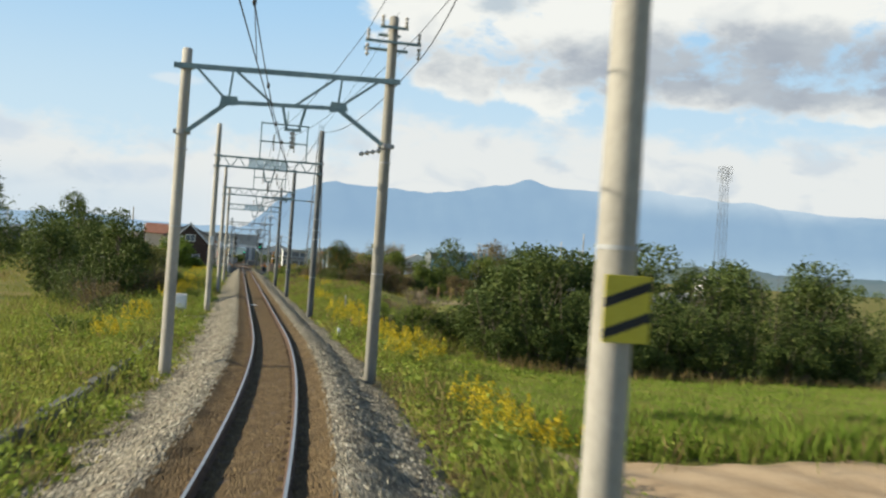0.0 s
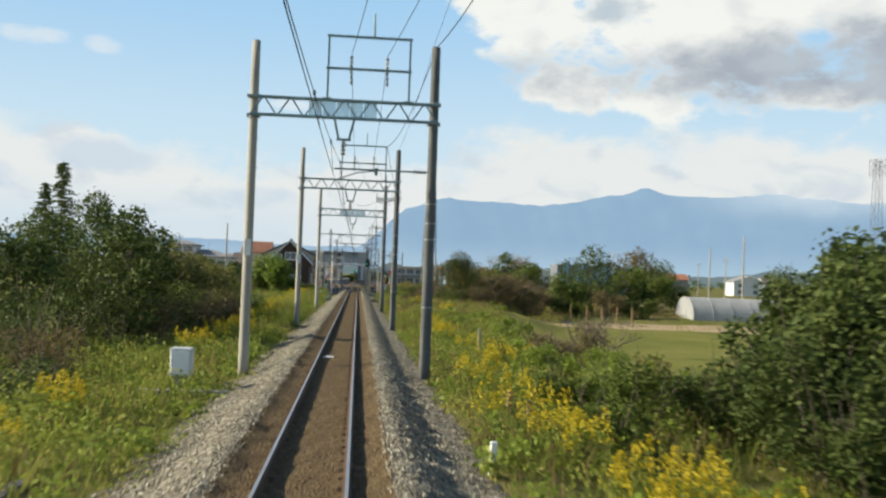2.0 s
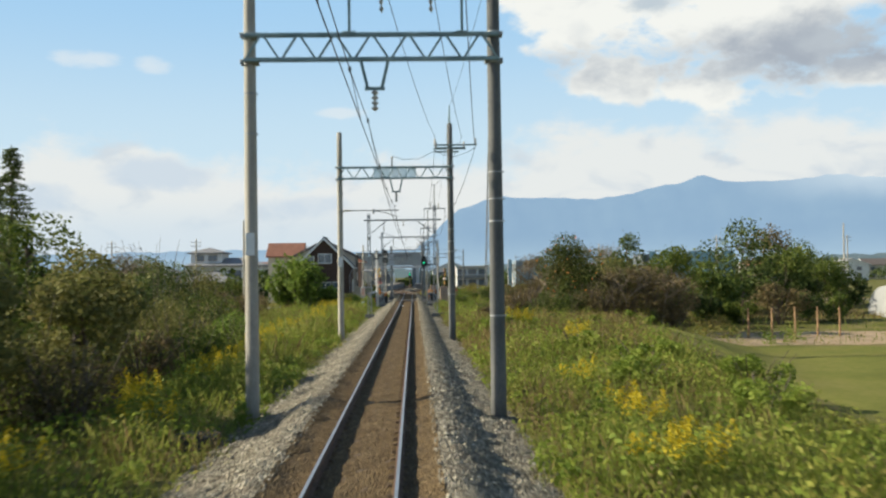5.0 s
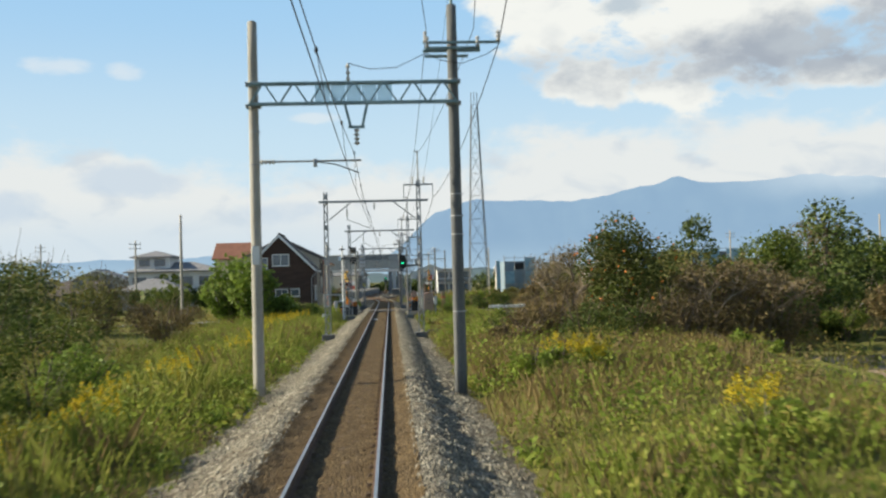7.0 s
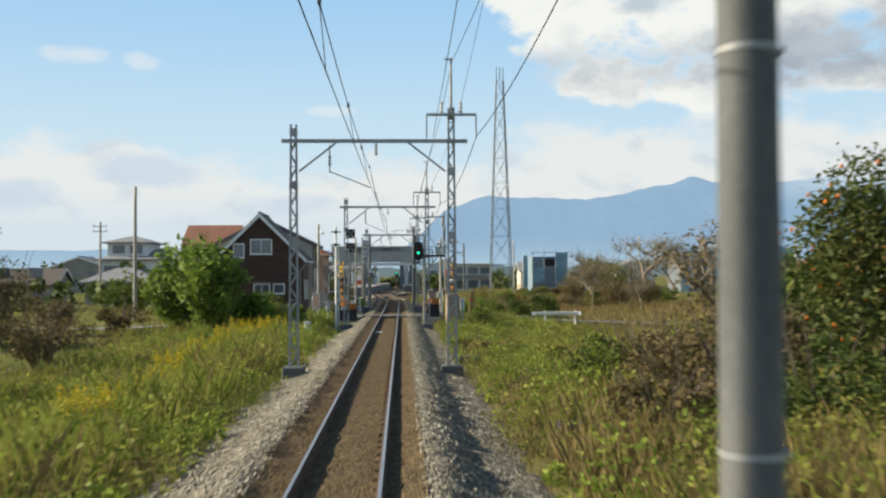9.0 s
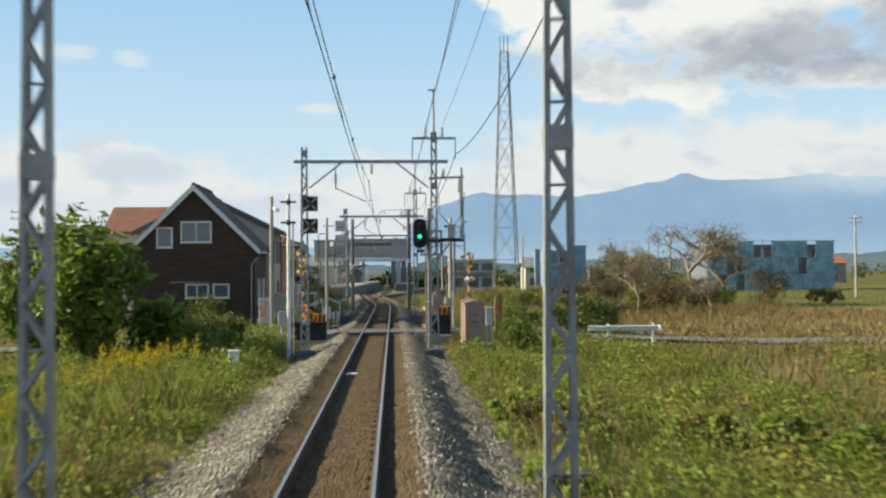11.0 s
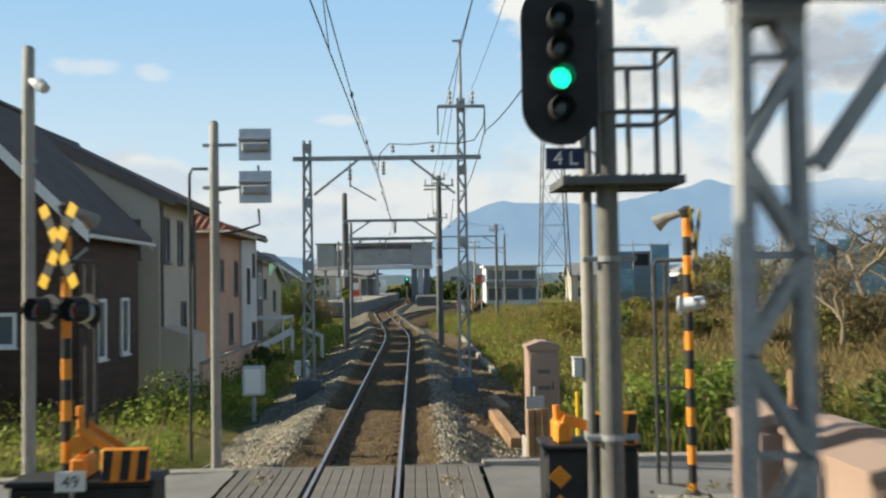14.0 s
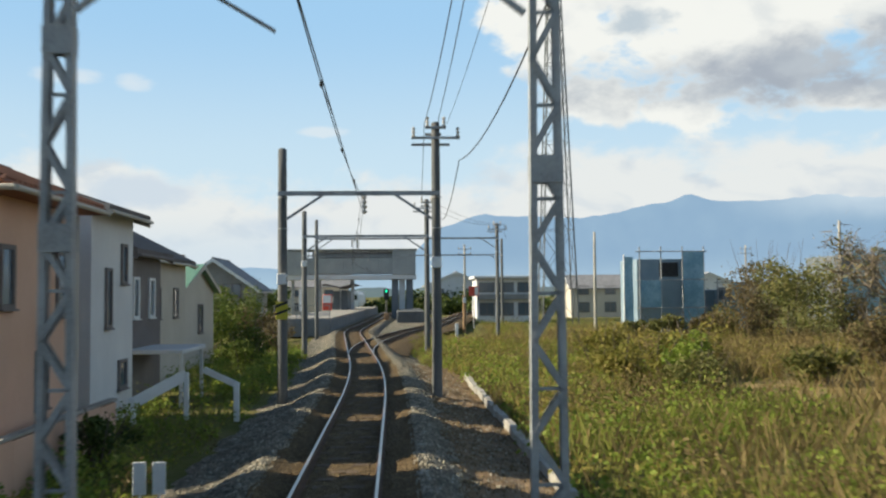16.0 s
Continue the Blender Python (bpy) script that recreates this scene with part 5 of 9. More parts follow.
for r, sg, k in FEED.values():
    k = [Vector((x, y - 0.2, z)) for y, x, z in k]
    wire("feeder_cable", spans(k, sg), r, M["cable"], "dark power cable strung from pole head to pole head")

# ---- houses and station ----


def window(parent, m, w, h, frame_mat=None, mullion=True):
    """A window set proud of the wall; m puts it on the wall, x across, z up, -y outwards."""
    frame_mat = frame_mat or M["white"]
    f = Shape()
    t = 0.085
    for lo, hi in (((-w / 2 - t, -0.06, -h / 2 - t), (w / 2 + t, 0.02, -h / 2)), ((-w / 2 - t, -0.06, h / 2), (w / 2 + t, 0.02, h / 2 + t)),
                   ((-w / 2 - t, -0.06, -h / 2), (-w / 2, 0.02, h / 2)), ((w / 2, -0.06, -h / 2), (w / 2 + t, 0.02, h / 2))):
        f.box(lo, hi, 0.006)
    if mullion:
        f.box((-0.03, -0.045, -h / 2), (0.03, 0.02, h / 2), 0.004)
    wn = part("window", f, frame_mat, parent)
    wn.matrix_local = m
    part("pane", Shape().box((-w / 2, -0.015, -h / 2), (w / 2, 0.0, h / 2)), M["pane"], wn)
    part("sill", Shape().box((-w / 2 - 0.12, -0.11, -h / 2 - t - 0.04), (w / 2 + 0.12, 0.0, -h / 2 - t), 0.008), frame_mat, wn)
    return wn


def gable_house(name, label, x0, x1, y0, y1, zb, ze, zr, wall, roof, ov=0.5, along="y", fascia=None, thick=0.16, ovy=None):
    """Walls with gables, a roof of two slabs with overhang, fascia boards; ridge along y or x."""
    ob = thing(name, label, "house", Matrix.Translation(((x0 + x1) / 2, (y0 + y1) / 2, zb)))
    w, l = (x1 - x0) / 2, (y1 - y0) / 2
    oy = ov if ovy is None else ovy
    e, r = ze - zb, zr - zb
    fascia = fascia or M["white"]
    if along == "y":
        part("wall", Shape().prism([(-w, -0.4), (w, -0.4), (w, e), (0, r), (-w, e)], -l, l), wall, ob)
        k = (r - e) / w
        for sx in (-1, 1):
            s = Shape()
            a = (0.0, r + thick)
            b = (sx * (w + ov), e - k * ov + thick)
            s.prism([a, b, (b[0], b[1] - thick), (0.0, r)][::sx], -l - oy, l + oy)
            rf = part("roof", s, roof, ob)
            part("ridge_cap", Shape().prism([(-0.12, r + thick - 0.05), (0.12, r + thick - 0.05), (0.05, r + thick + 0.07), (-0.05, r + thick + 0.07)], -l - oy, l + oy), roof, rf) if sx > 0 else None
            for yy in (-l - oy - 0.03, l + oy):
                part("barge_board", Shape().prism([(0, r + thick - 0.03), (b[0], b[1] - 0.03), (b[0], b[1] - 0.33), (0, r + thick - 0.36)][::sx], yy, yy + 0.03), fascia, rf)
            part("gutter", Shape().tube([(b[0] + sx * 0.05, -l - oy, b[1] - thick - 0.02), (b[0] + sx * 0.05, l + oy, b[1] - thick - 0.02)], 0.05, 8), fascia, rf)
    else:
        pr = [(-l, -0.4), (l, -0.4), (l, e), (0, r), (-l, e)]
        s = Shape()
        s.prism(pr, -w, w)
        s.v = [(-y, x, z) for x, y, z in s.v]
        part("wall", s, wall, ob)
        k = (r - e) / l
        for sy in (-1, 1):
            b = (sy * (l + ov), e - k * ov + thick)
            s = Shape()
            s.prism([(0, r + thick), b, (b[0], b[1] - thick), (0, r)][::sy], -w - ov, w + ov)
            s.v = [(-y, x, z) for x, y, z in s.v]
            rf = part("roof", s, roof, ob)
            for xx in (-w - ov - 0.03, w + ov):
                s = Shape().prism([(0, r + thick - 0.03), (b[0], b[1] - 0.03), (b[0], b[1] - 0.22), (0, r + thick - 0.24)][::sy], xx, xx + 0.03)
                s.v = [(-y, x, z) for x, y, z in s.v]
                part("barge_board", s, fascia, rf)
    return ob


def hip_roof(x0, x1, y0, y1, ze, zr, thick=0.18):
    """A roof of four slopes, with its underside, over a rectangle."""
    q = min(x1 - x0, y1 - y0) / 2
    xm, ym = ((x0 + q, x1 - q), ((y0 + y1) / 2,) * 2) if x1 - x0 >= y1 - y0 else (((x0 + x1) / 2,) * 2, (y0 + q, y1 - q))
    v = [(x0, y0, ze), (x1, y0, ze), (x1, y1, ze), (x0, y1, ze), (xm[0], ym[0], zr), (xm[1], ym[1], zr)]
    v += [(x, y, z - thick) for x, y, z in v[:4]]
    return Shape().add(v, [(0, 1, 5, 4), (1, 2, 5), (2, 3, 4, 5), (3, 0, 4), (0, 6, 7, 1), (1, 7, 8, 2), (2, 8, 9, 3), (3, 9, 6, 0), (9, 8, 7, 6)])


def front(x, z, l, yo=0.0):
    return Matrix.Translation((x, -l - 0.005 + yo, z))


def right_side(w, y, z):
    return Matrix.Translation((w + 0.005, y, z)) @ Matrix.Rotation(math.pi / 2, 4, "Z")


zb = -0.6
h = gable_house("brown_house", "dark brown gabled house with white trim and a slate roof", -13.3, -6.75, 176.0, 180.7, zb, 4.1, 7.35, M["brown_siding"], M["roof_dark"], 0.32, ovy=0.3)
for x, z, w, hh in ((0.1, 5.5, 1.5, 1.0), (-1.6, 5.2, 0.7, 0.95), (0.15, 2.28, 1.1, 0.62), (1.45, 2.28, 0.72, 0.62)):
    window(h, front(x, z, 2.35), w, hh, mullion=w > 1)
part("drain_pipe", Shape().tube([(3.1, -2.43, 3.6), (3.2, -2.45, 3.85), (3.5, -2.45, 4.1)], 0.04, 8).tube([(3.1, -2.43, 3.6), (3.1, -2.43, -0.2)], 0.04, 8), M["steel"], h)
part("porch_rail", Shape().tube([(-1.2, -2.85, 2.75), (0.95, -2.85, 2.75), (1.05, -2.85, 2.6), (1.05, -2.85, 0.3)], 0.035, 8), M["darkwall"], h)
for yy in (-0.9, 1.0):
    window(h, right_side(3.275, yy, 2.2), 0.5, 1.3, mullion=False)

h = gable_house("rear_annex", "low house wing with a russet tiled roof", -18.9, -14.4, 190.5, 196.0, zb, 5.6, 7.3, M["cream"], M["roof_russet"], 0.3, along="x")
h = gable_house("cream_house", "cream rendered two-storey house with a dark roof", -14.5, -6.6, 182.3, 186.9, zb, 5.35, 7.3, M["cream"], M["roof_dark"], 0.5, fascia=M["darkwall"], ovy=0.12)
for yy in (-1.5, 0.2, 1.7):
    window(h, right_side(3.95, yy, 4.6), 0.4, 1.2, M["darkwall"], False)
window(h, right_side(3.95, 0.6, 2.0), 0.4, 1.3, M["darkwall"], False)
window(h, front(2.9, 4.6, 2.3), 0.9, 1.0, M["darkwall"])
part("drain_pipe", Shape().tube([(4.0, -2.1, 5.6), (4.0, -2.1, 0.2)], 0.045, 8), M["darkwall"], h)
part("drain_pipe", Shape().tube([(4.0, 2.1, 5.6), (4.0, 2.1, 0.2)], 0.045, 8), M["darkwall"], h)
part("lean_to", Shape().prism([(3.95, -0.3), (4.9, -0.3), (4.9, 1.75), (3.95, 2.05)], -2.2, -0.4), M["cream"], h)

h = thing("pink_house", "pinkish rendered house with a hipped orange tile roof", "house", Matrix.Translation((-9.75, 190.9, zb)))
part("wall", Shape().box((-3.55, -2.4, -0.4), (3.55, 2.4, 5.15), 0.02), M["pink"], h)
rf = part("roof", hip_roof(-4.1, 4.1, -2.75, 2.65, 5.2, 6.35, 0.14), M["roof_orange"], h)
for yy in np.linspace(-2.55, 2.45, 21):
    q = 1 - abs((yy + 0.05) / 2.7)
    part("roof_tile", Shape().tube([(4.1, yy, 5.23), (4.1 - 2.7 * q, yy, 5.23 + 1.15 * q)], 0.045, 6), M["roof_orange"], rf)
for xx in np.linspace(-3.9, 3.9, 31):
    q = min(1.0, (4.1 - abs(xx)) / 2.7)
    part("roof_tile", Shape().tube([(xx, -2.75, 5.23), (xx, -2.75 + 2.7 * q, 5.23 + 1.15 * q)], 0.045, 6), M["roof_orange"], rf)
part("gutter", Shape().tube([(4.16, -2.75, 5.1), (4.16, 2.65, 5.1)], 0.055, 8), M["cream"], rf)
part("gutter", Shape().tube([(-4.1, -2.81, 5.1), (4.16, -2.81, 5.1)], 0.055, 8), M["cream"], rf)
part("corner_pipe", Shape().tube([(3.5, -2.46, 5.05), (3.5, -2.46, 0.0)], 0.04, 8), M["cream"], h)
for yy, z, w, hh in ((-1.6, 3.6, 0.5, 1.0), (1.3, 3.5, 0.45, 1.2), (0.2, 1.6, 0.5, 1.0)):
    window(h, right_side(3.55, yy, z), w, hh, M["darkwall"], False)
window(h, front(2.2, 3.6, 2.4), 1.0, 1.1, M["white"])
part("drain_pipe", Shape().tube([(3.6, 2.2, 5.0), (3.6, 2.2, 0.0)], 0.045, 8), M["cream"], h)
h = gable_house("white_house", "white sided house with a grey-brown roof", -13.2, -6.4, 194.9, 198.6, zb, 4.85, 6.0, M["pale"], M["roof_dark"], 0.45, fascia=M["cream"], ovy=0.08)
for yy, z, w, hh in ((-0.5, 3.2, 0.35, 1.35), (0.9, 4.1, 0.35, 0.9), (0.8, 1.2, 0.6, 0.6)):
    window(h, right_side(3.4, yy, z), w, hh, M["darkwall"], False)

h = gable_house("dark_house", "dark sided house with a grey roof close to the line", -13.5, -7.0, 200.0, 204.3, zb, 4.1, 5.9, M["darkwall"], M["roof_dark"], 0.4, fascia=M["darkwall"], ovy=0.1)
for yy in (-1.0, 0.9):
    window(h, right_side(3.25, yy, 3.2), 0.5, 1.1, M["white"], False)
part("carport_roof", Shape().box((3.0, -2.0, 1.55), (4.9, 1.4, 1.68), 0.02), M["pale"], h)
for yy in (-1.8, 1.2):
    part("carport_post", Shape().box((4.75, yy - 0.05, -0.5), (4.85, yy + 0.05, 1.55), 0.01), M["pale"], h)
h = gable_house("cream_house", "cream rendered house with a brown roof", -14.5, -7.8, 205.6, 212.0, zb, 4.1, 5.8, M["cream"], M["roof_dark"], 0.4, fascia=M["cream"], ovy=0.1)
for yy in (-1.6, 1.3):
    window(h, right_side(3.35, yy, 3.0), 0.6, 1.0, M["darkwall"], False)
h = gable_house("small_house", "small house with a green metal roof", -14.0, -8.4, 213.6, 221.4, zb, 2.9, 4.0, M["cream"], M["roof_green"], 0.3, along="x", fascia=M["cream"])
window(h, right_side(2.8, 0.5, 2.2), 0.9, 1.2, M["darkwall"], False)
ob = thing("garden_wall", "low pinkish block wall at the foot of the gardens", "wall", Matrix.Translation((-5.6, 183.2, -0.75)))
for i in range(9):
    part("wall_panel", Shape().box((-0.07, i * 1.2 + 0.01, 0), (0.07, i * 1.2 + 1.19, 1.0 + 0.02 * math.sin(3 * i)), 0.01), M["pink"], ob)
    part("coping", Shape().box((-0.10, i * 1.2 + 0.01, 1.02), (0.10, i * 1.2 + 1.19, 1.08), 0.01), M["slab"], ob)
FAR_HOUSES = [(-24, 262, 10, 8, 5.0, 7.2, "cream", "roof_dark"), (-15.5, 264, 7.5, 8, 4.2, 6.8, "grey_wall", "roof_grey"), (-46, 226, 8, 6, 2.6, 4.4, "grey_wall", "roof_dark"),
              (-30, 300, 10, 8, 5.4, 7.6, "pale", "roof_grey"), (-45, 330, 12, 9, 5.4, 7.8, "cream", "roof_orange"), (-66, 310, 12, 9, 5.4, 7.6, "grey_wall", "roof_grey")]
EAST_HOUSES = [(31, 318, 8, 7, 4.4, 6.2, "cream", "roof_grey"), (66, 375, 11, 9, 5.4, 7.6, "pale", "roof_grey"),
              (120, 390, 12, 9, 5.4, 7.4, "grey_wall", "roof_orange"), (150, 390, 12, 9, 5.4, 7.4, "pale", "roof_grey"),
              (175, 420, 12, 9, 5.4, 7.6, "cream", "roof_dark"),
              (12, 352, 11, 8, 5.3, 7.6, "pale", "roof_grey"), (-14, 356, 12, 8, 5.3, 7.6, "cream", "roof_grey"), (205, 400, 12, 9, 5.4, 7.4, "pale", "roof_grey")]
for i, (x, y, w, l, e, r, wm, rm) in enumerate(FAR_HOUSES + EAST_HOUSES):
    h = gable_house("town_house", "distant %s house with a %s roof" % ({"pale": "white", "cream": "cream", "grey_wall": "grey"}[wm], {"roof_grey": "grey tiled", "roof_dark": "dark slate", "roof_orange": "orange tiled"}[rm]),
                    x - w / 2, x + w / 2, y - l / 2, y + l / 2, -0.8, e - 0.8, r - 0.8, M[wm], M[rm], 0.5, along="x" if i % 2 == 0 else "y")
    for f in (-0.28, 0.22):
        window(h, front(w * f, 4.0, l / 2), 1.5, 1.1, M["darkwall"])
        window(h, front(w * f, 1.5, l / 2), 1.6, 1.3, M["darkwall"])

h = thing("stepped_house", "pale grey two-storey house with low hipped roofs and dark window bands", "house", Matrix.Translation((-34, 242, -0.8)))
part("wall", Shape().box((-7, -4.5, -0.3), (7, 4.5, 5.9), 0.03), M["pale"], h)
part("wall", Shape().box((-6.2, -3.6, 6.2), (-0.6, 3.6, 8.3), 0.03), M["pale"], h, "pale grey upper storey")
part("roof", hip_roof(-7.7, 7.7, -5.2, 5.2, 5.9, 7.4), M["roof_grey"], h)
part("roof", hip_roof(-6.8, 0.0, -4.2, 4.2, 8.3, 9.3), M["roof_grey"], h)
for x, w in ((-5.2, 2.0), (-1.8, 2.2), (2.0, 2.2), (5.2, 1.8)):
    window(h, front(x, 4.3, 4.5), w, 1.2, M["darkwall"])
    window(h, front(x, 1.5, 4.5), w, 1.5, M["darkwall"])
for x in (-4.6, -2.2):
    window(h, front(x, 7.3, 3.6), 1.5, 0.9, M["darkwall"])
h = thing("low_hipped_house", "low grey house with a hipped grey tile roof", "house", Matrix.Translation((-33, 222, -0.8)))
part("wall", Shape().box((-4, -3, -0.3), (4, 3, 2.9), 0.03), M["grey_wall"], h)
part("roof", hip_roof(-4.7, 4.7, -3.7, 3.7, 2.9, 4.6), M["roof_grey"], h)
for x in (-2.0, 1.6):
    window(h, front(x, 1.5, 3.0), 1.6, 1.3, M["darkwall"])

# station over-bridge, lift tower, platform, waiting train
YB = 292.0
ob = thing("station_footbridge", "grey clad station footbridge across the tracks", "footbridge", Matrix.Translation((0, YB, 0)))
part("gallery", Shape().box((-12.0, 0, 5.35), (0.9, 3.4, 7.35), 0.05), M["bridge_wall"], ob)
for i in range(12):
    x = -11.4 + i * 1.08
    part("cladding_panel", Shape().box((x - 0.5, -0.05, 5.45), (x + 0.5, -0.01, 7.3), 0.015), M["bridge_wall"], ob)
    part("roof_post", Shape().bar((x - 0.54, 0.05, 7.35), (x - 0.54, 0.05, 8.2), 0.10, 0.10), M["steel"], ob)
part("clerestory", Shape().box((-9.6, 3.2, 7.35), (0.5, 3.25, 8.2), 0.0), M["film"], ob, "pale translucent sheet under the roof")
part("end_tower", Shape().box((-12.9, -0.4, 5.2), (-10.4, 3.8, 8.2), 0.05), M["bridge_wall"], ob)
part("end_tower", Shape().box((0.5, -0.4, 5.2), (3.4, 3.8, 8.25), 0.05), M["bridge_wall"], ob)
part("roof", Shape().box((-13.1, -0.6, 8.25), (3.6, 4.0, 8.42), 0.03), M["bridge_wall"], ob)
part("girder", Shape().box((-13.0, -0.25, 4.65), (3.5, 3.6, 5.2), 0.04), M["pale"], ob, "pale girder under the gallery")
for x in (0.85, 2.65):
    part("pier", Shape().box((x - 0.42, 0.3, -0.4), (x + 0.42, 3.0, 4.65), 0.03), M["scaffold_dark"], ob, "dark pier")
part("lift_shaft", Shape().box((1.35, 0.4, -0.4), (2.1, 2.8, 4.65), 0.03), M["concrete_blue"], ob, "pale lift shaft")
for x in (-11.8, -8.5, -4.4):
    part("column", Shape().box((x - 0.2, 0.6, -0.4), (x + 0.2, 1.0, 4.65), 0.03), M["steel"], ob)

ob = thing("station_platform", "concrete station platform, its faces coloured dark for shade", "platform", Matrix.Translation((0, 0, 0)))
ys = np.arange(247, 327, 2.0)
s, e = Shape(), Shape()
edge = [float(xc(y)) - 1.75 for y in ys]
prof = [(-4.6, -0.5), (-0.12, -0.5), (-0.12, 0.78), (0.0, 0.8), (0.0, 0.92), (-4.6, 0.92)]
n = len(prof)
s.add([(x + a, y, b) for x, y in zip(edge, ys) for a, b in prof],
      [(i * n + k, i * n + (k + 1) % n, (i + 1) * n + (k + 1) % n, (i + 1) * n + k) for i in range(len(ys) - 1) for k in range(n)] + [tuple(range(n))[::-1], tuple((len(ys) - 1) * n + k for k in range(n))])
pl = part("platform_body", s, M["slab"], ob)
# edge and end faces get a dark wall colour that stands for their shade
for x, y, q, r in zip(edge[:-1], ys[:-1], edge[1:], ys[1:]):
    e.bar((x - 0.10, y, 0.14), (q - 0.10, r, 0.14), 0.06, 1.24)
part("edge_wall", e, M["scaffold_dark"], pl, "retaining wall under the platform edge, coloured dark for its shade")
part("end_wall", Shape().box((edge[0] - 4.6, 246.9, -0.5), (edge[0] - 0.05, 246.98, 0.84), 0.01), M["scaffold_dark"], pl)
for k in range(6):
    x = edge[0] - 4.4 + 0.85 * k
    part("fence_post", Shape().box((x - 0.03, 247.2, 0.92), (x + 0.03, 247.26, 1.95), 0.005), M["steel"], pl)
part("fence_rail", Shape().box((edge[0] - 4.5, 247.2, 1.88), (edge[0] - 0.1, 247.25, 1.94), 0.005).box((edge[0] - 4.5, 247.2, 1.4), (edge[0] - 0.1, 247.25, 1.45), 0.005), M["steel"], pl)
ob = thing("platform_shelter", "low platform shelter with a dark curved roof", "shelter", Matrix.Translation((-6.0, 300, 0.92)))
for y in (-6, 0, 6):
    part("post", Shape().tube([(0, y, 0), (0, y, 2.7)], 0.09, 10), M["steel"], ob)
part("roof", Shape().prism([(-2.3, 3.05), (-1.8, 3.25), (0, 2.8), (1.8, 3.25), (2.3, 3.05), (1.8, 3.1), (0, 2.65), (-1.8, 3.1)], -8, 8), M["roof_dark"], ob)
part("back_wall", Shape().box((-0.9, -5.6, 0.0), (0.9, 5.6, 2.4), 0.03), M["scaffold_dark"], ob)

ob = thing("waiting_train", "white multiple-unit train standing at the platform", "train", Matrix.Translation((-6.8, 338, 0)))
b = part("body", Shape().prism([(-1.3, 0.75), (1.3, 0.75), (1.38, 1.6), (1.32, 2.9), (1.0, 3.55), (-1.0, 3.55), (-1.32, 2.9), (-1.38, 1.6)], 0, 40), M["plastic_white"], ob, "white car body")
for x in (-0.8, 0.02, 0.82):
    part("windscreen", Shape().box((x - 0.34, -0.02, 1.95), (x + 0.34, 0.0, 2.85), 0.005), M["lens"], b)
part("destination_box", Shape().box((-0.55, -0.03, 3.02), (0.55, 0.0, 3.3), 0.008), M["black"], b)
part("skirt", Shape().box((-1.2, -0.08, 0.25), (1.2, 0.6, 0.75), 0.06), M["scaffold_dark"], ob)
for x in (-0.95, 0.95):
    part("headlight", Shape().tube([(x, -0.05, 1.35), (x, 0.0, 1.35)], 0.13, 12), M["plastic_white"], b)
part("bogie", Shape().box((-1.0, 2, 0.05), (1.0, 5, 0.7), 0.08), M["black"], ob)

ob = thing("station_building", "long pale two-storey station building with dark openings", "station building", Matrix.Translation((15.1, 296, -0.6)))
part("wall", Shape().box((-3.8, 0, -0.3), (3.8, 7, 5.3), 0.04), M["pale"], ob)
part("roof", Shape().box((-4.2, -0.9, 5.3), (4.2, 7.6, 5.65), 0.04), M["pale"], ob)
part("balcony", Shape().box((-3.8, -0.9, 2.6), (3.8, 0.0, 3.3), 0.03), M["grey_wall"], ob)
for x in (-2.5, 0.0, 2.5):
    window(ob, front(x, 4.2, 0), 1.9, 1.1, M["darkwall"])
    window(ob, front(x, 1.4, 0), 1.8, 1.5, M["darkwall"])
ob = thing("low_platform", "low grey island platform between the tracks", "platform", Matrix.Translation((2.5, 277, 0)))
# darker concrete and edge put the shade of the platform's faces into the colour
part("deck", Shape().box((-1.4, 0, -0.6), (1.6, 24, 0.9), 0.03), M["concrete_dark"], ob)
part("edge_wall", Shape().box((-1.46, 0.3, -0.5), (-1.4, 23.5, 0.75), 0.01), M["scaffold_dark"], ob)

ob = thing("station_signal", "small post signal showing green at the platform end", "railway signal", Matrix.Translation((-0.1, 276, -0.2)))
part("post", Shape().tube([(0, 0, -0.2), (0, 0, 3.0)], 0.07, 10), M["post_grey"], ob)
part("backboard", Shape().box((-0.28, -0.12, 2.4), (0.28, -0.08, 3.55), 0.10), M["black"], ob)
for z in (2.65, 2.98, 3.3):
    part("lens", Shape().tube([(0, -0.12, z), (0, -0.15, z)], [0.11, 0.09], 14), M["green_lamp"] if z > 3.2 else M["lens"], ob)
part("relay_box", Shape().box((-0.27, -0.25, 0.2), (0.27, 0.2, 0.95), 0.03), M["timber"], ob, "rust-brown relay box")
ob = thing("platform_sign", "tall white station sign on the platform", "sign", Matrix.Translation((-6.7, 250, 0.92)))
part("post", Shape().box((-0.05, -0.04, 0), (0.05, 0.04, 2.4), 0.01), M["steel"], ob)
part("board", Shape().box((-0.17, -0.08, 0.5), (0.17, -0.04, 2.3), 0.01), M["white"], ob)
ob = thing("vending_machine", "red and white vending machine on the platform", "vending machine", Matrix.Translation((-7.3, 289, 0.92)))
part("body", Shape().box((-0.55, -0.4, 0), (0.55, 0.4, 1.9), 0.04), M["red"], ob)
part("front_panel", Shape().box((-0.48, -0.43, 0.9), (0.48, -0.4, 1.8), 0.01), M["plastic_white"], ob)
solo("white_post", Shape().box((-0.11, -0.08, -0.3), (0.11, 0.08, 1.2), 0.015), M["white"], "short white-painted post beside the loop", "post", Matrix.Translation((5.1, 239, -0.55)))
ob = thing("yard_post", "tan timber post with a small white plate", "post", Matrix.Translation((7.2, 261, -0.7)))
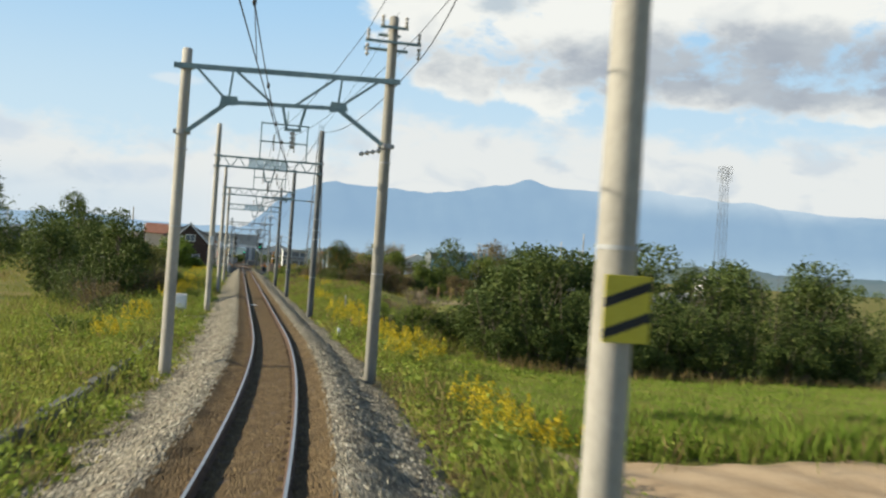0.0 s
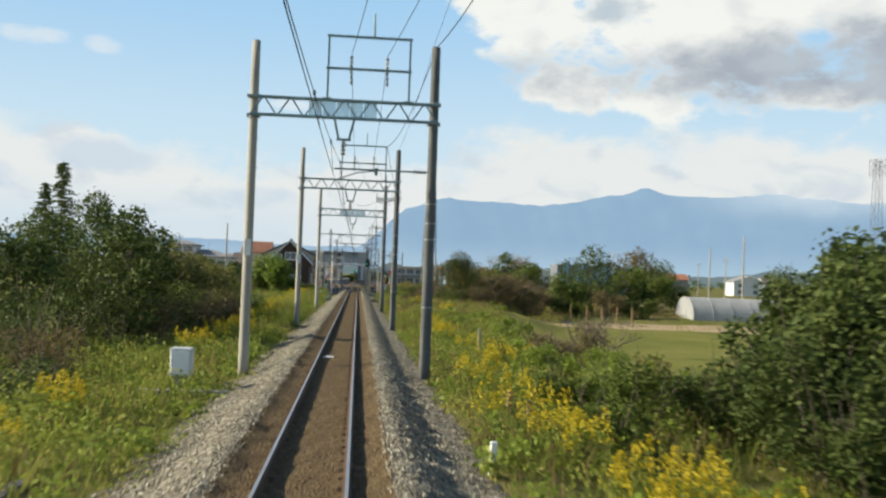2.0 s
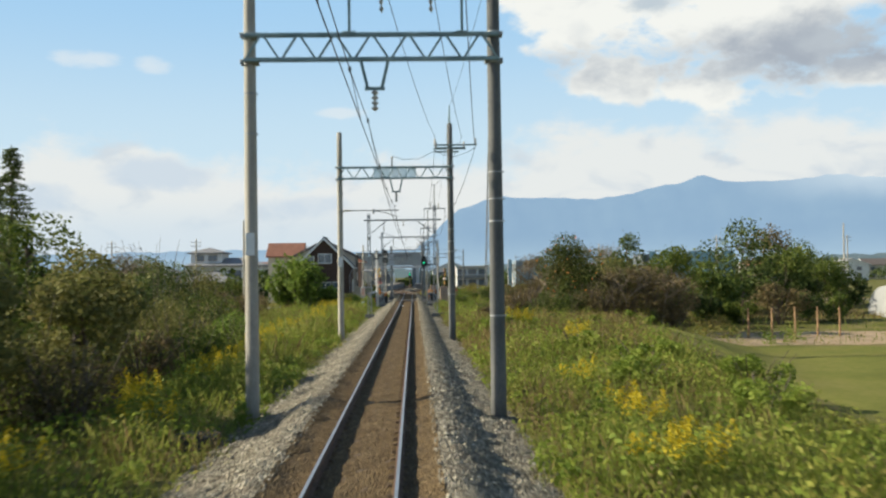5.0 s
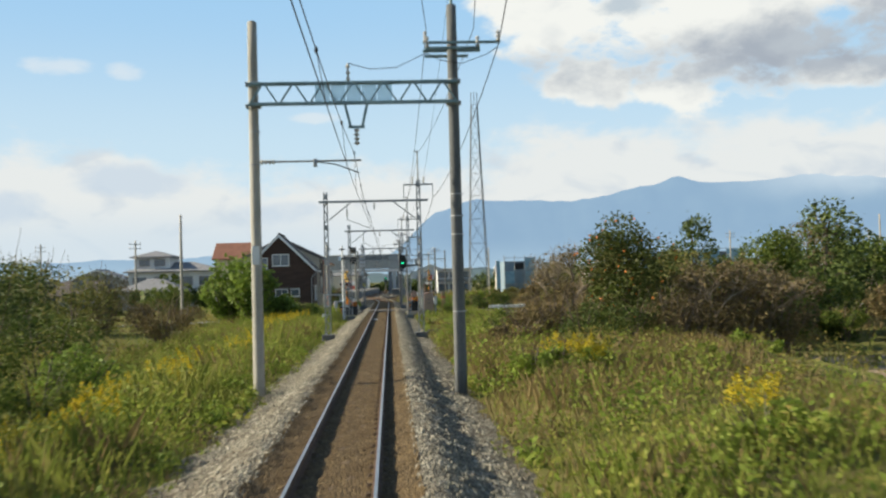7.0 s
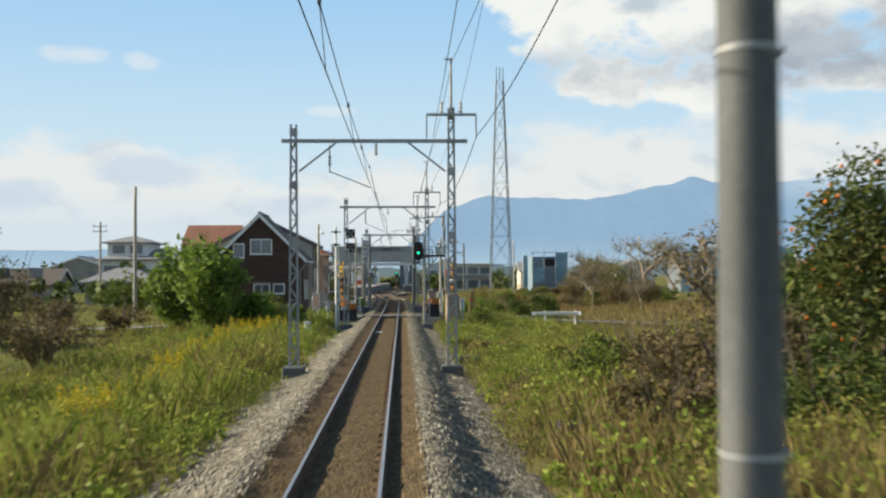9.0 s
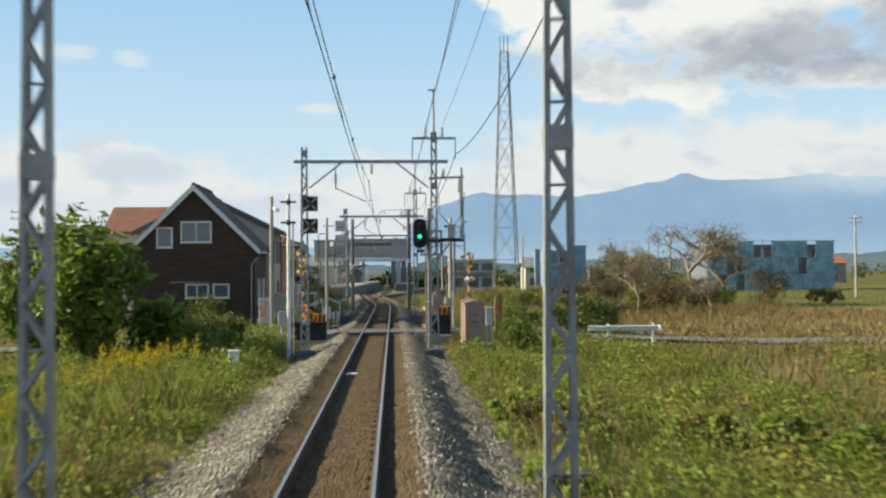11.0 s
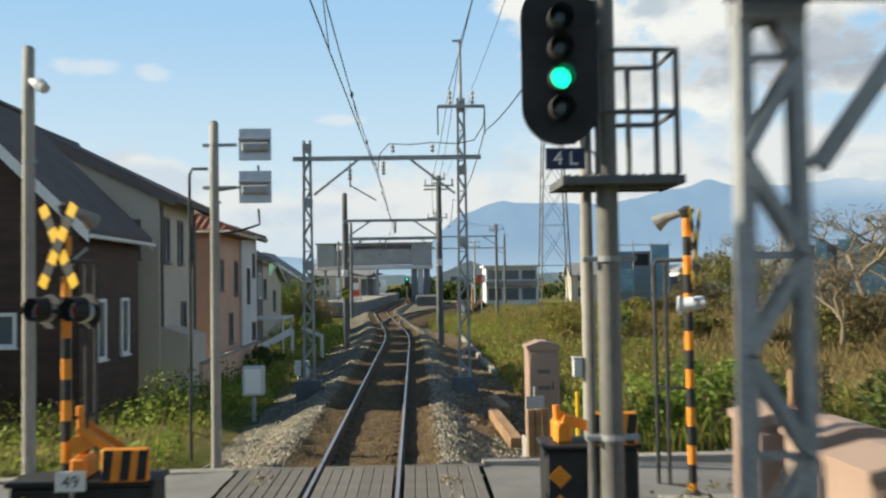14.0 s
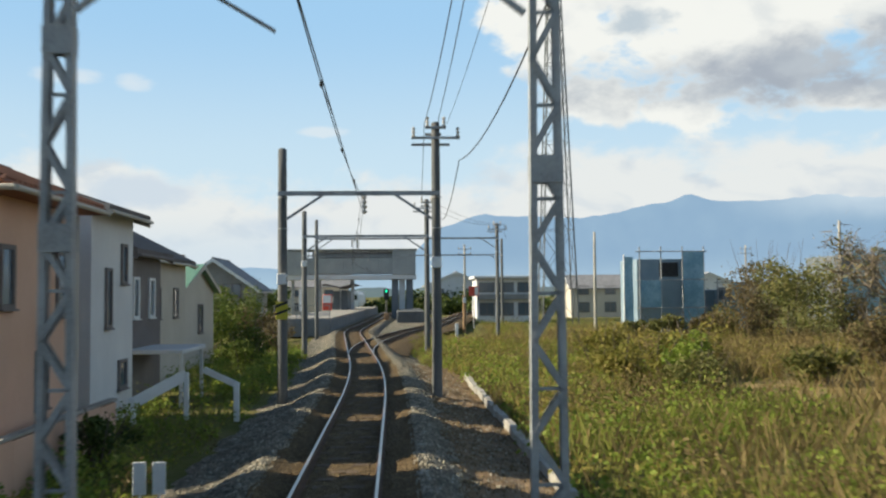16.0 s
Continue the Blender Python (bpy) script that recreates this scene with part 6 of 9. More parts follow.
part("post", Shape().tube([(0, 0, -0.3), (0, 0, 3.3)], [0.16, 0.14], 10), M["timber"], ob)
part("plate", Shape().box((-0.14, -0.2, 2.6), (0.14, -0.17, 3.1), 0.005), M["white"], ob)
ob = thing("red_sign", "red and white sign board on a post by the station", "sign", Matrix.Translation((8.9, 271, -0.7)))
part("post", Shape().tube([(0, 0, -0.3), (0, 0, 4.2)], 0.06, 8), M["steel"], ob)
part("board", Shape().box((-0.5, -0.1, 3.2), (0.5, -0.06, 4.2), 0.01), M["red"], ob)
part("panel", Shape().box((0.1, -0.11, 3.3), (0.45, -0.1, 4.1), 0.0), M["white"], ob)
for x, y, z, mt, lab in ((2.03, 199.28, 3.55, "white", "small white box strapped to a pole"), (-2.4, 199.28, 3.1, "white", "small white box strapped to a pole"), (-3.85, 221.78, 4.3, "white", "small white lamp box strapped to a pole")):
    q = Shape().box((-0.13, -0.06, -0.16), (0.13, 0.06, 0.16), 0.02).tube([(0, 0.22, -0.12), (0, 0.22, -0.08)], 0.17, 16).tube([(0, 0.22, 0.08), (0, 0.22, 0.12)], 0.17, 16)
    solo("pole_box", q, M[mt], lab, "equipment box", Matrix.Translation((x, y, z)), "pole boxes")
ob = thing("striped_plate", "yellow and black striped plate strapped to a pole", "sign", Matrix.Translation((-2.4, 199.3, 2.2)))
part("plate", Shape().box((-0.17, -0.02, -0.25), (0.17, 0.0, 0.25), 0.004), M["sign_yellow"], ob)
for z in (-0.14, 0.08):
    part("stripe", slant_bar(-0.17, 0.17, -0.026, z, 0.08), M["black"], ob)
part("strap", Shape().tube([(0, 0.2, -0.02), (0, 0.2, 0.02)], 0.165, 16), M["steel"], ob)

# sheeted buildings under construction


def sheeted_building(x, y, w, d, hgt, share=0.0, wall="membrane", bays=()):
    ob = thing("sheeted_building", "unfinished building wrapped in blue scaffold sheeting", "building site", Matrix.Translation((x, y, -0.9)))
    part("wall", Shape().box((0, 0, -0.3), (w, d, hgt - 0.6), 0.03), M[wall], ob)
    n = max(2, int(w / 1.5))
    for i in range(n + 1):
        part("scaffold_pole", Shape().tube([(i * w / n, -0.9, 0), (i * w / n, -0.9, hgt + 0.4)], 0.05, 6), M["steel"], ob)
    for z in (hgt * 0.33, hgt * 0.66, hgt):
        part("scaffold_rail", Shape().tube([(-0.3, -0.9, z), (w + 0.3, -0.9, z)], 0.045, 6), M["steel"], ob)
    rng = np.random.default_rng(int(x))
    for i in range(n):
        for j in range(3):
            # no hole is cut: a black panel on the wall paints the dark inside
            if bays and bays[j][i] == "o":
                part("opening_frame", Shape().box((i * w / n + 0.1, -0.06, hgt * j / 3 + 0.25), ((i + 1) * w / n - 0.1, -0.004, hgt * (j + 1) / 3 - 0.9), 0.01), M["black"], ob, "black panel standing for the shade in an unglazed opening")
            hung = bays[j][i] == "s" if bays else i == n - 1 or (i == 0 and j < 2) or rng.random() < share
            if not hung:
                continue
            a, b = i * w / n + 0.04, (i + 1) * w / n - 0.04
            z0, z1 = hgt * j / 3 + 0.05, hgt * (j + 1) / 3 - 0.05
            V = np.array([[(a + (b - a) * u, -0.98 + 0.07 * math.sin(9 * u + 5 * v + i), z0 + (z1 - z0) * v) for u in np.linspace(0, 1, 6)] for v in np.linspace(0, 1, 5)])
            part("sheet", grid_mesh("sheet", V, M["tarp"]), None, ob)
    if not bays:
        for z in (hgt * 0.70, hgt * 0.30):
            for f in (0.24, 0.5, 0.76):
                window(ob, front(w * f, z, 0), w * 0.14, 1.4, M["steel"])
    return ob


sheeted_building(21.1, 252, 5.4, 6, 7.0, bays=("..s", "s.s", ".os"))
sheeted_building(28.3, 254, 2.4, 5, 4.4)
sheeted_building(55.0, 288, 22, 9, 8.6, 0.62, "scaffold_dark")
ob = thing("banner_pole", "pale blue and yellow banner on a pole by the building site", "banner", Matrix.Translation((19.4, 249.5, -0.8)))
part("pole", Shape().tube([(0, 0, 0), (0, 0, 6.6)], 0.05, 8), M["white"], ob)
part("cloth", grid_mesh("cloth", np.array([[(0.05 + 0.7 * u, 0.05 * math.sin(6 * v + 3 * u), 0.8 + 5.6 * v) for u in np.linspace(0, 1, 5)] for v in np.linspace(0, 1, 12)]), M["tarp"]), None, ob)


def pylon(x, y, z0, hgt, w0, w1, label, n=9, mat=None, head=True):
    mat = mat or M["dull_steel"]
    ob = thing("lattice_tower", label, "lattice tower", Matrix.Translation((x, y, z0)))

    def w(z):
        return (w0 + (w1 - w0) * z / hgt) / 2
    zs = [hgt * (1 - (1 - i / n) ** 1.25) for i in range(n + 1)]
    for sx in (-1, 1):
        for sy in (-1, 1):
            part("leg", Shape().bar((sx * w(0), sy * w(0), 0), (sx * w(hgt), sy * w(hgt), hgt), 0.11, 0.11), mat, ob)
    for i in range(n):
        a, b = zs[i], zs[i + 1]
        for f in range(4):
            s = Shape()
            wa, wb = w(a), w(b)
            if f % 2 == 0:
                q = 1 if f == 0 else -1
                s.bar((-wa, q * wa, a), (wb, q * wb, b), 0.05, 0.05).bar((wa, q * wa, a), (-wb, q * wb, b), 0.05, 0.05).bar((-wb, q * wb, b), (wb, q * wb, b), 0.05, 0.05)
            else:
                q = 1 if f == 1 else -1
                s.bar((q * wa, -wa, a), (q * wb, wb, b), 0.05, 0.05).bar((q * wa, wa, a), (q * wb, -wb, b), 0.05, 0.05).bar((q * wb, -wb, b), (q * wb, wb, b), 0.05, 0.05)
            part("bracing", s, mat, ob)
    if head:
        for k in range(3):
            part("antenna", Shape().tube([(w1 * (k - 1) * 0.5, 0, hgt), (w1 * (k - 1) * 0.5, 0, hgt + 2.6)], 0.07, 6), mat, ob)
    return ob


pylon(19.1, 280, -0.8, 39.5, 4.0, 1.25, "tall grey steel lattice tower behind the station")
pylon(204, 392, -1.5, 56, 4.2, 2.4, "distant grey lattice tower with a wide head", 8, head=False)
pylon(204, 392, 48.5, 6.5, 4.4, 4.4, "square equipment cage on top of the distant tower", 2, head=False)


def utility_pole(x, y, top, label="slim concrete utility pole in the fields", arms=True, z0=-1.0):
    ob = thing("utility_pole", label, "utility pole", Matrix.Translation((x, y, z0)), "utility poles")
    concrete_pole(ob, (0, 0, 0), top - z0, 0.17, 0.11, M["concrete"])
    if arms:
        for z in (0.5, 1.1):
            part("cross_arm", Shape().bar((-0.8, -0.14, top - z0 - z), (0.8, -0.14, top - z0 - z), 0.07, 0.08), M["steel"], ob)
            for q in (-0.7, 0.0, 0.7):
                insulator(ob, (q, -0.14, top - z0 - z + 0.04), (q, -0.14, top - z0 - z + 0.28), 2, 0.06)
    return ob


for x, y, t, a in ((64, 180, 11.0, False), (72, 217, 10.4, False), (58, 240, 9.5, True), (92, 260, 10, True), (-20, 178, 9.7, False), (-34, 215, 9.0, True), (-52, 230, 9.5, True),
                   (48, 300, 9.0, True), (19.2, 260, 8.3, False), (110, 330, 10, True), (-26, 262, 9, True), (37.6, 250, 8.5, False), (9.0, 285, 8.5, True)):
    utility_pole(x, y, t, arms=a)

# greenhouse
ob = thing("greenhouse", "long white plastic-film tunnel greenhouse in the field", "greenhouse", Matrix.Translation((39.2, 133, -1.75)))
gl = 34.0
n = 14
arc = [(-3.2 * math.cos(math.pi * i / n), 3.0 * math.sin(math.pi * i / n) ** 0.62) for i in range(n + 1)]
V = np.array([[(gl * u, 3.2 + a, 0.02 + b) for a, b in arc] for u in np.linspace(0, 1, 30)])
part("film", grid_mesh("film", V, M["film"]), None, ob, "dull white plastic film")
s = Shape()
s.add([(0, 3.2 + a, 0.02 + b) for a, b in arc], [tuple(range(n + 1))])
s.add([(0.03, 3.2 + a, 0.02 + b) for a, b in arc], [tuple(range(n, -1, -1))])
part("end_wall", s, M["film"], ob)
part("door", Shape().box((-0.06, 2.6, 0), (-0.01, 3.8, 1.9), 0.01), M["film"], ob)
for i in range(0, 30, 2):
    u = gl * i / 29
    part("hoop", Shape().tube([(u, 3.2 + a * 1.01, 0.02 + b * 1.01) for a, b in arc], 0.025, 6), M["steel"], ob)
for i, (x, y) in enumerate([(21.5 + 1.7 * k, 118 + 0.6 * k) for k in range(5)]):
    ob = solo("fence_post", Shape().tube([(0, 0, -0.3), (0.02, 0, 1.0), (0, 0, 1.9)], [0.07, 0.065, 0.055], 8), M["timber"], "weathered wooden post at the field's edge", "post", Matrix.Translation((x, y, float(land(x, y)))), "field posts")

# ---- level crossing ----
Z0 = 0.0
road_pts = []
for sgn, x0, x1 in ((-1, -60, -1.75), (1, 1.75, 60)):
    xs = np.linspace(x0, x1, 60)
    X, T = np.meshgrid(xs, np.linspace(-1, 1, 9))
    Yr = lane_y(X) + T * (1.25 + 0.35 * np.clip((np.abs(X) - 3) / 6, 0, 1))
    Zr = -0.02 - 0.045 * np.clip(np.abs(X) - 2, 0, 16) - 0.02 * T * T
    tagged(new("road", grid_mesh("road", np.stack([X, Yr, Zr], -1), M["asphalt"])), "narrow worn asphalt lane that crosses the railway", "road", kind="structure")
    for e in (-1, 1):
        s = Shape()
        for a, b in zip(np.linspace(x0, x1, 30)[:-1], np.linspace(x0, x1, 30)[1:]):
            if min(abs(a), abs(b)) > 9:
                continue
            ya = float(lane_y(a)) + e * (1.42 + 0.35 * max(0, min(1, (abs(a) - 3) / 6)))
            za = -0.02 - 0.045 * max(0, abs(a) - 2)
            s.box((a, ya - 0.12, za - 0.25), (b - 0.02, ya + 0.12, za + 0.05), 0.015)
        tagged(new("kerb", s.mesh("kerb", M["slab"])), "pale concrete edge of the lane", "kerb", kind="structure")
deck = thing("crossing_deck", "planked crossing deck between and beside the rails", "crossing deck", Matrix.Translation((0, 166.55, 0)))
pm = Shape().box((-0.07, -1.15, -0.12), (0.07, 1.15, -0.008), 0.008).mesh("plank", M["deck"])
for x in [-0.43 + 0.1433 * i for i in range(7)] + [-0.72 - 0.15 * i for i in range(7)] + [0.72 + 0.15 * i for i in range(7)]:
    o = part("plank", pm, None, deck)
    o.location = (x, 0, 0)
for yy in (-1.22, 1.22):
    for x0, x1 in ((-1.8, -0.64), (-0.5, 0.5), (0.64, 1.8)):
        part("edge_beam", Shape().box((x0, yy - 0.07, -0.14), (x1, yy + 0.07, -0.004), 0.01), M["deck"], deck)


def striped_post(parent, x, y, z0, z1, r=0.055, step=0.22):
    """A round post in yellow and black rings."""
    n = int((z1 - z0) / step)
    pst = part("post", Shape().tube([(x, y, z0), (x, y, z1)], r * 0.96, 14), M["black"], parent, "post ringed yellow and black")
    for i in range(0, n, 2):
        a = z0 + (z1 - z0) * i / n
        part("ring", Shape().tube([(x, y, a), (x, y, a + (z1 - z0) / n)], r, 14), M["orange"], pst)
    return pst


def crossing_signal(x, y, z0, top, face, label, backing="black", size=1.0):
    """Cross-buck, two lamps, bell and pipe frame; face -1 looks back along the line, +1 turns sideways."""
    ob = thing("crossing_signal", label, "crossing signal", Matrix.Translation((x, y, z0)) @ Matrix.Rotation(face, 4, "Z"), "crossing signals")
    hgt = top - z0
    striped_post(ob, 0, 0, 0, hgt - 0.1)
    part("base", Shape().tube([(0, 0, -0.3), (0, 0, 0.06), (0, 0, 0.14)], [0.16, 0.16, 0.08], 14), M["iron"], ob)
    zc = hgt - 0.45
    cross = part("cross_buck", Shape().box((-0.06, -0.085, zc - 0.06), (0.06, -0.055, zc + 0.06), 0.01), M["black"], ob, "yellow and black crossed boards")
    for a in (60, 120):
        for i in range(-3, 4):
            m = Matrix.Translation((0, -0.10 - (0.012 if a == 120 else 0.0), zc)) @ Matrix.Rotation(radians(a), 4, "Y")
            part("board_segment", Shape().box((i * 0.15 - 0.075, -0.006, -0.07), (i * 0.15 + 0.075, 0.006, 0.07), 0.004, at=m), M["yellow"] if i % 2 else M["black"], cross)
    zl = hgt - 1.18
    part("lamp_bar", Shape().tube([(-0.36, 0, zl), (0.36, 0, zl)], 0.03, 8), M["iron"], ob)
    for e in (-1, 1):
        lp = part("lamp", Shape().tube([(e * 0.30, 0.10 * size, zl), (e * 0.30, -0.06 * size, zl), (e * 0.30, -0.10 * size, zl)], [0.10 * size, 0.13 * size, 0.12 * size], 16), M["plastic_white"], ob)
        part("backing_disc", Shape().tube([(e * 0.30, 0.03, zl), (e * 0.30, 0.05, zl)], 0.2 * size, 20), M[backing], lp)
        part("lens", Shape().tube([(e * 0.30, -0.10 * size, zl), (e * 0.30, -0.13 * size, zl)], [0.10 * size, 0.06 * size], 14), M["red_lens"], lp)
        part("hood", Shape().tube([(e * 0.30, -0.05 * size, zl + 0.02), (e * 0.30, -0.24 * size, zl + 0.03)], [0.145 * size, 0.13 * size], 14, caps=False), M[backing], lp)
    part("bell", Shape().tube([(0, 0, hgt - 0.1), (0, 0, hgt), (0, 0, hgt + 0.05)], [0.06, 0.10, 0.03], 12), M["iron"], ob)
    part("speaker", Shape().tube([(0, 0.06, hgt - 0.04), (0, 0.24, hgt - 0.08), (0, 0.38, hgt - 0.16)], [0.035, 0.06, 0.11], 12), M["concrete"], ob)
    for k in (0.28, 0.42):
        part("pipe_frame", Shape().tube([(0, 0.05, hgt - 0.62), (0, k - 0.03, hgt - 0.62), (0, k, hgt - 0.7), (0, k, 0.2), (0, 0.05, 0.2)], 0.025, 8).tube([(0, k, 1.4), (0, 0, 1.4)], 0.02, 8), M["iron"], ob)
    return ob


crossing_signal(-3.08, 164.8, -0.25, 3.52, radians(-30), "yellow and black level-crossing signal with crossed boards")
crossing_signal(4.2, 165.75, -0.15, 3.45, radians(62), "level-crossing signal with white lamp hoods turned towards the lane", "plastic_white", 0.6)


def slant(x0, x1, y, z0, z1, k):
    """A slanting stripe on a face that looks along -y."""
    return Shape().add([(x0, y, z0), (x0 + k, y, z1), (x1 + k, y, z1), (x1, y, z0), (x0, y + 0.004, z0), (x0 + k, y + 0.004, z1), (x1 + k, y + 0.004, z1), (x1, y + 0.004, z0)],
                       [(0, 1, 2, 3), (7, 6, 5, 4), (0, 4, 5, 1), (1, 5, 6, 2), (2, 6, 7, 3), (3, 7, 4, 0)])


def barrier(x, y, z, e, w, hb, label, rise=1.0):
    """Crossing-gate machine: black box with chevrons, striped counterweight and a raised short arm; e: side of the weight."""
    ob = thing("crossing_gate", label, "crossing gate", Matrix.Translation((x, y, z)), "crossing gates")
    body = part("machine_box", Shape().box((-w, -0.3, 0), (w, 0.3, hb), 0.03).box((-w - 0.04, -0.34, hb), (w + 0.04, 0.34, hb + 0.06), 0.02), M["black"], ob, "black gate machine housing")
    part("plinth", Shape().box((-w - 0.06, -0.38, -0.4), (w + 0.06, 0.38, 0.0), 0.03), M["slab"], ob)
    for i in range(3):
        z0 = 0.06 + i * 0.32
        if z0 + 0.2 < hb:
            part("chevron", Shape().add([(-w + 0.15, -0.308, z0), (-w + 0.28, -0.308, z0 + 0.125), (-w + 0.15, -0.308, z0 + 0.25), (-w + 0.02, -0.308, z0 + 0.125), (-w + 0.15, -0.303, z0), (-w + 0.28, -0.303, z0 + 0.125), (-w + 0.15, -0.303, z0 + 0.25), (-w + 0.02, -0.303, z0 + 0.125)],
                                        [(0, 1, 2, 3), (7, 6, 5, 4), (0, 4, 5, 1), (1, 5, 6, 2), (2, 6, 7, 3), (3, 7, 4, 0)]), M["orange"], body)
    cx = e * (w - 0.28)
    wt = part("counterweight", Shape().box((cx - 0.26, -0.36, hb + 0.05), (cx + 0.26, -0.28, hb + 0.42), 0.02), M["orange"], ob, "orange counterweight with black slanting stripes")
    for k in (-0.24, -0.04, 0.14):
        part("stripe", slant(cx + k - 0.02, cx + k + 0.08, -0.366, hb + 0.07, hb + 0.40, 0.04 * e), M["black"], wt)
    for q in (-0.2, 0.12):
        part("weight_arm", Shape().bar((cx - e * 0.15, q, hb + 0.35 * rise), (cx - e * 0.55, q, hb + 0.62 * rise), 0.06, 0.09), M["orange"], ob)
    part("lug", Shape().tube([(cx - e * 0.55, -0.26, hb + 0.45 * rise), (cx - e * 0.55, 0.2, hb + 0.45 * rise)], 0.10 * rise, 12), M["orange"], ob)
    part("raised_arm", Shape().tube([(cx - e * 0.58, 0.0, hb + 0.05), (cx - e * 0.60, 0.0, hb + 0.85 * rise)], [0.06, 0.04], 10), M["orange"], ob)
    part("hinge_cap", Shape().box((cx - e * 0.55 - 0.09, -0.24, hb + 0.06), (cx - e * 0.55 + 0.09, 0.2, hb + 0.3), 0.03), M["orange"], ob)
    return ob


barrier(-2.88, 164.95, -0.30, 1, 0.78, 0.72, "wide black crossing-gate machine with a striped orange counterweight")
barrier(2.78, 165.0, -0.10, 1, 0.52, 0.80, "black crossing-gate machine with orange chevrons and striped counterweight", 0.55)
tx = bpy.data.curves.new("number_plate_text", "FONT")
tx.body, tx.size, tx.align_x, tx.extrude = "49", 0.22, "CENTER", 0.002
tx.materials.append(M["black"])
pl = solo("crossing_plate", Shape().box((-0.19, -0.012, -0.13), (0.19, 0.0, 0.13), 0.004), M["white"], "white crossing plate with the figures 49 on the gate box", "sign", Matrix.Translation((-2.95, 164.56, 0.50)) @ Matrix.Scale(0.85, 4))
o = new("figures", tx)
o.parent = pl
part("plate_post", Shape().tube([(0, 0.02, -0.95), (0, 0.02, 0.1)], 0.022, 8), M["steel"], pl)
o.matrix_local = Matrix.Translation((0, -0.016, -0.08)) @ Matrix.Rotation(math.pi / 2, 4, "X")


def cabinet(x0, x1, y0, y1, z0, z1, label):
    ob = thing("relay_cabinet", label, "relay cabinet", Matrix.Translation(((x0 + x1) / 2, (y0 + y1) / 2, z0)), "relay cabinets")
    w, d, h = (x1 - x0) / 2, (y1 - y0) / 2, z1 - z0
    part("body", Shape().box((-w, -d, 0.05), (w, d, h - 0.12), 0.02), M["cabinet"], ob)
    part("lid", Shape().prism([(-w - 0.02, h - 0.14), (w + 0.02, h - 0.14), (w + 0.02, h - 0.08), (w * 0.25, h), (-w * 0.25, h), (-w - 0.02, h - 0.08)], -d - 0.04, d + 0.04), M["cabinet"], ob, "shallow pitched lid")
    part("plinth", Shape().box((-w - 0.06, -d - 0.06, -0.5), (w + 0.06, d + 0.06, 0.05), 0.02), M["slab"], ob)
    dr = part("door", Shape().box((-w + 0.04, -d - 0.022, 0.12), (w - 0.04, -d - 0.001, h - 0.2), 0.008), M["cabinet"], ob)
    part("handle", Shape().tube([(w - 0.12, -d - 0.03, h * 0.52), (w - 0.12, -d - 0.055, h * 0.55), (w - 0.12, -d - 0.03, h * 0.6)], 0.012, 6), M["iron"], dr)
    for i, zz in enumerate((h * 0.70, h * 0.54)):
        part("caption_bar", Shape().box((-0.11 + 0.0 * i, -d - 0.028, zz - 0.035), (0.11, -d - 0.023, zz + 0.035), 0.002), M["darkwall"], dr)
    part("hinge", Shape().tube([(-w + 0.03, -d - 0.02, 0.25), (-w + 0.03, -d - 0.02, h - 0.35)], 0.014, 6), M["cabinet"], dr)
    return ob


cabinet(3.53, 4.33, 159.6, 160.25, -0.28, 1.5, "beige-brown steel relay cabinet with a pitched lid")
cabinet(3.66, 4.3, 160.7, 161.3, -0.28, 1.52, "beige-brown steel relay cabinet behind its twin")
cabinet(3.58, 4.16, 161.7, 162.3, -0.28, 1.52, "beige-brown steel relay cabinet at the back of the row")
cabinet(2.73, 3.27, 170.4, 170.95, -0.15, 1.57, "beige-brown steel relay cabinet by the crossing")
ob = thing("meter_post", "small grey junction box on a steel leg", "junction box", Matrix.Translation((4.47, 159.6, -0.30)))
part("leg", Shape().tube([(0, 0, 0), (0, 0, 0.9)], 0.06, 8), M["steel"], ob)
part("box", Shape().box((-0.13, -0.1, 0.85), (0.13, 0.1, 1.5), 0.02), M["grey_box"], ob)
part("lid", Shape().box((-0.18, -0.15, 1.5), (0.18, 0.15, 1.55), 0.015), M["grey_box"], ob)

# block signal
ob = thing("block_signal", "four-lamp railway signal showing green on a grey post", "railway signal", Matrix.Translation((2.24, 160.9, -0.45)))
part("post", Shape().tube([(0, 0, -0.2), (0, 0, 5.6)], [0.09, 0.075], 20), M["post_grey"], ob)
part("base_plate", Shape().box((-0.2, -0.2, -0.25), (0.2, 0.2, 0.06), 0.02), M["slab"], ob)
part("conduit", Shape().tube([(-0.14, 0.05, 0), (-0.14, 0.05, 3.7)], 0.03, 8), M["post_grey"], ob)
for z in (0.6, 1.9, 3.2):
    part("clamp_band", Shape().tube([(0, 0, z - 0.02), (0, 0, z + 0.02)], 0.10, 18).box((-0.2, -0.05, z - 0.02), (0.2, 0.0, z + 0.02), 0.005), M["steel"], ob)
hx, hz0, hz1, r = -0.38, 4.00, 5.17, 0.27
pts = [(hx + r * math.cos(a), hz1 - r + r * math.sin(a)) for a in np.linspace(0, math.pi, 17)] + [(hx + r * math.cos(a), hz0 + r + r * math.sin(a)) for a in np.linspace(math.pi, 2 * math.pi, 17)]
hd = part("backboard", Shape().prism(pts, -0.34, -0.30), M["black"], ob, "black oval signal backboard")
part("lamp_housing", Shape().box((hx - 0.15, -0.30, hz0 + 0.12), (hx + 0.15, -0.02, hz1 - 0.12), 0.03), M["black"], hd)
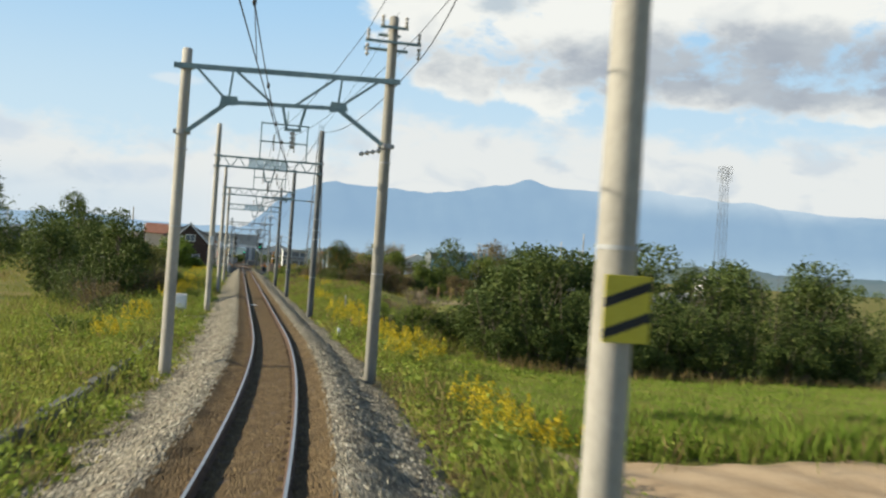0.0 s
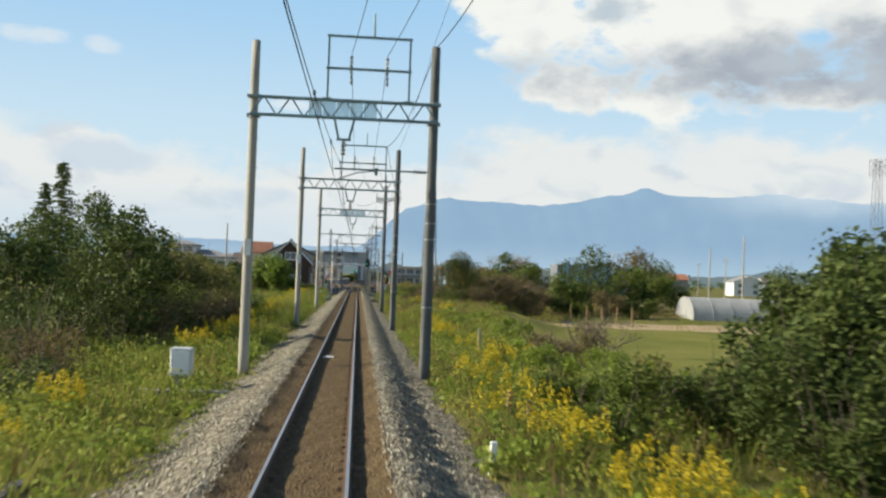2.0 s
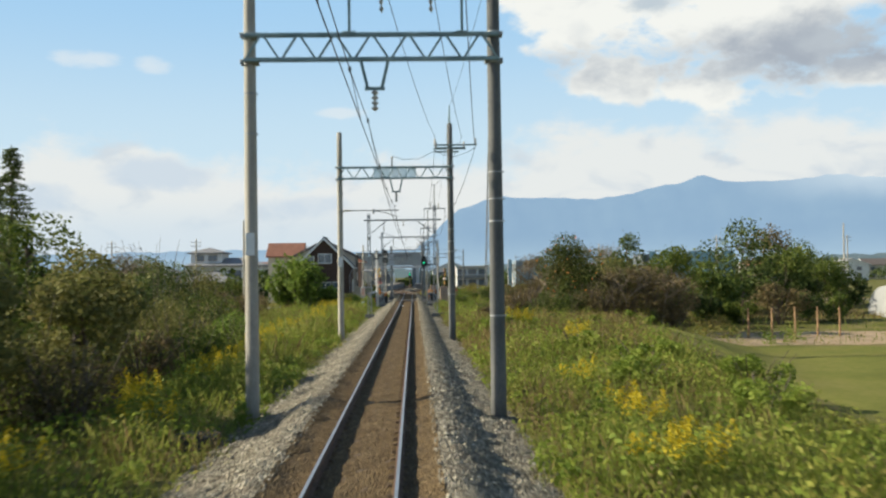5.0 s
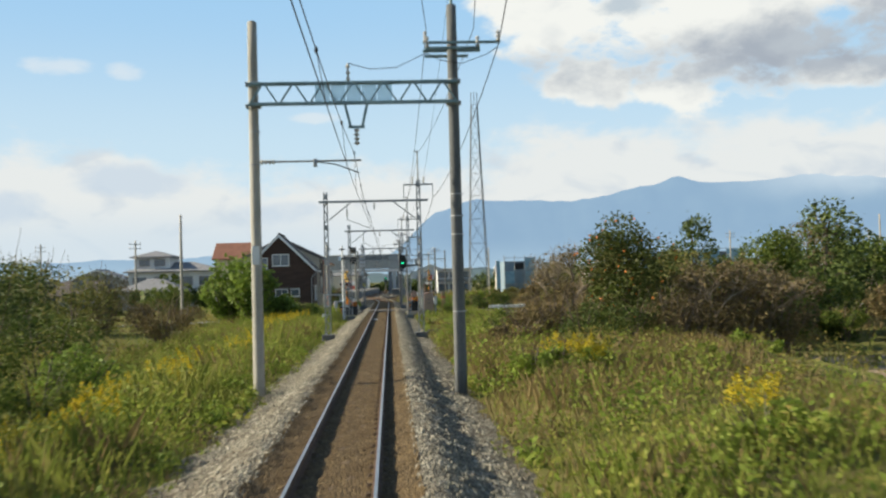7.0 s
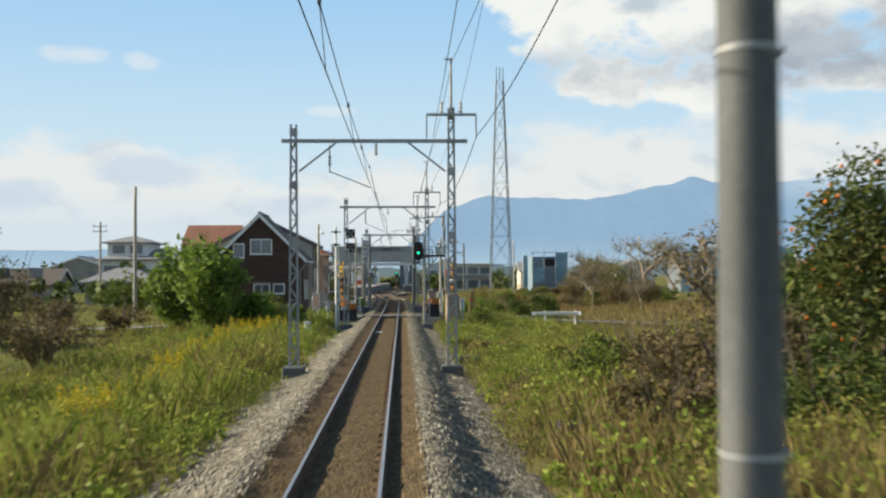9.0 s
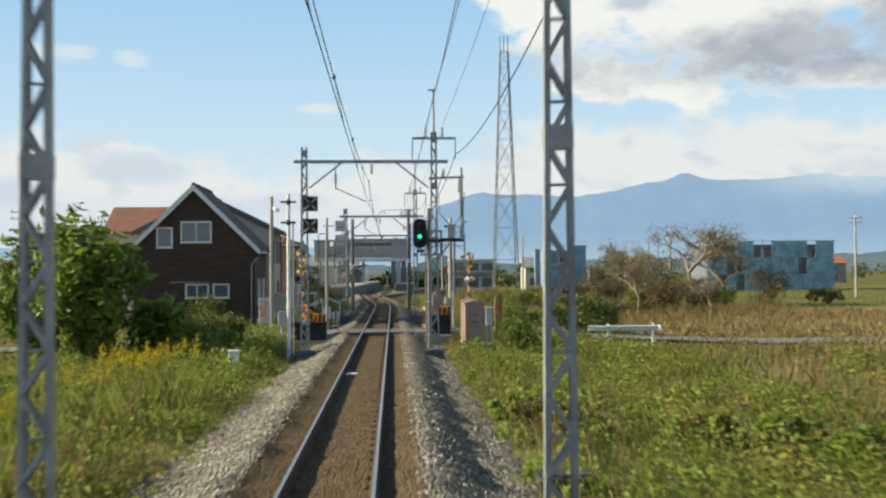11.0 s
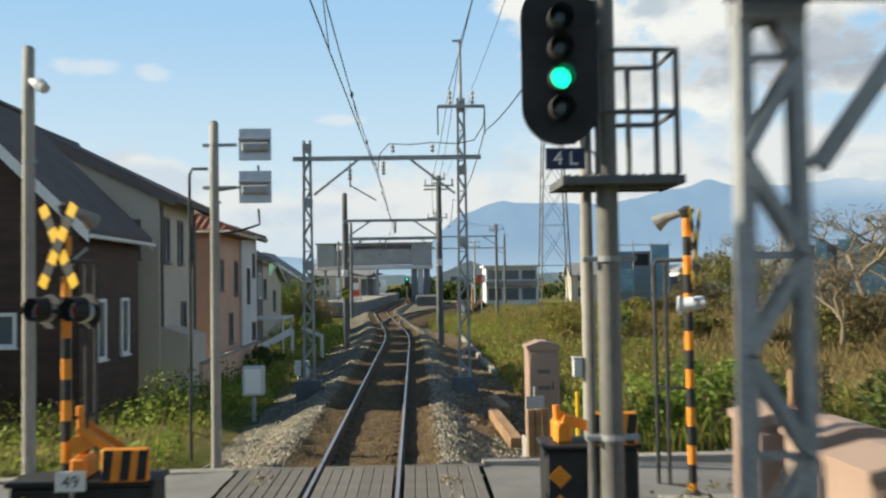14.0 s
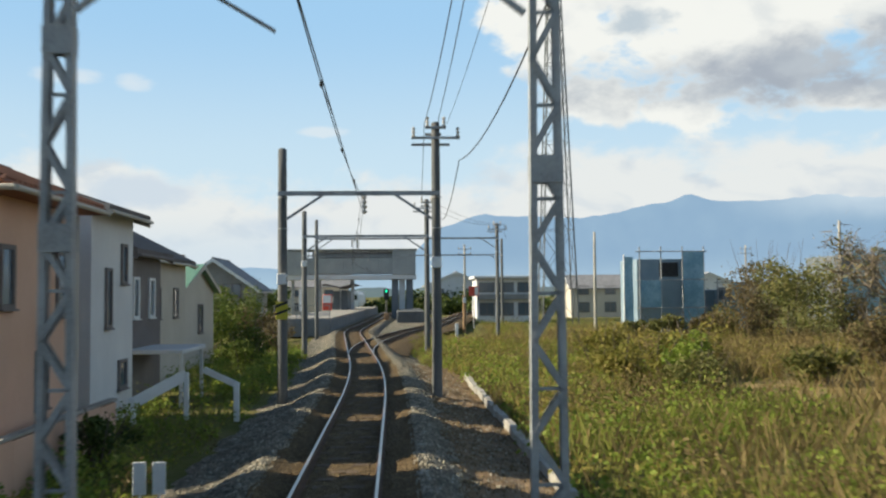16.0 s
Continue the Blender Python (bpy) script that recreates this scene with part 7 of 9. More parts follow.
for i, lit in enumerate((False, True, False, False)):
    zz = 4.255 + i * 0.212
    part("lens", Shape().tube([(hx, -0.345, zz), (hx, -0.36, zz), (hx, -0.368, zz)], [0.075, 0.07, 0.035], 20), M["green_lamp"] if lit else M["lens"], hd, "lit green lamp" if lit else "unlit signal lens")
    part("visor", Shape().tube([(hx, -0.34, zz), (hx, -0.48, zz - 0.01)], [0.092, 0.085], 20, caps=False), M["black"], hd)
part("bracket", Shape().bar((hx, -0.1, hz1 - 0.08), (0, 0, hz1 - 0.08), 0.05, 0.05).bar((hx, -0.1, hz0 + 0.2), (0, 0, hz0 + 0.2), 0.05, 0.06), M["iron"], ob)
deck_frame = Shape()
for yy in (-0.23, 0.10, 0.43):
    deck_frame.box((-0.36, yy - 0.02, 3.73), (0.52, yy + 0.02, 3.79), 0.005)
for xx in (-0.36, 0.50):
    deck_frame.box((xx, -0.25, 3.728), (xx + 0.02, 0.45, 3.792), 0.003)
cg = part("work_platform", deck_frame, M["dull_steel"], ob, "grey steel grating of the maintenance cage")
for k in range(14):
    xx = -0.315 + k * 0.06
    part("grating_bar", Shape().box((xx - 0.012, -0.24, 3.75), (xx + 0.012, 0.44, 3.80), 0.0), M["dull_steel"], cg)
for x, y in ((-0.17, -0.22), (-0.10, -0.22), (0.48, -0.2), (0.48, 0.4), (0.33, -0.2), (0.26, 0.4)):
    part("cage_post", Shape().tube([(x, y, 3.8), (x, y, 4.70)], 0.022, 6), M["dull_steel"], cg)
for z in (4.25, 4.70):
    part("cage_rail", Shape().tube([(-0.17, -0.22, z), (0.48, -0.2, z), (0.48, 0.4, z), (-0.05, 0.4, z)], 0.02, 6), M["dull_steel"], cg)
np_ = part("name_plate", Shape().box((hx - 0.11, -0.32, 3.83), (hx + 0.17, -0.30, 3.98), 0.004), M["navy"], ob, "navy plate lettered 4 L in white")
tx = bpy.data.curves.new("letters", "FONT")
tx.body, tx.size, tx.align_x, tx.extrude = "4 L", 0.14, "CENTER", 0.002
tx.materials.append(M["white"])
o = new("letters", tx)
o.parent = np_
o.matrix_local = Matrix.Translation((hx + 0.03, -0.325, 3.86)) @ Matrix.Rotation(math.pi / 2, 4, "X")

# transformer bracket on the lattice mast by the crossing
ob = thing("transformer_bracket", "grey transformer on a bracket platform fixed to a lattice mast", "transformer", Matrix.Translation((2.31, 157.55, -0.14)))
part("platform", Shape().angle((-0.23, 0, 3.85), (1.05, 0, 3.85), 0.09, 0.012, ((0, 1, 0), (0, 0, 1))).box((0.2, -0.12, 3.93), (0.92, 0.3, 3.98), 0.008), M["iron"], ob)
part("strut", Shape().bar((0.1, 0.02, 3.17), (0.58, 0.02, 3.83), 0.055, 0.07), M["steel"], ob)
part("riser", Shape().tube([(1.02, 0.1, 3.85), (1.05, 0.1, 4.1), (1.0, 0.1, 6.2)], 0.045, 10).tube([(0.94, 0.1, 3.85), (0.97, 0.1, 4.2), (0.92, 0.1, 6.2)], 0.03, 8), M["steel"], ob)
part("top_arm", Shape().bar((-0.2, 0.0, 6.15), (1.08, 0.0, 6.2), 0.07, 0.08), M["steel"], ob)
part("tank", Shape().tube([(0.62, 0.08, 3.99), (0.62, 0.08, 4.03), (0.62, 0.08, 4.40), (0.62, 0.08, 4.44)], [0.13, 0.145, 0.145, 0.12], 18).box((0.47, -0.07, 4.42), (0.77, 0.23, 4.46), 0.01), M["grey_box"], ob, "grey cylindrical transformer tank")
for k in range(5):
    part("cooling_fin", Shape().box((0.50 + k * 0.055, -0.09, 4.06), (0.512 + k * 0.055, -0.05, 4.38), 0.002), M["grey_box"], ob)
insulator(ob, (1.0, 0.0, 6.2), (1.0, 0.0, 6.55), 4, 0.06)
insulator(ob, (0.9, -0.1, 5.65), (0.9, -0.1, 6.05), 5, 0.09)
insulator(ob, (1.03, -0.05, 4.5), (1.01, -0.05, 4.75), 3, 0.06)
insulator(ob, (0.35, 0.0, 6.18), (0.35, 0.0, 6.5), 4, 0.06)
part("lead", Shape().tube([(0.35, 0.0, 6.5), (0.15, 0.1, 5.8), (0.2, 0.1, 4.9), (0.55, 0.05, 4.46)], 0.012, 6), M["cable"], ob)
part("lead", Shape().tube([(0.7, 0.05, 4.46), (0.9, 0.0, 4.35), (1.0, 0.0, 4.5), (1.2, 0.0, 4.6)], 0.018, 6), M["cable"], ob)
part("lead", Shape().tube([(1.1, -0.1, 5.65), (1.0, -0.1, 4.8), (0.72, 0.0, 4.46)], 0.012, 6), M["cable"], ob)


def indicator(x, y, z, mat_face, back, label, parent_pole=None):
    """A square repeater plate; back: the side seen shows its housing."""
    ob = thing("obstruction_indicator", label, "signal indicator", Matrix.Translation((x, y, z)), "indicators")
    part("plate", Shape().box((-0.26, -0.02, -0.26), (0.26, 0.02, 0.26), 0.01), mat_face, ob)
    if back:
        part("housing", Shape().box((-0.2, -0.12, -0.12), (0.22, -0.02, 0.02), 0.02).box((-0.26, -0.09, 0.05), (0.26, -0.02, 0.1), 0.01), M["steel"], ob)
    else:
        for a in (45, 135):
            m = Matrix.Translation((0, -0.03, 0)) @ Matrix.Rotation(radians(a), 4, "Y")
            part("cross_bar", Shape().box((-0.29, -0.008, -0.03), (0.29, 0.008, 0.03), 0.004, at=m), M["porcelain"], ob)
        part("lamp", Shape().tube([(0, -0.02, 0), (0, -0.10, 0), (0, -0.12, 0)], [0.09, 0.08, 0.04], 14), M["iron"], ob)
        for e in (-1, 1):
            part("hood", Shape().tube([(e * 0.19, -0.02, 0.15), (e * 0.19, -0.12, 0.14)], [0.06, 0.055], 12, caps=False), M["black"], ob)
    part("bracket", Shape().bar((-0.3, 0.03, 0.0), (-0.85, 0.06, 0.0), 0.05, 0.05) if back else Shape().bar((-0.25, 0.0, 0.0), (-0.33, 1.35, 0.0), 0.05, 0.05), M["steel"], ob)
    return ob


indicator(-2.08, 156.55, 5.03, M["black"], False, "black square indicator plate with a dark cross on a mast")
indicator(-2.08, 156.55, 4.25, M["black"], False, "black square indicator plate with crossed bars on a mast")
indicator(-1.73, 169.55, 4.88, M["mirror_plate"], True, "back of a square grey indicator plate on a post")
indicator(-1.73, 169.55, 4.19, M["mirror_plate"], True, "back of a square grey indicator plate with its housing")
ob = thing("indicator_post", "grey concrete post with brackets for indicator plates", "post", Matrix.Translation((-2.4, 169.6, -0.4)))
concrete_pole(ob, (0, 0, 0), 5.65, 0.085, 0.07, M["concrete"], (4.35, 5.28))
part("conduit", Shape().tube([(-0.1, 0, 4.9), (-0.35, 0, 4.9), (-0.4, 0, 4.8), (-0.4, 0, 0.2)], 0.025, 8), M["iron"], ob)
for z in (4.24, 4.95):
    part("cable_loop", Shape().tube([(0.7, 0.05, z), (0.72, 0.05, z - 0.25), (0.4, 0.05, z - 0.35), (0.05, 0.05, z - 0.4)], 0.02, 8), M["cable"], ob)
ob = thing("white_post", "white-painted steel post with two cross-arms", "post", Matrix.Translation((-3.0, 158.05, -0.5)))
part("post", Shape().tube([(0, 0, -0.2), (0, 0, 6.0)], [0.075, 0.065], 14), M["white"], ob)
part("rod", Shape().tube([(0.16, 0.05, 0), (0.16, 0.05, 5.0)], 0.03, 8), M["white"], ob)
for z in (4.95, 5.7):
    part("cross_arm", Shape().bar((-0.28, -0.09, z), (0.28, -0.09, z), 0.06, 0.07), M["iron"], ob)
    part("knob", Shape().tube([(0, -0.1, z - 0.1), (0, -0.1, z), (0, -0.1, z + 0.1)], [0.05, 0.12, 0.05], 10), M["iron"], ob)
ob = thing("speaker_post", "grey concrete post with a camera on top", "post", Matrix.Translation((-4.9, 168.4, -0.3)))
concrete_pole(ob, (0, 0, 0), 6.5, 0.10, 0.085, M["concrete"], (4.8,))
part("camera_housing", Shape().tube([(0.08, -0.1, 5.98), (0.25, -0.22, 5.9), (0.35, -0.28, 5.83)], [0.05, 0.10, 0.08], 10), M["grey_box"], ob)
ob = thing("lamp_post", "grey concrete post with a small floodlight on top", "lamp post", Matrix.Translation((3.56, 169.15, -0.25)))
concrete_pole(ob, (0, 0, 0), 5.45, 0.115, 0.085, M["concrete"], (4.55, 3.2, 1.6))
part("floodlight", Shape().tube([(-0.09, -0.05, 5.15), (-0.15, -0.09, 5.13), (-0.23, -0.14, 5.07)], [0.04, 0.085, 0.09], 14), M["grey_box"], ob)
part("floodlight_glass", Shape().tube([(-0.23, -0.14, 5.07), (-0.24, -0.147, 5.063)], [0.08, 0.075], 14), M["lens"], ob)
part("box", Shape().box((-0.27, -0.12, 1.33), (-0.13, 0.03, 1.62), 0.015).box((-0.285, -0.14, 1.62), (-0.115, 0.045, 1.645), 0.008), M["grey_box"], ob)
part("clamp", Shape().tube([(0.08, -0.1, 4.45), (0.14, -0.12, 4.5), (0.14, -0.12, 4.85), (0.06, -0.08, 4.9)], 0.02, 8), M["steel"], ob)
ob = thing("marker_stake", "white marker stake with red bands", "marker", Matrix.Translation((3.62, 168.35, -0.25)) @ Matrix.Rotation(0.0, 4, "Z"))
part("stake", Shape().box((-0.033, -0.03, 0), (0.033, 0.03, 2.05), 0.008), M["white"], ob)
for z in (1.28, 1.98):
    part("red_band", Shape().box((-0.035, -0.032, z), (0.035, 0.032, z + 0.06), 0.004), M["red"], ob)
ob = thing("marker_stake", "brown double stake with a red band beside the lane", "marker", Matrix.Translation((5.46, 165.4, -0.35)))
for x in (-0.1, 0.1):
    part("stake", Shape().box((x - 0.07, -0.05, 0), (x + 0.07, 0.05, 1.85), 0.02), M["timber"], ob)
part("red_band", Shape().box((-0.18, -0.06, 1.3), (0.18, 0.06, 1.42), 0.01), M["red"], ob)
solo("yellow_stake", Shape().tube([(0, 0, 0), (0, 0, 1.25)], 0.03, 8), M["yellow"], "thin yellow cable marker stake", "marker", Matrix.Translation((3.2, 168.2, -0.3)))
ob = thing("pale_plate", "small pale plate on a stake by the cabinet", "sign", Matrix.Translation((2.78, 169.9, -0.25)))
part("stake", Shape().tube([(0, 0.02, 0), (0, 0.02, 1.1)], 0.025, 8), M["steel"], ob)
part("plate", Shape().box((-0.15, -0.015, 0.72), (0.15, 0.0, 0.95), 0.004), M["mirror_plate"], ob)

ob = thing("poster_board", "faded red and white notice board on a post", "notice board", Matrix.Translation((-4.75, 164.7, -0.4)))
part("leg", Shape().tube([(0, 0, -0.2), (0, 0, 0.9)], 0.035, 8), M["steel"], ob)
part("board", Shape().box((-0.24, -0.03, 0.85), (0.24, 0.03, 1.95), 0.008), M["white"], ob)
part("print", Shape().box((-0.19, -0.036, 0.95), (0.19, -0.031, 1.85), 0.0), M["poster"], ob, "faded orange-red print")
solo("junction_box", Shape().box((-0.13, -0.1, 0.3), (0.13, 0.1, 0.85), 0.02).tube([(0, 0, -0.2), (0, 0, 0.3)], 0.04, 8).box((-0.16, -0.13, 0.85), (0.16, 0.13, 0.89), 0.01), M["grey_box"], "pale junction box on a short leg by the crossing", "junction box", Matrix.Translation((-3.9, 163.6, 0.1)))

for x, y, z, w, h in ((-2.88, 176.2, 0.10, 0.24, 0.33),):
    ob = thing("equipment_box", "grey-blue equipment box on a leg beside the track", "equipment box", Matrix.Translation((x, y, z)))
    part("box", Shape().box((-w, -0.15, 0.0), (w, 0.15, 2 * h), 0.02), M["grey_box"], ob)
    part("door", Shape().box((-w + 0.06, -0.165, 0.06), (w - 0.06, -0.15, 2 * h - 0.06), 0.005), M["plastic_white"], ob)
    part("leg", Shape().tube([(0, 0, -0.6), (0, 0, 0.0)], 0.05, 8), M["steel"], ob)
ob = thing("equipment_box", "grey equipment box with a pale front beside the track", "equipment box", Matrix.Translation((-3.95, 50.3, -0.20)))
part("box", Shape().box((-0.28, -0.22, 0.0), (0.28, 0.22, 0.75), 0.03), M["grey_box"], ob)
part("door", Shape().box((-0.22, -0.235, 0.08), (0.22, -0.22, 0.67), 0.006), M["plastic_white"], ob)
part("leg", Shape().box((-0.2, -0.1, -0.6), (0.2, 0.1, 0.0), 0.02), M["slab"], ob)

# guard rail by the lane
ob = thing("guard_rail", "white steel guard rail along the lane", "guard rail", Matrix.Translation((9.4, 165.0, -0.47)))
for x in (0.9, 2.9):
    part("post", Shape().tube([(x, 0, -0.7), (x, 0, 0.74)], 0.06, 10), M["white"], ob)
part("rail", Shape().tube([(0, -0.06, 0.48), (3.2, -0.06, 0.48)], 0.05, 8).tube([(0, -0.06, 0.62), (3.2, -0.06, 0.62)], 0.05, 8).box((0, -0.06, 0.47), (3.2, -0.03, 0.63), 0.0), M["white"], ob)
part("end_cap", Shape().tube([(3.2, -0.06, 0.42), (3.2, -0.06, 0.68)], 0.09, 10), M["white"], ob)

# white barriers and boards on the left, kerb and timbers on the right
ob = thing("white_fence", "short white slanting fence rail on posts", "fence", Matrix.Translation((-3.3, 197, -0.65)))
part("post", Shape().box((-0.07, -0.07, -0.2), (0.07, 0.07, 1.0), 0.01), M["white"], ob)
part("rail", Shape().bar((0.05, 0, 0.95), (-0.9, 0.3, 1.35), 0.05, 0.16), M["white"], ob)
part("rail", Shape().bar((-1.3, 0.1, 1.25), (-2.6, -0.4, 0.55), 0.05, 0.28), M["white"], ob)
part("post", Shape().box((-1.37, 0.05, -0.2), (-1.25, 0.17, 1.3), 0.01), M["white"], ob)
part("post", Shape().box((-2.6, -0.45, -0.2), (-2.48, -0.33, 0.7), 0.01), M["white"], ob)
for x in (-3.15, -2.85):
    solo("distance_board", Shape().box((-0.10, -0.02, 0), (0.10, 0.02, 0.5), 0.006).tube([(0, 0.03, -0.3), (0, 0.03, 0.45)], 0.02, 6), M["white"], "small white track-side board", "track sign", Matrix.Translation((x, 186.8, -0.45)), "track-side boards")
kb = thing("concrete_trough", "pale concrete cable trough along the ballast", "cable trough", Matrix.Translation((0, 0, 0)))
km = Shape().box((-0.09, -0.48, -0.14), (0.09, 0.48, 0.06), 0.015).mesh("trough_cover", M["concrete"])
for i in range(22):
    o = part("trough_cover", km, None, kb)
    o.matrix_world = Matrix.Translation((3.42 + 0.02 * math.sin(i), 186.2 + i, -0.36 + 0.012 * math.sin(3 * i))) @ Matrix.Rotation(0.02 * math.sin(5 * i), 4, "Z")
for i, (x, y, l, a) in enumerate(((2.55, 173.3, 4.2, 0.02), (2.75, 176.6, 2.2, 0.06), (3.1, 169.6, 0.9, 1.4))):
    solo("old_timber", Shape().box((-0.12, -l / 2, -0.1), (0.12, l / 2, 0.1), 0.02), M["timber"], "old brown timber lying beside the ballast", "timber", Matrix.Translation((x, y, -0.28)) @ Matrix.Rotation(a, 4, "Z"), "old timbers")
for x, y in ((2.62, 169.15), (2.74, 169.2), (2.86, 169.3)):
    solo("wooden_stake", Shape().box((-0.06, -0.05, -0.3), (0.05, 0.05, 0.68), 0.012), M["timber"], "short brown wooden stake", "stake", Matrix.Translation((x, y, -0.1)), "wooden stakes")

# dark cable duct along the foot of the left shoulder on the curve
dk = thing("cable_duct", "dark weathered cable duct laid along the foot of the ballast", "cable duct", Matrix.Translation((0, 0, 0)))
dm = Shape().box((-0.11, -0.95, -0.16), (0.11, 0.95, 0.10), 0.012).mesh("duct_cover", M["concrete_dark"])
for i in range(16):
    y = 8 + 1.95 * i
    o = part("duct_cover", dm, None, dk)
    q = on_track(y, -4.0, -0.5)
    o.matrix_world = Matrix.Translation((q[0], q[1], float(land(q[0], q[1])) + 0.16)) @ Matrix.Rotation(-math.atan(float(slope_x(y))), 4, "Z")

# cross drains and slabs on the left shoulder
for y in (49.5, 60.0, 66.0):
    solo("drain_slab", Shape().box((-1.3, -0.16, -0.08), (1.0, 0.16, 0.06), 0.02), M["slab"], "pale concrete drain slab beside the ballast", "drain slab", Matrix.Translation((float(xc(y)) - 3.6, y, -0.52)), "drain slabs")
for x, y in ((4.35, 120.5), (-3.4, 77), (3.3, 136.5)):
    solo("cable_pit", Shape().box((-0.42, -0.3, -0.2), (0.42, 0.3, 0.14), 0.03).box((-0.36, -0.24, 0.14), (0.36, 0.24, 0.17), 0.01), M["iron"], "dark iron-lidded cable pit", "cable pit", Matrix.Translation((x, y, -0.5)), "cable pits")
for x, y in ((-4.2, 153.2),):
    solo("white_box", Shape().box((-0.15, -0.12, 0), (0.15, 0.12, 0.5), 0.02).box((-0.18, -0.15, 0.5), (0.18, 0.15, 0.55), 0.012).tube([(0, 0, -0.4), (0, 0, 0)], 0.05, 8), M["plastic_white"], "small white cable box in the weeds", "cable box", Matrix.Translation((x, y, -0.35)), "cable boxes")

for x, y, h, mt, lab in ((4.15, 46.2, 0.75, "timber", "short dark wooden stake leaning in the weeds"), (4.55, 45.6, 0.7, "timber", "short dark wooden stake in the weeds"), (2.95, 40.2, 0.5, "white", "short white marker stake at the foot of the ballast"), (6.2, 67.7, 1.35, "concrete", "pale concrete boundary post in the weeds")):
    q = Shape().box((-0.055, -0.05, -0.4), (0.055, 0.05, h), 0.012)
    solo("boundary_stake", q, M[mt], lab, "stake", Matrix.Translation((x, y, float(land(x, y)) + 0.05)) @ Matrix.Rotation(0.06 * math.sin(5 * x), 4, "Y"), "boundary stakes")

# ---- trees and bushes ----


def crown_leaves(rng, n, c, r, hz, blobs, size, shell=0.75, squash=1.0):
    """Leaf centres round a cloud of uneven blobs."""
    k = blobs
    u = unit(rng.normal(size=(k, 3)))
    bc = np.array(c) + u * (rng.uniform(0.25, 0.85, (k, 1)) ** 0.6) * np.array([r, r, hz])
    br = rng.uniform(0.28, 0.55, k) * min(r, hz * 1.2)
    w = br ** 2
    which = rng.choice(k, n, p=w / w.sum())
    d = unit(rng.normal(size=(n, 3)))
    rad = br[which] * (shell + (1 - shell) * rng.random(n) ** 0.5) * rng.normal(1.0, 0.13, n)
    p = bc[which] + d * rad[:, None] * np.array([1, 1, 0.85 * squash])
    # twigs that stick out
    m = n // 14
    tw = rng.choice(n, m)
    p[tw] += d[tw] * rng.uniform(0.1, 0.5, (m, 1)) * br[which[tw]][:, None]
    return p, bc


def tree(x, y, h, r, mat, label, name="tree", leaves=4500, leaf=0.2, trunk=0.12, blobs=14, seed=1, low=0.16, fruit=0, group="trees", category="tree", aspect=0.55):
    rng = np.random.default_rng(seed)
    zb = float(land(x, y))
    ob = thing(name, label, category, Matrix.Translation((x, y, zb)), group)
    top = h * 0.62
    wob = rng.normal(0, 0.12, (4, 2)) * h / 6
    pts = [(0, 0, -0.3)] + [(wob[i, 0] * (i + 1) / 4, wob[i, 1] * (i + 1) / 4, top * (i + 1) / 4) for i in range(4)]
    s = Shape().tube(pts, [trunk * 1.25, trunk, trunk * 0.8, trunk * 0.6, trunk * 0.35], 8)
    hz = h * (1 - low) / 2
    c = (0, 0, h * low + hz)
    p, bc = crown_leaves(rng, leaves, c, r * 0.72, hz * 0.75, blobs, leaf)
    for b in bc[:9]:
        q = Vector(pts[2 + int(rng.integers(0, 3))])
        mid = q.lerp(Vector(b), 0.5) + Vector((0, 0, 0.15 * h / 6))
        s.tube([q, mid, Vector(b)], [trunk * 0.45, trunk * 0.28, trunk * 0.1], 6)
    part("trunk", s, M["bark"], ob)
    p[:, 2] = np.where(p[:, 2] < 0.15, 0.15 + 0.5 * h * low + np.abs(p[:, 2]) * 0.6, p[:, 2])
    me = raw_mesh("crown", leaf_quads(p, rng.uniform(0.6, 1.3, len(p)) * leaf, aspect, 0.15, rng), 4, len(p), mat)
    part("crown", me, None, ob)
    if fruit:
        fm = Shape().tube([(0, 0, -0.045), (0, 0, -0.03), (0, 0, 0.02), (0, 0, 0.045)], [0.013, 0.038, 0.038, 0.013], 8).mesh("fruit", M["fruit"], True)
        for i in rng.choice(len(p), fruit, replace=False):
            o = part("fruit", fm, None, ob)
            o.location = Vector(p[i]) * 1.03
    return ob


def bush(x, y, h, r, mat, label, seed, leaves=2600, leaf=0.13, blobs=10, sx=1.0):
    rng = np.random.default_rng(seed)
    zb = float(land(x, y))
    ob = thing("bush", label, "bush", Matrix.Translation((x, y, zb)), "bushes")
    s = Shape()
    for i in range(26 if mat == M["leaf_brown"] else 8):
        a = rng.uniform(0, 2 * math.pi)
        q = r * rng.uniform(0.2, 0.95)
        s.tube([(0.1 * math.cos(a), 0.1 * math.sin(a), -0.2), (q * 0.5 * math.cos(a), q * 0.5 * math.sin(a), h * 0.4), (q * math.cos(a), q * math.sin(a), h * rng.uniform(0.7, 1.12))], [0.03, 0.02, 0.008], 5)
    part("stem", s, M["bark"], ob)
    p, _ = crown_leaves(rng, leaves, (0, 0, h * 0.48), r * 0.75, h * 0.40, blobs, leaf)
    p[:, 0] *= sx
    p[:, 2] = np.abs(p[:, 2]) + 0.02
    part("foliage", raw_mesh("foliage", leaf_quads(p, rng.uniform(0.6, 1.3, len(p)) * leaf, 0.5, 0.1, rng), 4, len(p), mat), None, ob)
    return ob


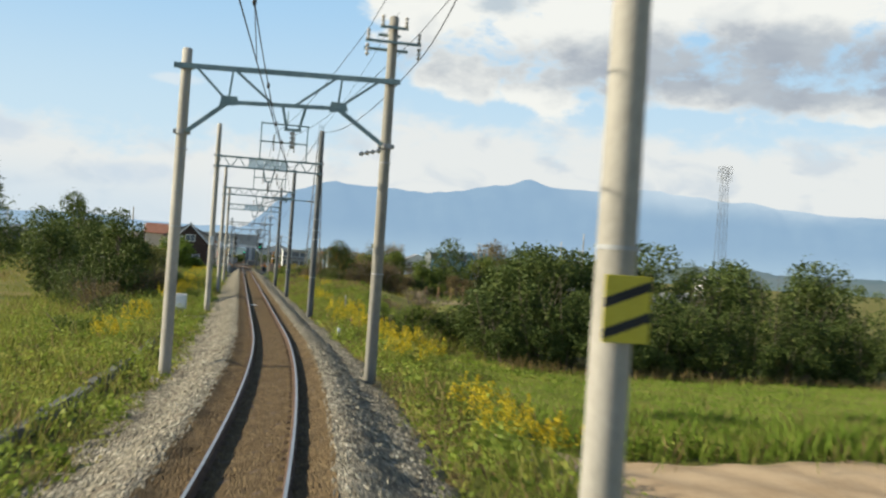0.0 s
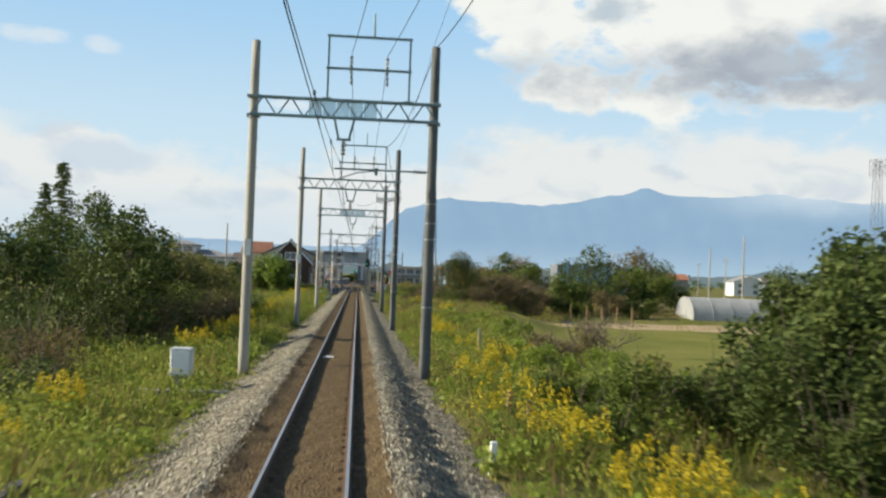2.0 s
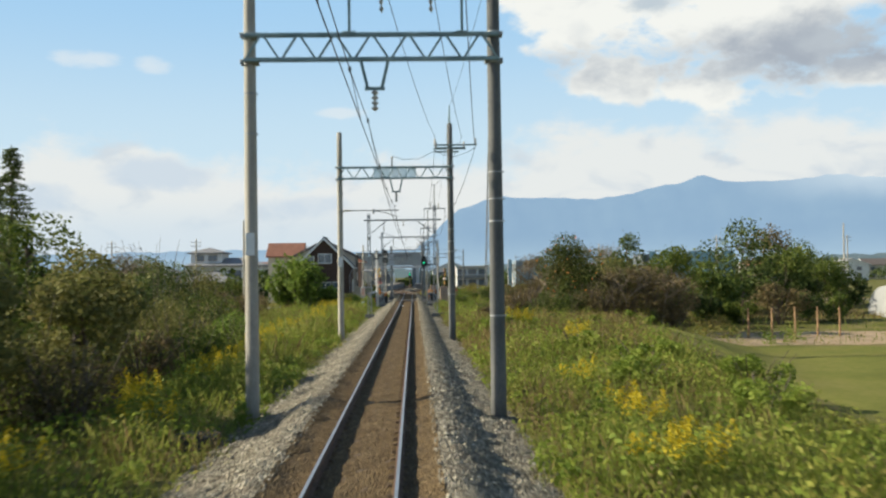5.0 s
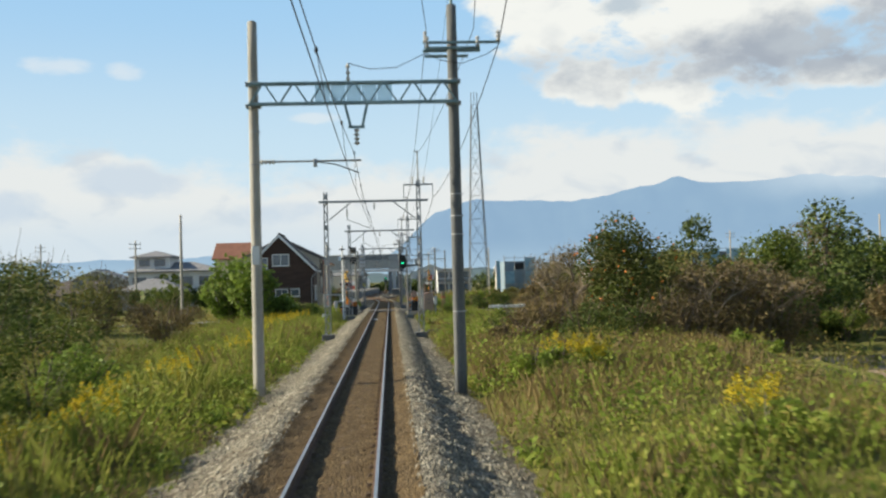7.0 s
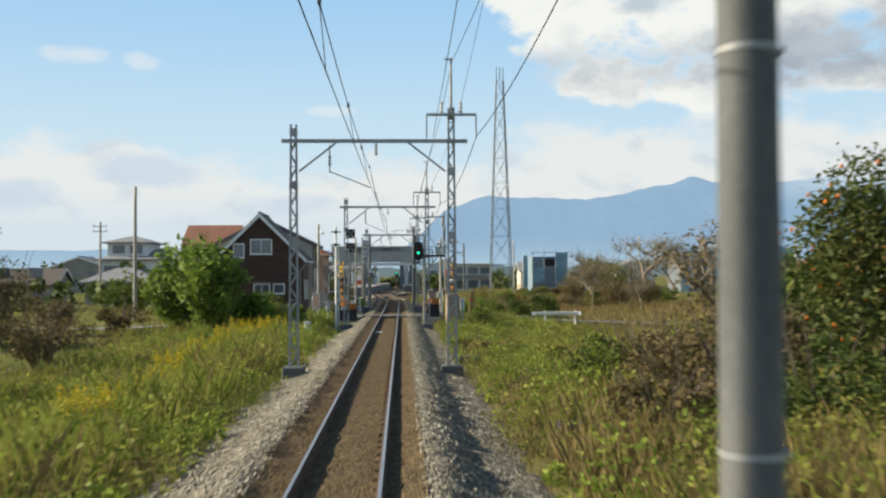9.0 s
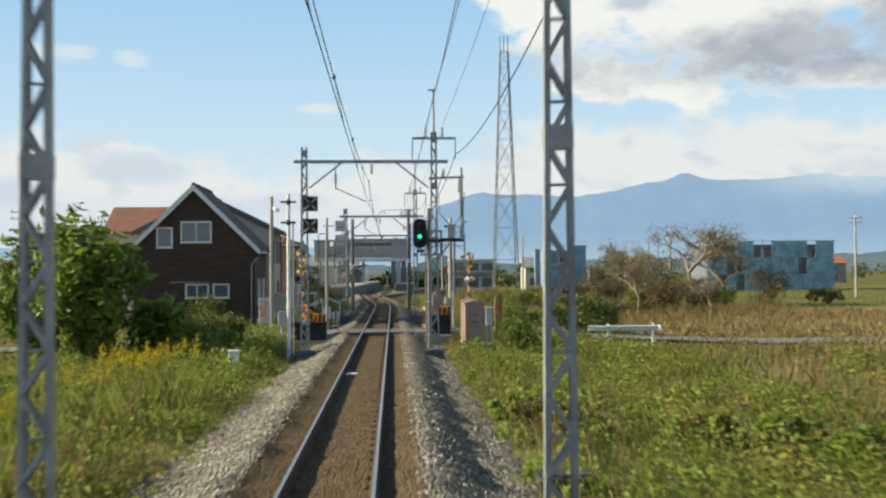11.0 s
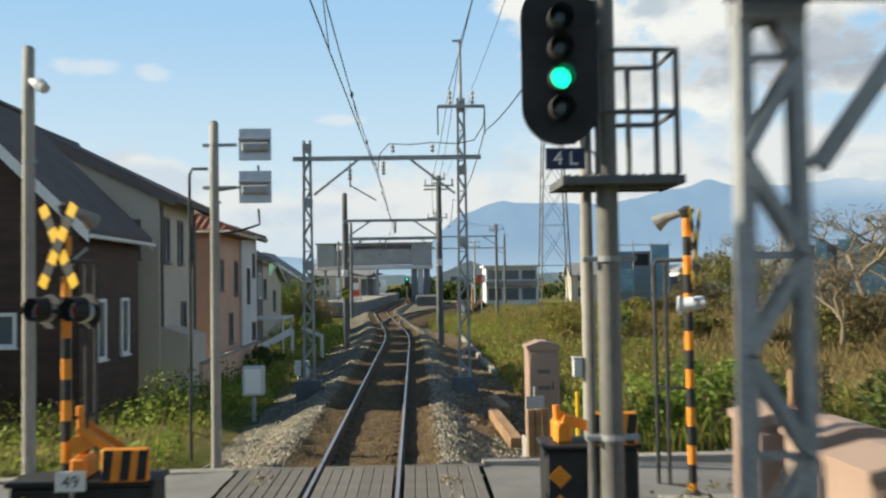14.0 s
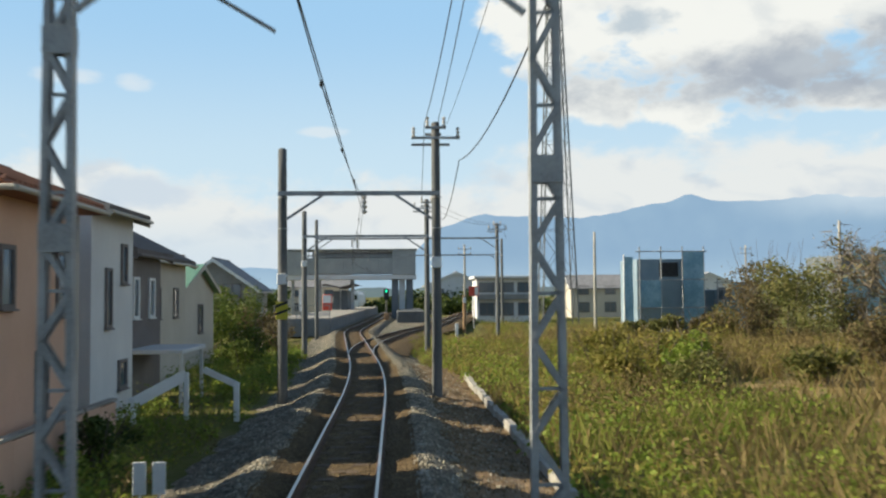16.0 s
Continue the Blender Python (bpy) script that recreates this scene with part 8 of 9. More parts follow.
def bare_tree(x, y, h, spread, seed, leaves=500, label="nearly bare tree with thin spreading branches", mat=None):
    rng = np.random.default_rng(seed)
    ob = thing("bare_tree", label, "tree", Matrix.Translation((x, y, float(land(x, y)))), "trees")
    s = Shape()
    tips = []

    def grow(p, d, l, r, depth):
        q = p + d * l
        mid = p.lerp(q, 0.5) + Vector(rng.normal(0, 0.05 * l, 3))
        s.tube([p, mid, q], [r, r * 0.85, r * 0.68], 6 if depth < 2 else 4, caps=False)
        tips.append(q)
        if depth >= 5 or l < 0.15:
            return
        for _ in range(3 if depth < 3 else 2):
            e = (d + Vector(rng.normal(0, 0.62, 3)) * Vector((spread, spread, 0.55))).normalized()
            e.z = abs(e.z) * 0.8 + 0.22
            grow(q, e.normalized(), l * rng.uniform(0.6, 0.82), r * 0.7, depth + 1)
    grow(Vector((0, 0, -0.2)), Vector((0.05, 0.02, 1)).normalized(), h * 0.34, 0.03 * h * 0.72, 0)
    part("trunk", s, M["twig"], ob)
    tp = np.array([tuple(t) for t in tips if t.z > h * 0.3])
    if len(tp):
        n = int(110 * h)
        p = tp[rng.integers(0, len(tp), n)] + rng.normal(0, 0.05 * h, (n, 3))
        tagged(part("brushwood", raw_mesh("brushwood", leaf_quads(p, rng.uniform(0.05, 0.13, n) * h, 0.05, 0.0, rng, 0.4), 4, n, M["twig"]), None, ob), kind="stuff")
    if leaves and len(tp):
        p = tp[rng.integers(0, len(tp), leaves)] + rng.normal(0, 0.16, (leaves, 3))
        part("crown", raw_mesh("crown", leaf_quads(p, rng.uniform(0.1, 0.22, leaves), 0.5, 0.1, rng), 4, leaves, mat or M["leaf_brown"]), None, ob)
    return ob


HEDGE = "dense dark green broadleaf tree in a field hedge"
for i, (x, y, h, r) in enumerate(((11.7, 45.2, 5.2, 2.1), (13.4, 46.2, 7.0, 2.7), (15.6, 47.6, 7.3, 3.0), (19.0, 47.0, 7.2, 3.0), (22.6, 46.4, 7.0, 3.0), (12.0, 49.0, 5.2, 1.9), (13.8, 49.0, 6.4, 2.4), (26.0, 49.5, 6.6, 3.0), (29.4, 47.5, 6.4, 3.0))):
    tree(x, y, h, r, M["leaf_dark"], HEDGE, leaves=7500, leaf=0.2, trunk=0.12, blobs=22, seed=20 + i, low=0.02, group="hedge trees")
for i, (x, y, h, r) in enumerate(((-10.8, 70.5, 6.8, 3.2), (-14.2, 74.5, 7.0, 3.4), (-8.9, 65.5, 7.0, 2.5), (-17.5, 68, 7.5, 3.6), (-12.5, 63, 6.0, 2.6), (-9.6, 79.0, 5.4, 2.5), (-12.0, 84.0, 6.0, 2.8), (-8.9, 87.0, 4.8, 2.2), (-10.5, 93.0, 5.2, 2.4))):
    tree(x, y, h, r, M["leaf_dark"] if i < 5 else M["leaf_olive"], "bushy green tree on the wild bank beside the line", leaves=4600, leaf=0.2, trunk=0.11, blobs=18, seed=50 + i, low=0.03, group="bank trees")
tree(-14.6, 97.0, 8.2, 3.0, M["leaf_mid"], "green tree with a ragged spreading crown", leaves=6000, leaf=0.22, trunk=0.17, blobs=20, seed=67, low=0.05, group="bank trees")
tree(-13.6, 79.5, 9.0, 2.6, M["leaf_dark"], "tall feathery dark green tree on the bank", leaves=7000, leaf=0.18, trunk=0.13, blobs=20, seed=66, low=0.05, group="bank trees")
FAR = "round-crowned dark green tree across the fields"
for i, (x, y, h, r) in enumerate(((29, 141, 9.8, 4.4), (36.5, 150, 6.4, 3.6), (42, 156, 5.8, 3.6), (18.3, 139, 5.8, 2.6), (14.5, 137, 5.0, 2.6), (46, 182, 12.2, 4.4), (52, 188, 9.5, 4.2),
                                  (24.5, 136, 5.0, 3.0), (76, 190, 8, 5), (98, 205, 9, 5), (120, 190, 8, 5))):
    tree(x, y, h, r, M["leaf_brown"] if i == 5 else (M["leaf_dark"], M["leaf_mid"])[i % 3 == 1], FAR if i != 5 else "rounded brown autumn tree across the fields", leaves=3000, leaf=0.34, trunk=0.16, blobs=18, seed=90 + i, low=0.0, group="field trees")
tree(11.0, 121.0, 5.9, 2.6, M["persimmon"], "persimmon tree with orange fruit among thinning leaves", "persimmon_tree", 10500, 0.15, 0.13, 30, 7, 0.02, 90, "field trees")
tree(17.9, 122.8, 7.2, 2.2, M["leaf_mid"], "green tree behind the autumn thicket", leaves=5000, leaf=0.18, seed=6, low=0.03, group="field trees")
tree(14.8, 124.5, 4.9, 2.2, M["leaf_olive"], "olive-green tree behind the autumn thicket", leaves=3000, leaf=0.18, seed=5, low=0.03, group="field trees")
tree(16.5, 128.5, 8.0, 2.6, M["leaf_dark"], "dark green tree behind the persimmon", leaves=5000, leaf=0.2, seed=8, low=0.05, group="field trees")
tree(15.6, 122.5, 4.6, 2.8, M["leaf_brown"], "brown autumn thicket tree", leaves=4200, leaf=0.15, seed=9, low=0.04, group="field trees")
bare_tree(14.0, 118.6, 4.2, 1.5, 11, 1300, "bare twiggy tree overgrown with brown creepers")
bare_tree(16.6, 119.6, 4.4, 1.5, 20, 1300, "bare twiggy tree overgrown with brown creepers")
bare_tree(9.4, 125.5, 5.0, 1.0, 12, 500)
bare_tree(29.6, 216.5, 9.9, 1.7, 13, 1700, "flat-topped tree with thin autumn leaves on spreading branches", M["leaf_olive"])
bare_tree(24.2, 214, 6.6, 1.2, 14, 500, mat=M["leaf_olive"])
bare_tree(19.5, 196, 5.0, 1.2, 18, 350)
bare_tree(34.0, 219, 7.0, 1.3, 19, 700, mat=M["leaf_olive"])
bare_tree(22.0, 186.5, 3.2, 1.1, 15, 100, "low dead tree with bare crooked branches")
bare_tree(11.6, 66.0, 3.0, 1.2, 16, 40, "dead shrub with bare reddish branches")
bare_tree(-16.5, 112, 6.0, 1.2, 17, 260)


def mulberry(x, y, h, r, shoots, seed, label):
    """A shrub of long leafy shoots that rise and arch out from one stool."""
    rng = np.random.default_rng(seed)
    ob = thing("mulberry", label, "shrub", Matrix.Translation((x, y, float(land(x, y)))), "garden shrubs")
    s, pos, size = Shape(), [], []
    for _ in range(shoots):
        a, out = rng.uniform(0, 2 * math.pi), r * math.sqrt(rng.random())
        top = h * rng.uniform(0.72, 1.04) * (1 - 0.42 * (out / r) ** 2)
        e = Vector((out * math.cos(a), out * math.sin(a), 0))
        knots = [Vector((0, 0, -0.2)) + e * 0.1, e * 0.55 + Vector((0, 0, top * 0.45)), e * 0.9 + Vector((0, 0, top * 0.8)), e * 1.02 + Vector((0, 0, top))]
        s.tube(knots, [0.05, 0.035, 0.02, 0.008], 5)
        n = 50
        t = np.sort(rng.uniform(0.12, 1.0, n)) * 3
        k = np.minimum(t.astype(int), 2)
        f = (t - k)[:, None]
        kn = np.array([tuple(q) for q in knots])
        pos.append(kn[k] * (1 - f) + kn[k + 1] * f + rng.normal(0, 0.20, (n, 3)) * np.array([1, 1, 0.6]) * (1.25 - 0.25 * t / 3)[:, None])
        size.append(rng.uniform(0.32, 0.68, n))
    tagged(part("stem", s, M["bark"], ob), kind="stuff")
    p = np.concatenate(pos)
    p[:, 2] = np.maximum(p[:, 2], 0.12)
    part("foliage", raw_mesh("foliage", leaf_quads(p, np.concatenate(size), 0.36, 0.35, rng, 0.15), 4, len(p), M["leaf_bright"]), None, ob)


def conifer(x, y, h, r, seed, label):
    """A pointed evergreen: drooping sprays in whorls round a straight trunk."""
    rng = np.random.default_rng(seed)
    ob = thing("conifer", label, "tree", Matrix.Translation((x, y, float(land(x, y)))), "bank trees")
    s, pos = Shape().tube([(0, 0, -0.3), (0.05, 0, h * 0.5), (0, 0, h)], [0.2, 0.13, 0.03], 8), []
    z = h * 0.10
    while z < h * 0.97:
        reach = r * (1 - z / h) ** 0.8 + 0.2
        for k in range(6):
            a, q = rng.uniform(0, 2 * math.pi), reach * rng.uniform(0.7, 1.1)
            tip = Vector((q * math.cos(a), q * math.sin(a), z - 0.12 * q + rng.normal(0, 0.15)))
            s.tube([(0, 0, z), tip], [0.04, 0.008], 4)
            t = rng.random(70) ** 0.7
            pos.append(np.outer(t, np.array(tip)) + np.outer(1 - t, (0, 0, z)) + rng.normal(0, 0.16, (70, 3)) * np.array([1, 1, 0.5]))
        z += 0.42
    part("trunk", s, M["bark"], ob)
    p = np.concatenate(pos)
    part("crown", raw_mesh("crown", leaf_quads(p, rng.uniform(0.18, 0.36, len(p)), 0.3, 0.2, rng, 0.0), 4, len(p), M["leaf_dark"]), None, ob)


conifer(-37.5, 152, 16.5, 4.2, 71, "tall pointed dark green conifer beyond the bank")
conifer(-41.5, 158, 14.0, 3.8, 72, "pointed dark green conifer beside a taller one")
mulberry(-8.2, 160.3, 2.3, 1.1, 20, 23, "large-leaved bright green mulberry shrub by the lane")
mulberry(-10.2, 158.5, 6.0, 2.0, 54, 21, "large-leaved bright green mulberry shrub with tall upright shoots")
mulberry(-12.6, 160.5, 5.6, 2.0, 44, 22, "large-leaved bright green mulberry shrub near the house")
BUSH_LABEL = {"leaf_mid": "green leafy bush among weeds", "leaf_bright": "bright green leafy bush", "leaf_brown": "brownish autumn bush with thin twigs", "leaf_dark": "dense dark green bush", "leaf_olive": "olive-green bush with yellowing leaves", "kudzu": "sprawling bush of broad bright weeds"}


def bushes(places, seed):
    """Bushes from rows of x, y, height, radius, foliage and leaf size."""
    for i, (x, y, h, r, m, lf) in enumerate(places):
        m = "kudzu" if m == "leaf_mid" and x > 0 and 50 < y < 113 else m
        bush(x, y, h, r, M[m], BUSH_LABEL[m], seed + i, leaves=int(750 + 290 * min(r, 2.4) ** 2) if y > 60 or x < 0 else 3300, leaf=lf * (1.12 if y > 60 else 0.95), blobs=13)


bushes([(10.3 + 1.75 * k, 43.2 + 0.5 * math.sin(2.1 * k), 4.1 + 0.6 * math.sin(1.7 * k), 2.35, "leaf_dark", 0.16) for k in range(12)], 400)
bushes([(10.6 + 1.5 * k, 41.9 + 0.4 * math.sin(1.3 * k), 2.1 + 0.4 * math.sin(2.7 * k), 1.5, "leaf_dark", 0.15) for k in range(13)], 640)
bushes([(13.0 + 2.6 * k, 132.5 + 1.2 * math.sin(1.9 * k), 2.7 + 0.7 * math.sin(2.3 * k), 2.3, ("leaf_brown", "leaf_dark", "leaf_mid")[k % 3], 0.2) for k in range(9)], 420)
bushes([(25.5 + 3.2 * k, 142.5 + 2.0 * k, 4.2 + 0.9 * math.sin(2.9 * k), 2.9, ("leaf_dark", "leaf_dark", "leaf_mid")[k % 3], 0.26) for k in range(7)], 440)
CREEPER_MOUNDS = [(9.0, 206.5, 1.9, 1.3), (10.8, 208.5, 2.4, 1.7), (12.6, 210.0, 2.2, 1.6), (9.6, 212.5, 2.3, 1.6), (13.8, 213.5, 2.4, 1.8), (11.6, 206.0, 1.8, 1.3)]
for i, (x, y, h, r) in enumerate(CREEPER_MOUNDS):
    bush(x, y, h, r, M[("ochre", "ochre", "kudzu")[i % 3]], "mound of climbing weeds with yellowing leaves", 900 + i, leaves=1500, leaf=0.2, blobs=14)
CREEPER_PATCH = [(7.4, 142.6), (8.3, 142.2), (9.2, 141.7), (10.1, 141.2), (10.9, 140.4), (9.6, 143.0), (3.7, 141.5), (3.4, 143.3), (4.3, 142.6)]
for i, (x, y) in enumerate(CREEPER_PATCH):
    bush(x, y, 0.6 + 0.12 * math.sin(2.3 * i), 0.95, M[("ochre", "kudzu")[i % 2]], "low patch of broad creeper leaves turning pale", 930 + i, leaves=520, leaf=0.22, blobs=9)
WASTE_GROUND = [
    (10.3, 169.6, 2.2, 1.7, "leaf_mid", 0.17), (9.2, 170.2, 1.5, 1.2, "leaf_dark", 0.16), (7.4, 173, 1.3, 1.5, "leaf_mid", 0.13), (4.9, 171.2, 1.3, 1.1, "leaf_bright", 0.12), (6.2, 172.2, 1.6, 1.4, "leaf_bright", 0.12),
    (9, 175.5, 1.4, 1.8, "leaf_brown", 0.13), (11.3, 172, 1.8, 1.5, "leaf_dark", 0.14), (6.1, 164.6, 1, 0.9, "leaf_bright", 0.12), (5.6, 159.2, 0.9, 0.8, "leaf_mid", 0.12),
    (17.5, 197, 1.5, 2.0, "leaf_brown", 0.16), (20.5, 199, 2.2, 2.2, "leaf_olive", 0.17),
]
bushes(WASTE_GROUND, 460)
SITE_EDGE = [
    (16.5, 206, 1.8, 1.9, "leaf_olive", 0.18), (20.5, 209, 3, 2.2, "leaf_brown", 0.18), (24, 203, 3.2, 2.6, "leaf_brown", 0.2), (27.5, 206, 3.0, 2.4, "leaf_brown", 0.2),
    (31, 210, 2.6, 2.2, "leaf_mid", 0.2), (10.8, 203, 1.6, 1.8, "leaf_olive", 0.15), (36.5, 214, 4.2, 2.6, "leaf_brown", 0.2), (43, 216, 1.8, 2.4, "leaf_olive", 0.2),
    (23, 206, 3.6, 2.6, "leaf_brown", 0.18), (28, 238, 6.3, 3.5, "leaf_olive", 0.24), (25.0, 237, 4.4, 2.4, "leaf_brown", 0.2), (32, 242, 6.8, 3.6, "leaf_olive", 0.24), (36, 246, 6.4, 3.6, "leaf_brown", 0.24),
    (30, 247, 6.9, 3.6, "leaf_brown", 0.24),
    (18.6, 243, 1.6, 2.0, "leaf_olive", 0.2), (21.2, 244, 2.0, 2.2, "leaf_olive", 0.2), (23.8, 243, 2.2, 2.2, "leaf_brown", 0.2), (26.2, 245, 2.6, 2.0, "leaf_olive", 0.2),
]
bushes(SITE_EDGE, 477)
FIELD_EDGE = [
    (6.8, 61.5, 1.5, 1.5, "leaf_mid", 0.12), (8.6, 65, 1.7, 1.7, "leaf_brown", 0.12), (10.5, 69, 1.5, 1.6, "leaf_brown", 0.12), (7.2, 57.4, 1.5, 1.5, "leaf_mid", 0.12),
    (9.8, 60, 1.7, 1.8, "leaf_mid", 0.12), (12.5, 63.5, 1.6, 1.8, "leaf_mid", 0.12), (12.5, 74, 2.2, 1.6, "leaf_brown", 0.13), (8.9, 47, 1.7, 1.5, "leaf_dark", 0.12),
    (7.9, 50.5, 1.5, 1.6, "leaf_mid", 0.12), (9.4, 52.5, 1.5, 1.7, "leaf_brown", 0.12), (7.3, 46.2, 1.9, 1.3, "leaf_mid", 0.12), (6.2, 48.6, 1.5, 1.2, "leaf_mid", 0.12),
    (11.6, 50.2, 2.0, 1.6, "leaf_dark", 0.12), (11.2, 54.5, 1.4, 1.7, "leaf_mid", 0.12), (6.1, 44.0, 1.4, 1.1, "leaf_mid", 0.12),
    (9.3, 46.2, 2.4, 1.5, "leaf_dark", 0.13), (10.0, 44.6, 2.6, 1.4, "leaf_dark", 0.13), (8.6, 48.6, 1.9, 1.4, "leaf_olive", 0.13),
]
bushes(FIELD_EDGE, 495)
KUDZU_EDGE = [
    (8.6, 113.4, 0.7, 1.6, "leaf_mid", 0.13), (9.8, 108, 0.7, 1.6, "leaf_mid", 0.13), (13.2, 112.5, 0.8, 1.6, "leaf_mid", 0.13),
    (7, 95.5, 0.9, 1.5, "leaf_mid", 0.12), (8.8, 91, 1.1, 1.7, "leaf_mid", 0.12),
    (10.8, 87, 1.2, 1.8, "leaf_mid", 0.12), (7.4, 86.5, 1, 1.5, "leaf_mid", 0.12), (9.4, 82, 1.1, 1.6, "leaf_mid", 0.12),
]
bushes(KUDZU_EDGE, 510)
for i, (x, y, h) in enumerate(((4.7, 106.8, 0.9), (5.6, 107.4, 1.0), (6.4, 106.4, 0.9))):
    bush(x, y, h, 0.9, M["kudzu"], "low tangle of yellow-green weeds", 960 + i, leaves=900, leaf=0.13, blobs=11)
PERSIMMON_THICKET = [
    (5.9, 119.5, 1.1, 1.5, "leaf_brown", 0.13), (13.6, 119, 2.4, 2.0, "leaf_brown", 0.12), (11, 131, 2.8, 2.2, "leaf_mid", 0.16), (8, 130, 2.2, 2, "leaf_brown", 0.15),
    (8.6, 119.0, 2.0, 1.7, "leaf_dark", 0.12), (10.4, 118.4, 2.0, 1.7, "leaf_dark", 0.12), (12.2, 118.6, 2.3, 1.8, "leaf_brown", 0.12), (15.2, 119.6, 2.8, 2.2, "leaf_brown", 0.12),
    (17.4, 120.4, 3.0, 2.4, "leaf_brown", 0.12), (6.9, 121.5, 1.7, 1.8, "leaf_brown", 0.13), (8.0, 122.0, 2.8, 1.9, "leaf_brown", 0.13), (7.8, 125, 2.0, 2, "leaf_brown", 0.13),
    (6.4, 127, 1.5, 1.6, "leaf_mid", 0.13),
]
bushes(PERSIMMON_THICKET, 526)
BANK_START = [
    (-8.2, 66, 2.4, 2, "leaf_brown", 0.13), (-7.4, 73, 2.6, 2, "leaf_brown", 0.13), (-6.6, 47, 1.6, 1.6, "leaf_dark", 0.12), (-8.4, 53, 2.2, 2, "leaf_brown", 0.13),
    (-10.5, 58, 3.2, 2.4, "leaf_dark", 0.14), (-7, 38, 1.2, 1.4, "leaf_mid", 0.12), (-9, 64.5, 3, 2.4, "leaf_dark", 0.14), (-11.4, 67.5, 3.4, 2.6, "leaf_dark", 0.15),
    (-9.2, 71.5, 3.4, 2.4, "leaf_dark", 0.15), (-12.4, 72, 3.6, 2.6, "leaf_dark", 0.15), (-9.4, 76, 3.2, 2.4, "leaf_mid", 0.14),
]
bushes(BANK_START, 544)
BANK_MIDDLE = [
    (-7, 80.5, 2.2, 1.8, "leaf_brown", 0.13), (-7.6, 95, 2.2, 2, "leaf_mid", 0.13), (-9.6, 101, 2.6, 2.2, "leaf_olive", 0.14), (-12, 106, 3.6, 2.6, "leaf_olive", 0.15),
    (-8.6, 82, 3, 2.2, "leaf_olive", 0.14), (-10.2, 89.5, 3.4, 2.4, "leaf_mid", 0.14), (-8.3, 91, 2.2, 1.8, "leaf_brown", 0.13), (-13.5, 90, 4.4, 2.8, "leaf_olive", 0.16),
    (-13, 98, 4, 2.8, "leaf_olive", 0.16), (-14.5, 105, 4.2, 3, "leaf_olive", 0.16), (-8, 104, 1.7, 1.7, "leaf_mid", 0.13),
]
bushes(BANK_MIDDLE, 560)
BANK_END = [
    (-15, 118, 5.7, 3, "leaf_dark", 0.17), (-11, 113, 3.2, 2.2, "leaf_mid", 0.14), (-14.5, 128, 4.9, 2.6, "leaf_olive", 0.16), (-18.5, 133, 5.9, 3, "leaf_dark", 0.18),
    (-13, 139, 3, 2.2, "leaf_brown", 0.15), (-17.5, 112, 5.7, 3, "leaf_olive", 0.17), (-8.6, 109, 2, 1.7, "leaf_bright", 0.14), (-17, 124, 5.4, 3, "leaf_dark", 0.17),
    (-21.5, 140, 5.9, 3.2, "leaf_olive", 0.2), (-25, 150, 6.2, 3.2, "leaf_dark", 0.2), (-20, 152, 4.6, 2.8, "leaf_brown", 0.18),
]
bushes(BANK_END, 576)
GARDENS = [
    (-11.5, 173.2, 2.4, 1.9, "leaf_dark", 0.14), (-9.2, 173.8, 2.2, 1.7, "leaf_mid", 0.14), (-13.8, 171.5, 2.4, 1.6, "leaf_dark", 0.14), (-7.6, 168.9, 1.3, 1.2, "leaf_mid", 0.12),
    (-6, 162, 1.3, 1.3, "leaf_mid", 0.13), (-7.6, 162, 1.6, 1.5, "leaf_bright", 0.14), (-5.4, 158, 1.1, 1.1, "leaf_bright", 0.13), (-4.9, 190.5, 1, 1, "leaf_dark", 0.12),
    (-16.0, 160, 2.0, 2.2, "leaf_brown", 0.15), (-19.0, 158, 2.2, 2.2, "leaf_brown", 0.15), (-7.8, 176.5, 1.2, 1, "leaf_mid", 0.12),
]
bushes(GARDENS, 592)
STATION_SIDE = [
    (-10, 231, 3.8, 2.4, "leaf_mid", 0.2), (-12.5, 238, 4.5, 3, "leaf_mid", 0.22), (-9, 242, 3, 2.4, "leaf_brown", 0.2), (-12, 250, 5, 3, "leaf_mid", 0.24),
    (-5.6, 213, 1.5, 1.4, "leaf_mid", 0.14), (-6.3, 219, 1.9, 1.6, "leaf_mid", 0.15), (-6, 227, 2, 1.6, "leaf_brown", 0.15),
]
bushes(STATION_SIDE, 607)
FAR_FIELDS = [
    (-29, 165, 4.8, 3.4, "leaf_dark", 0.22), (-36, 180, 5, 3.6, "leaf_dark", 0.24), (-24, 190, 3.6, 3, "leaf_mid", 0.22), (-44, 200, 5.4, 4, "leaf_dark", 0.26),
    (-30, 204, 3, 3, "leaf_dark", 0.24), (-52, 215, 6, 4.4, "leaf_dark", 0.28), (-62, 225, 6.5, 4.6, "leaf_dark", 0.3),
]
bushes(FAR_FIELDS, 619)
# woods and garden trees far off
rng = np.random.default_rng(77)
P = []
for _ in range(70):
    a = rng.uniform(-0.75, 0.75)
    dd = rng.uniform(340, 620)
    P.append((dd * math.sin(a), 90 + dd * math.cos(a), rng.uniform(4.5, 9.5), rng.uniform(4, 9)))
for _ in range(34):
    a, dd = rng.uniform(-0.62, -0.16), rng.uniform(110, 230)
    P.append((dd * math.sin(a), 90 + dd * math.cos(a), rng.uniform(3.5, 6.0), rng.uniform(3, 6)))
for _ in range(26):
    P.append((rng.uniform(-42, 60), rng.uniform(334, 350), rng.uniform(4.0, 6.5), rng.uniform(3, 5)))
pts = []
for x, y, h, r in P:
    c, _ = crown_leaves(rng, 340, (x, y, h * 0.45 - 1.2), r, h * 0.42, 9, 0.8)
    pts.append(c)
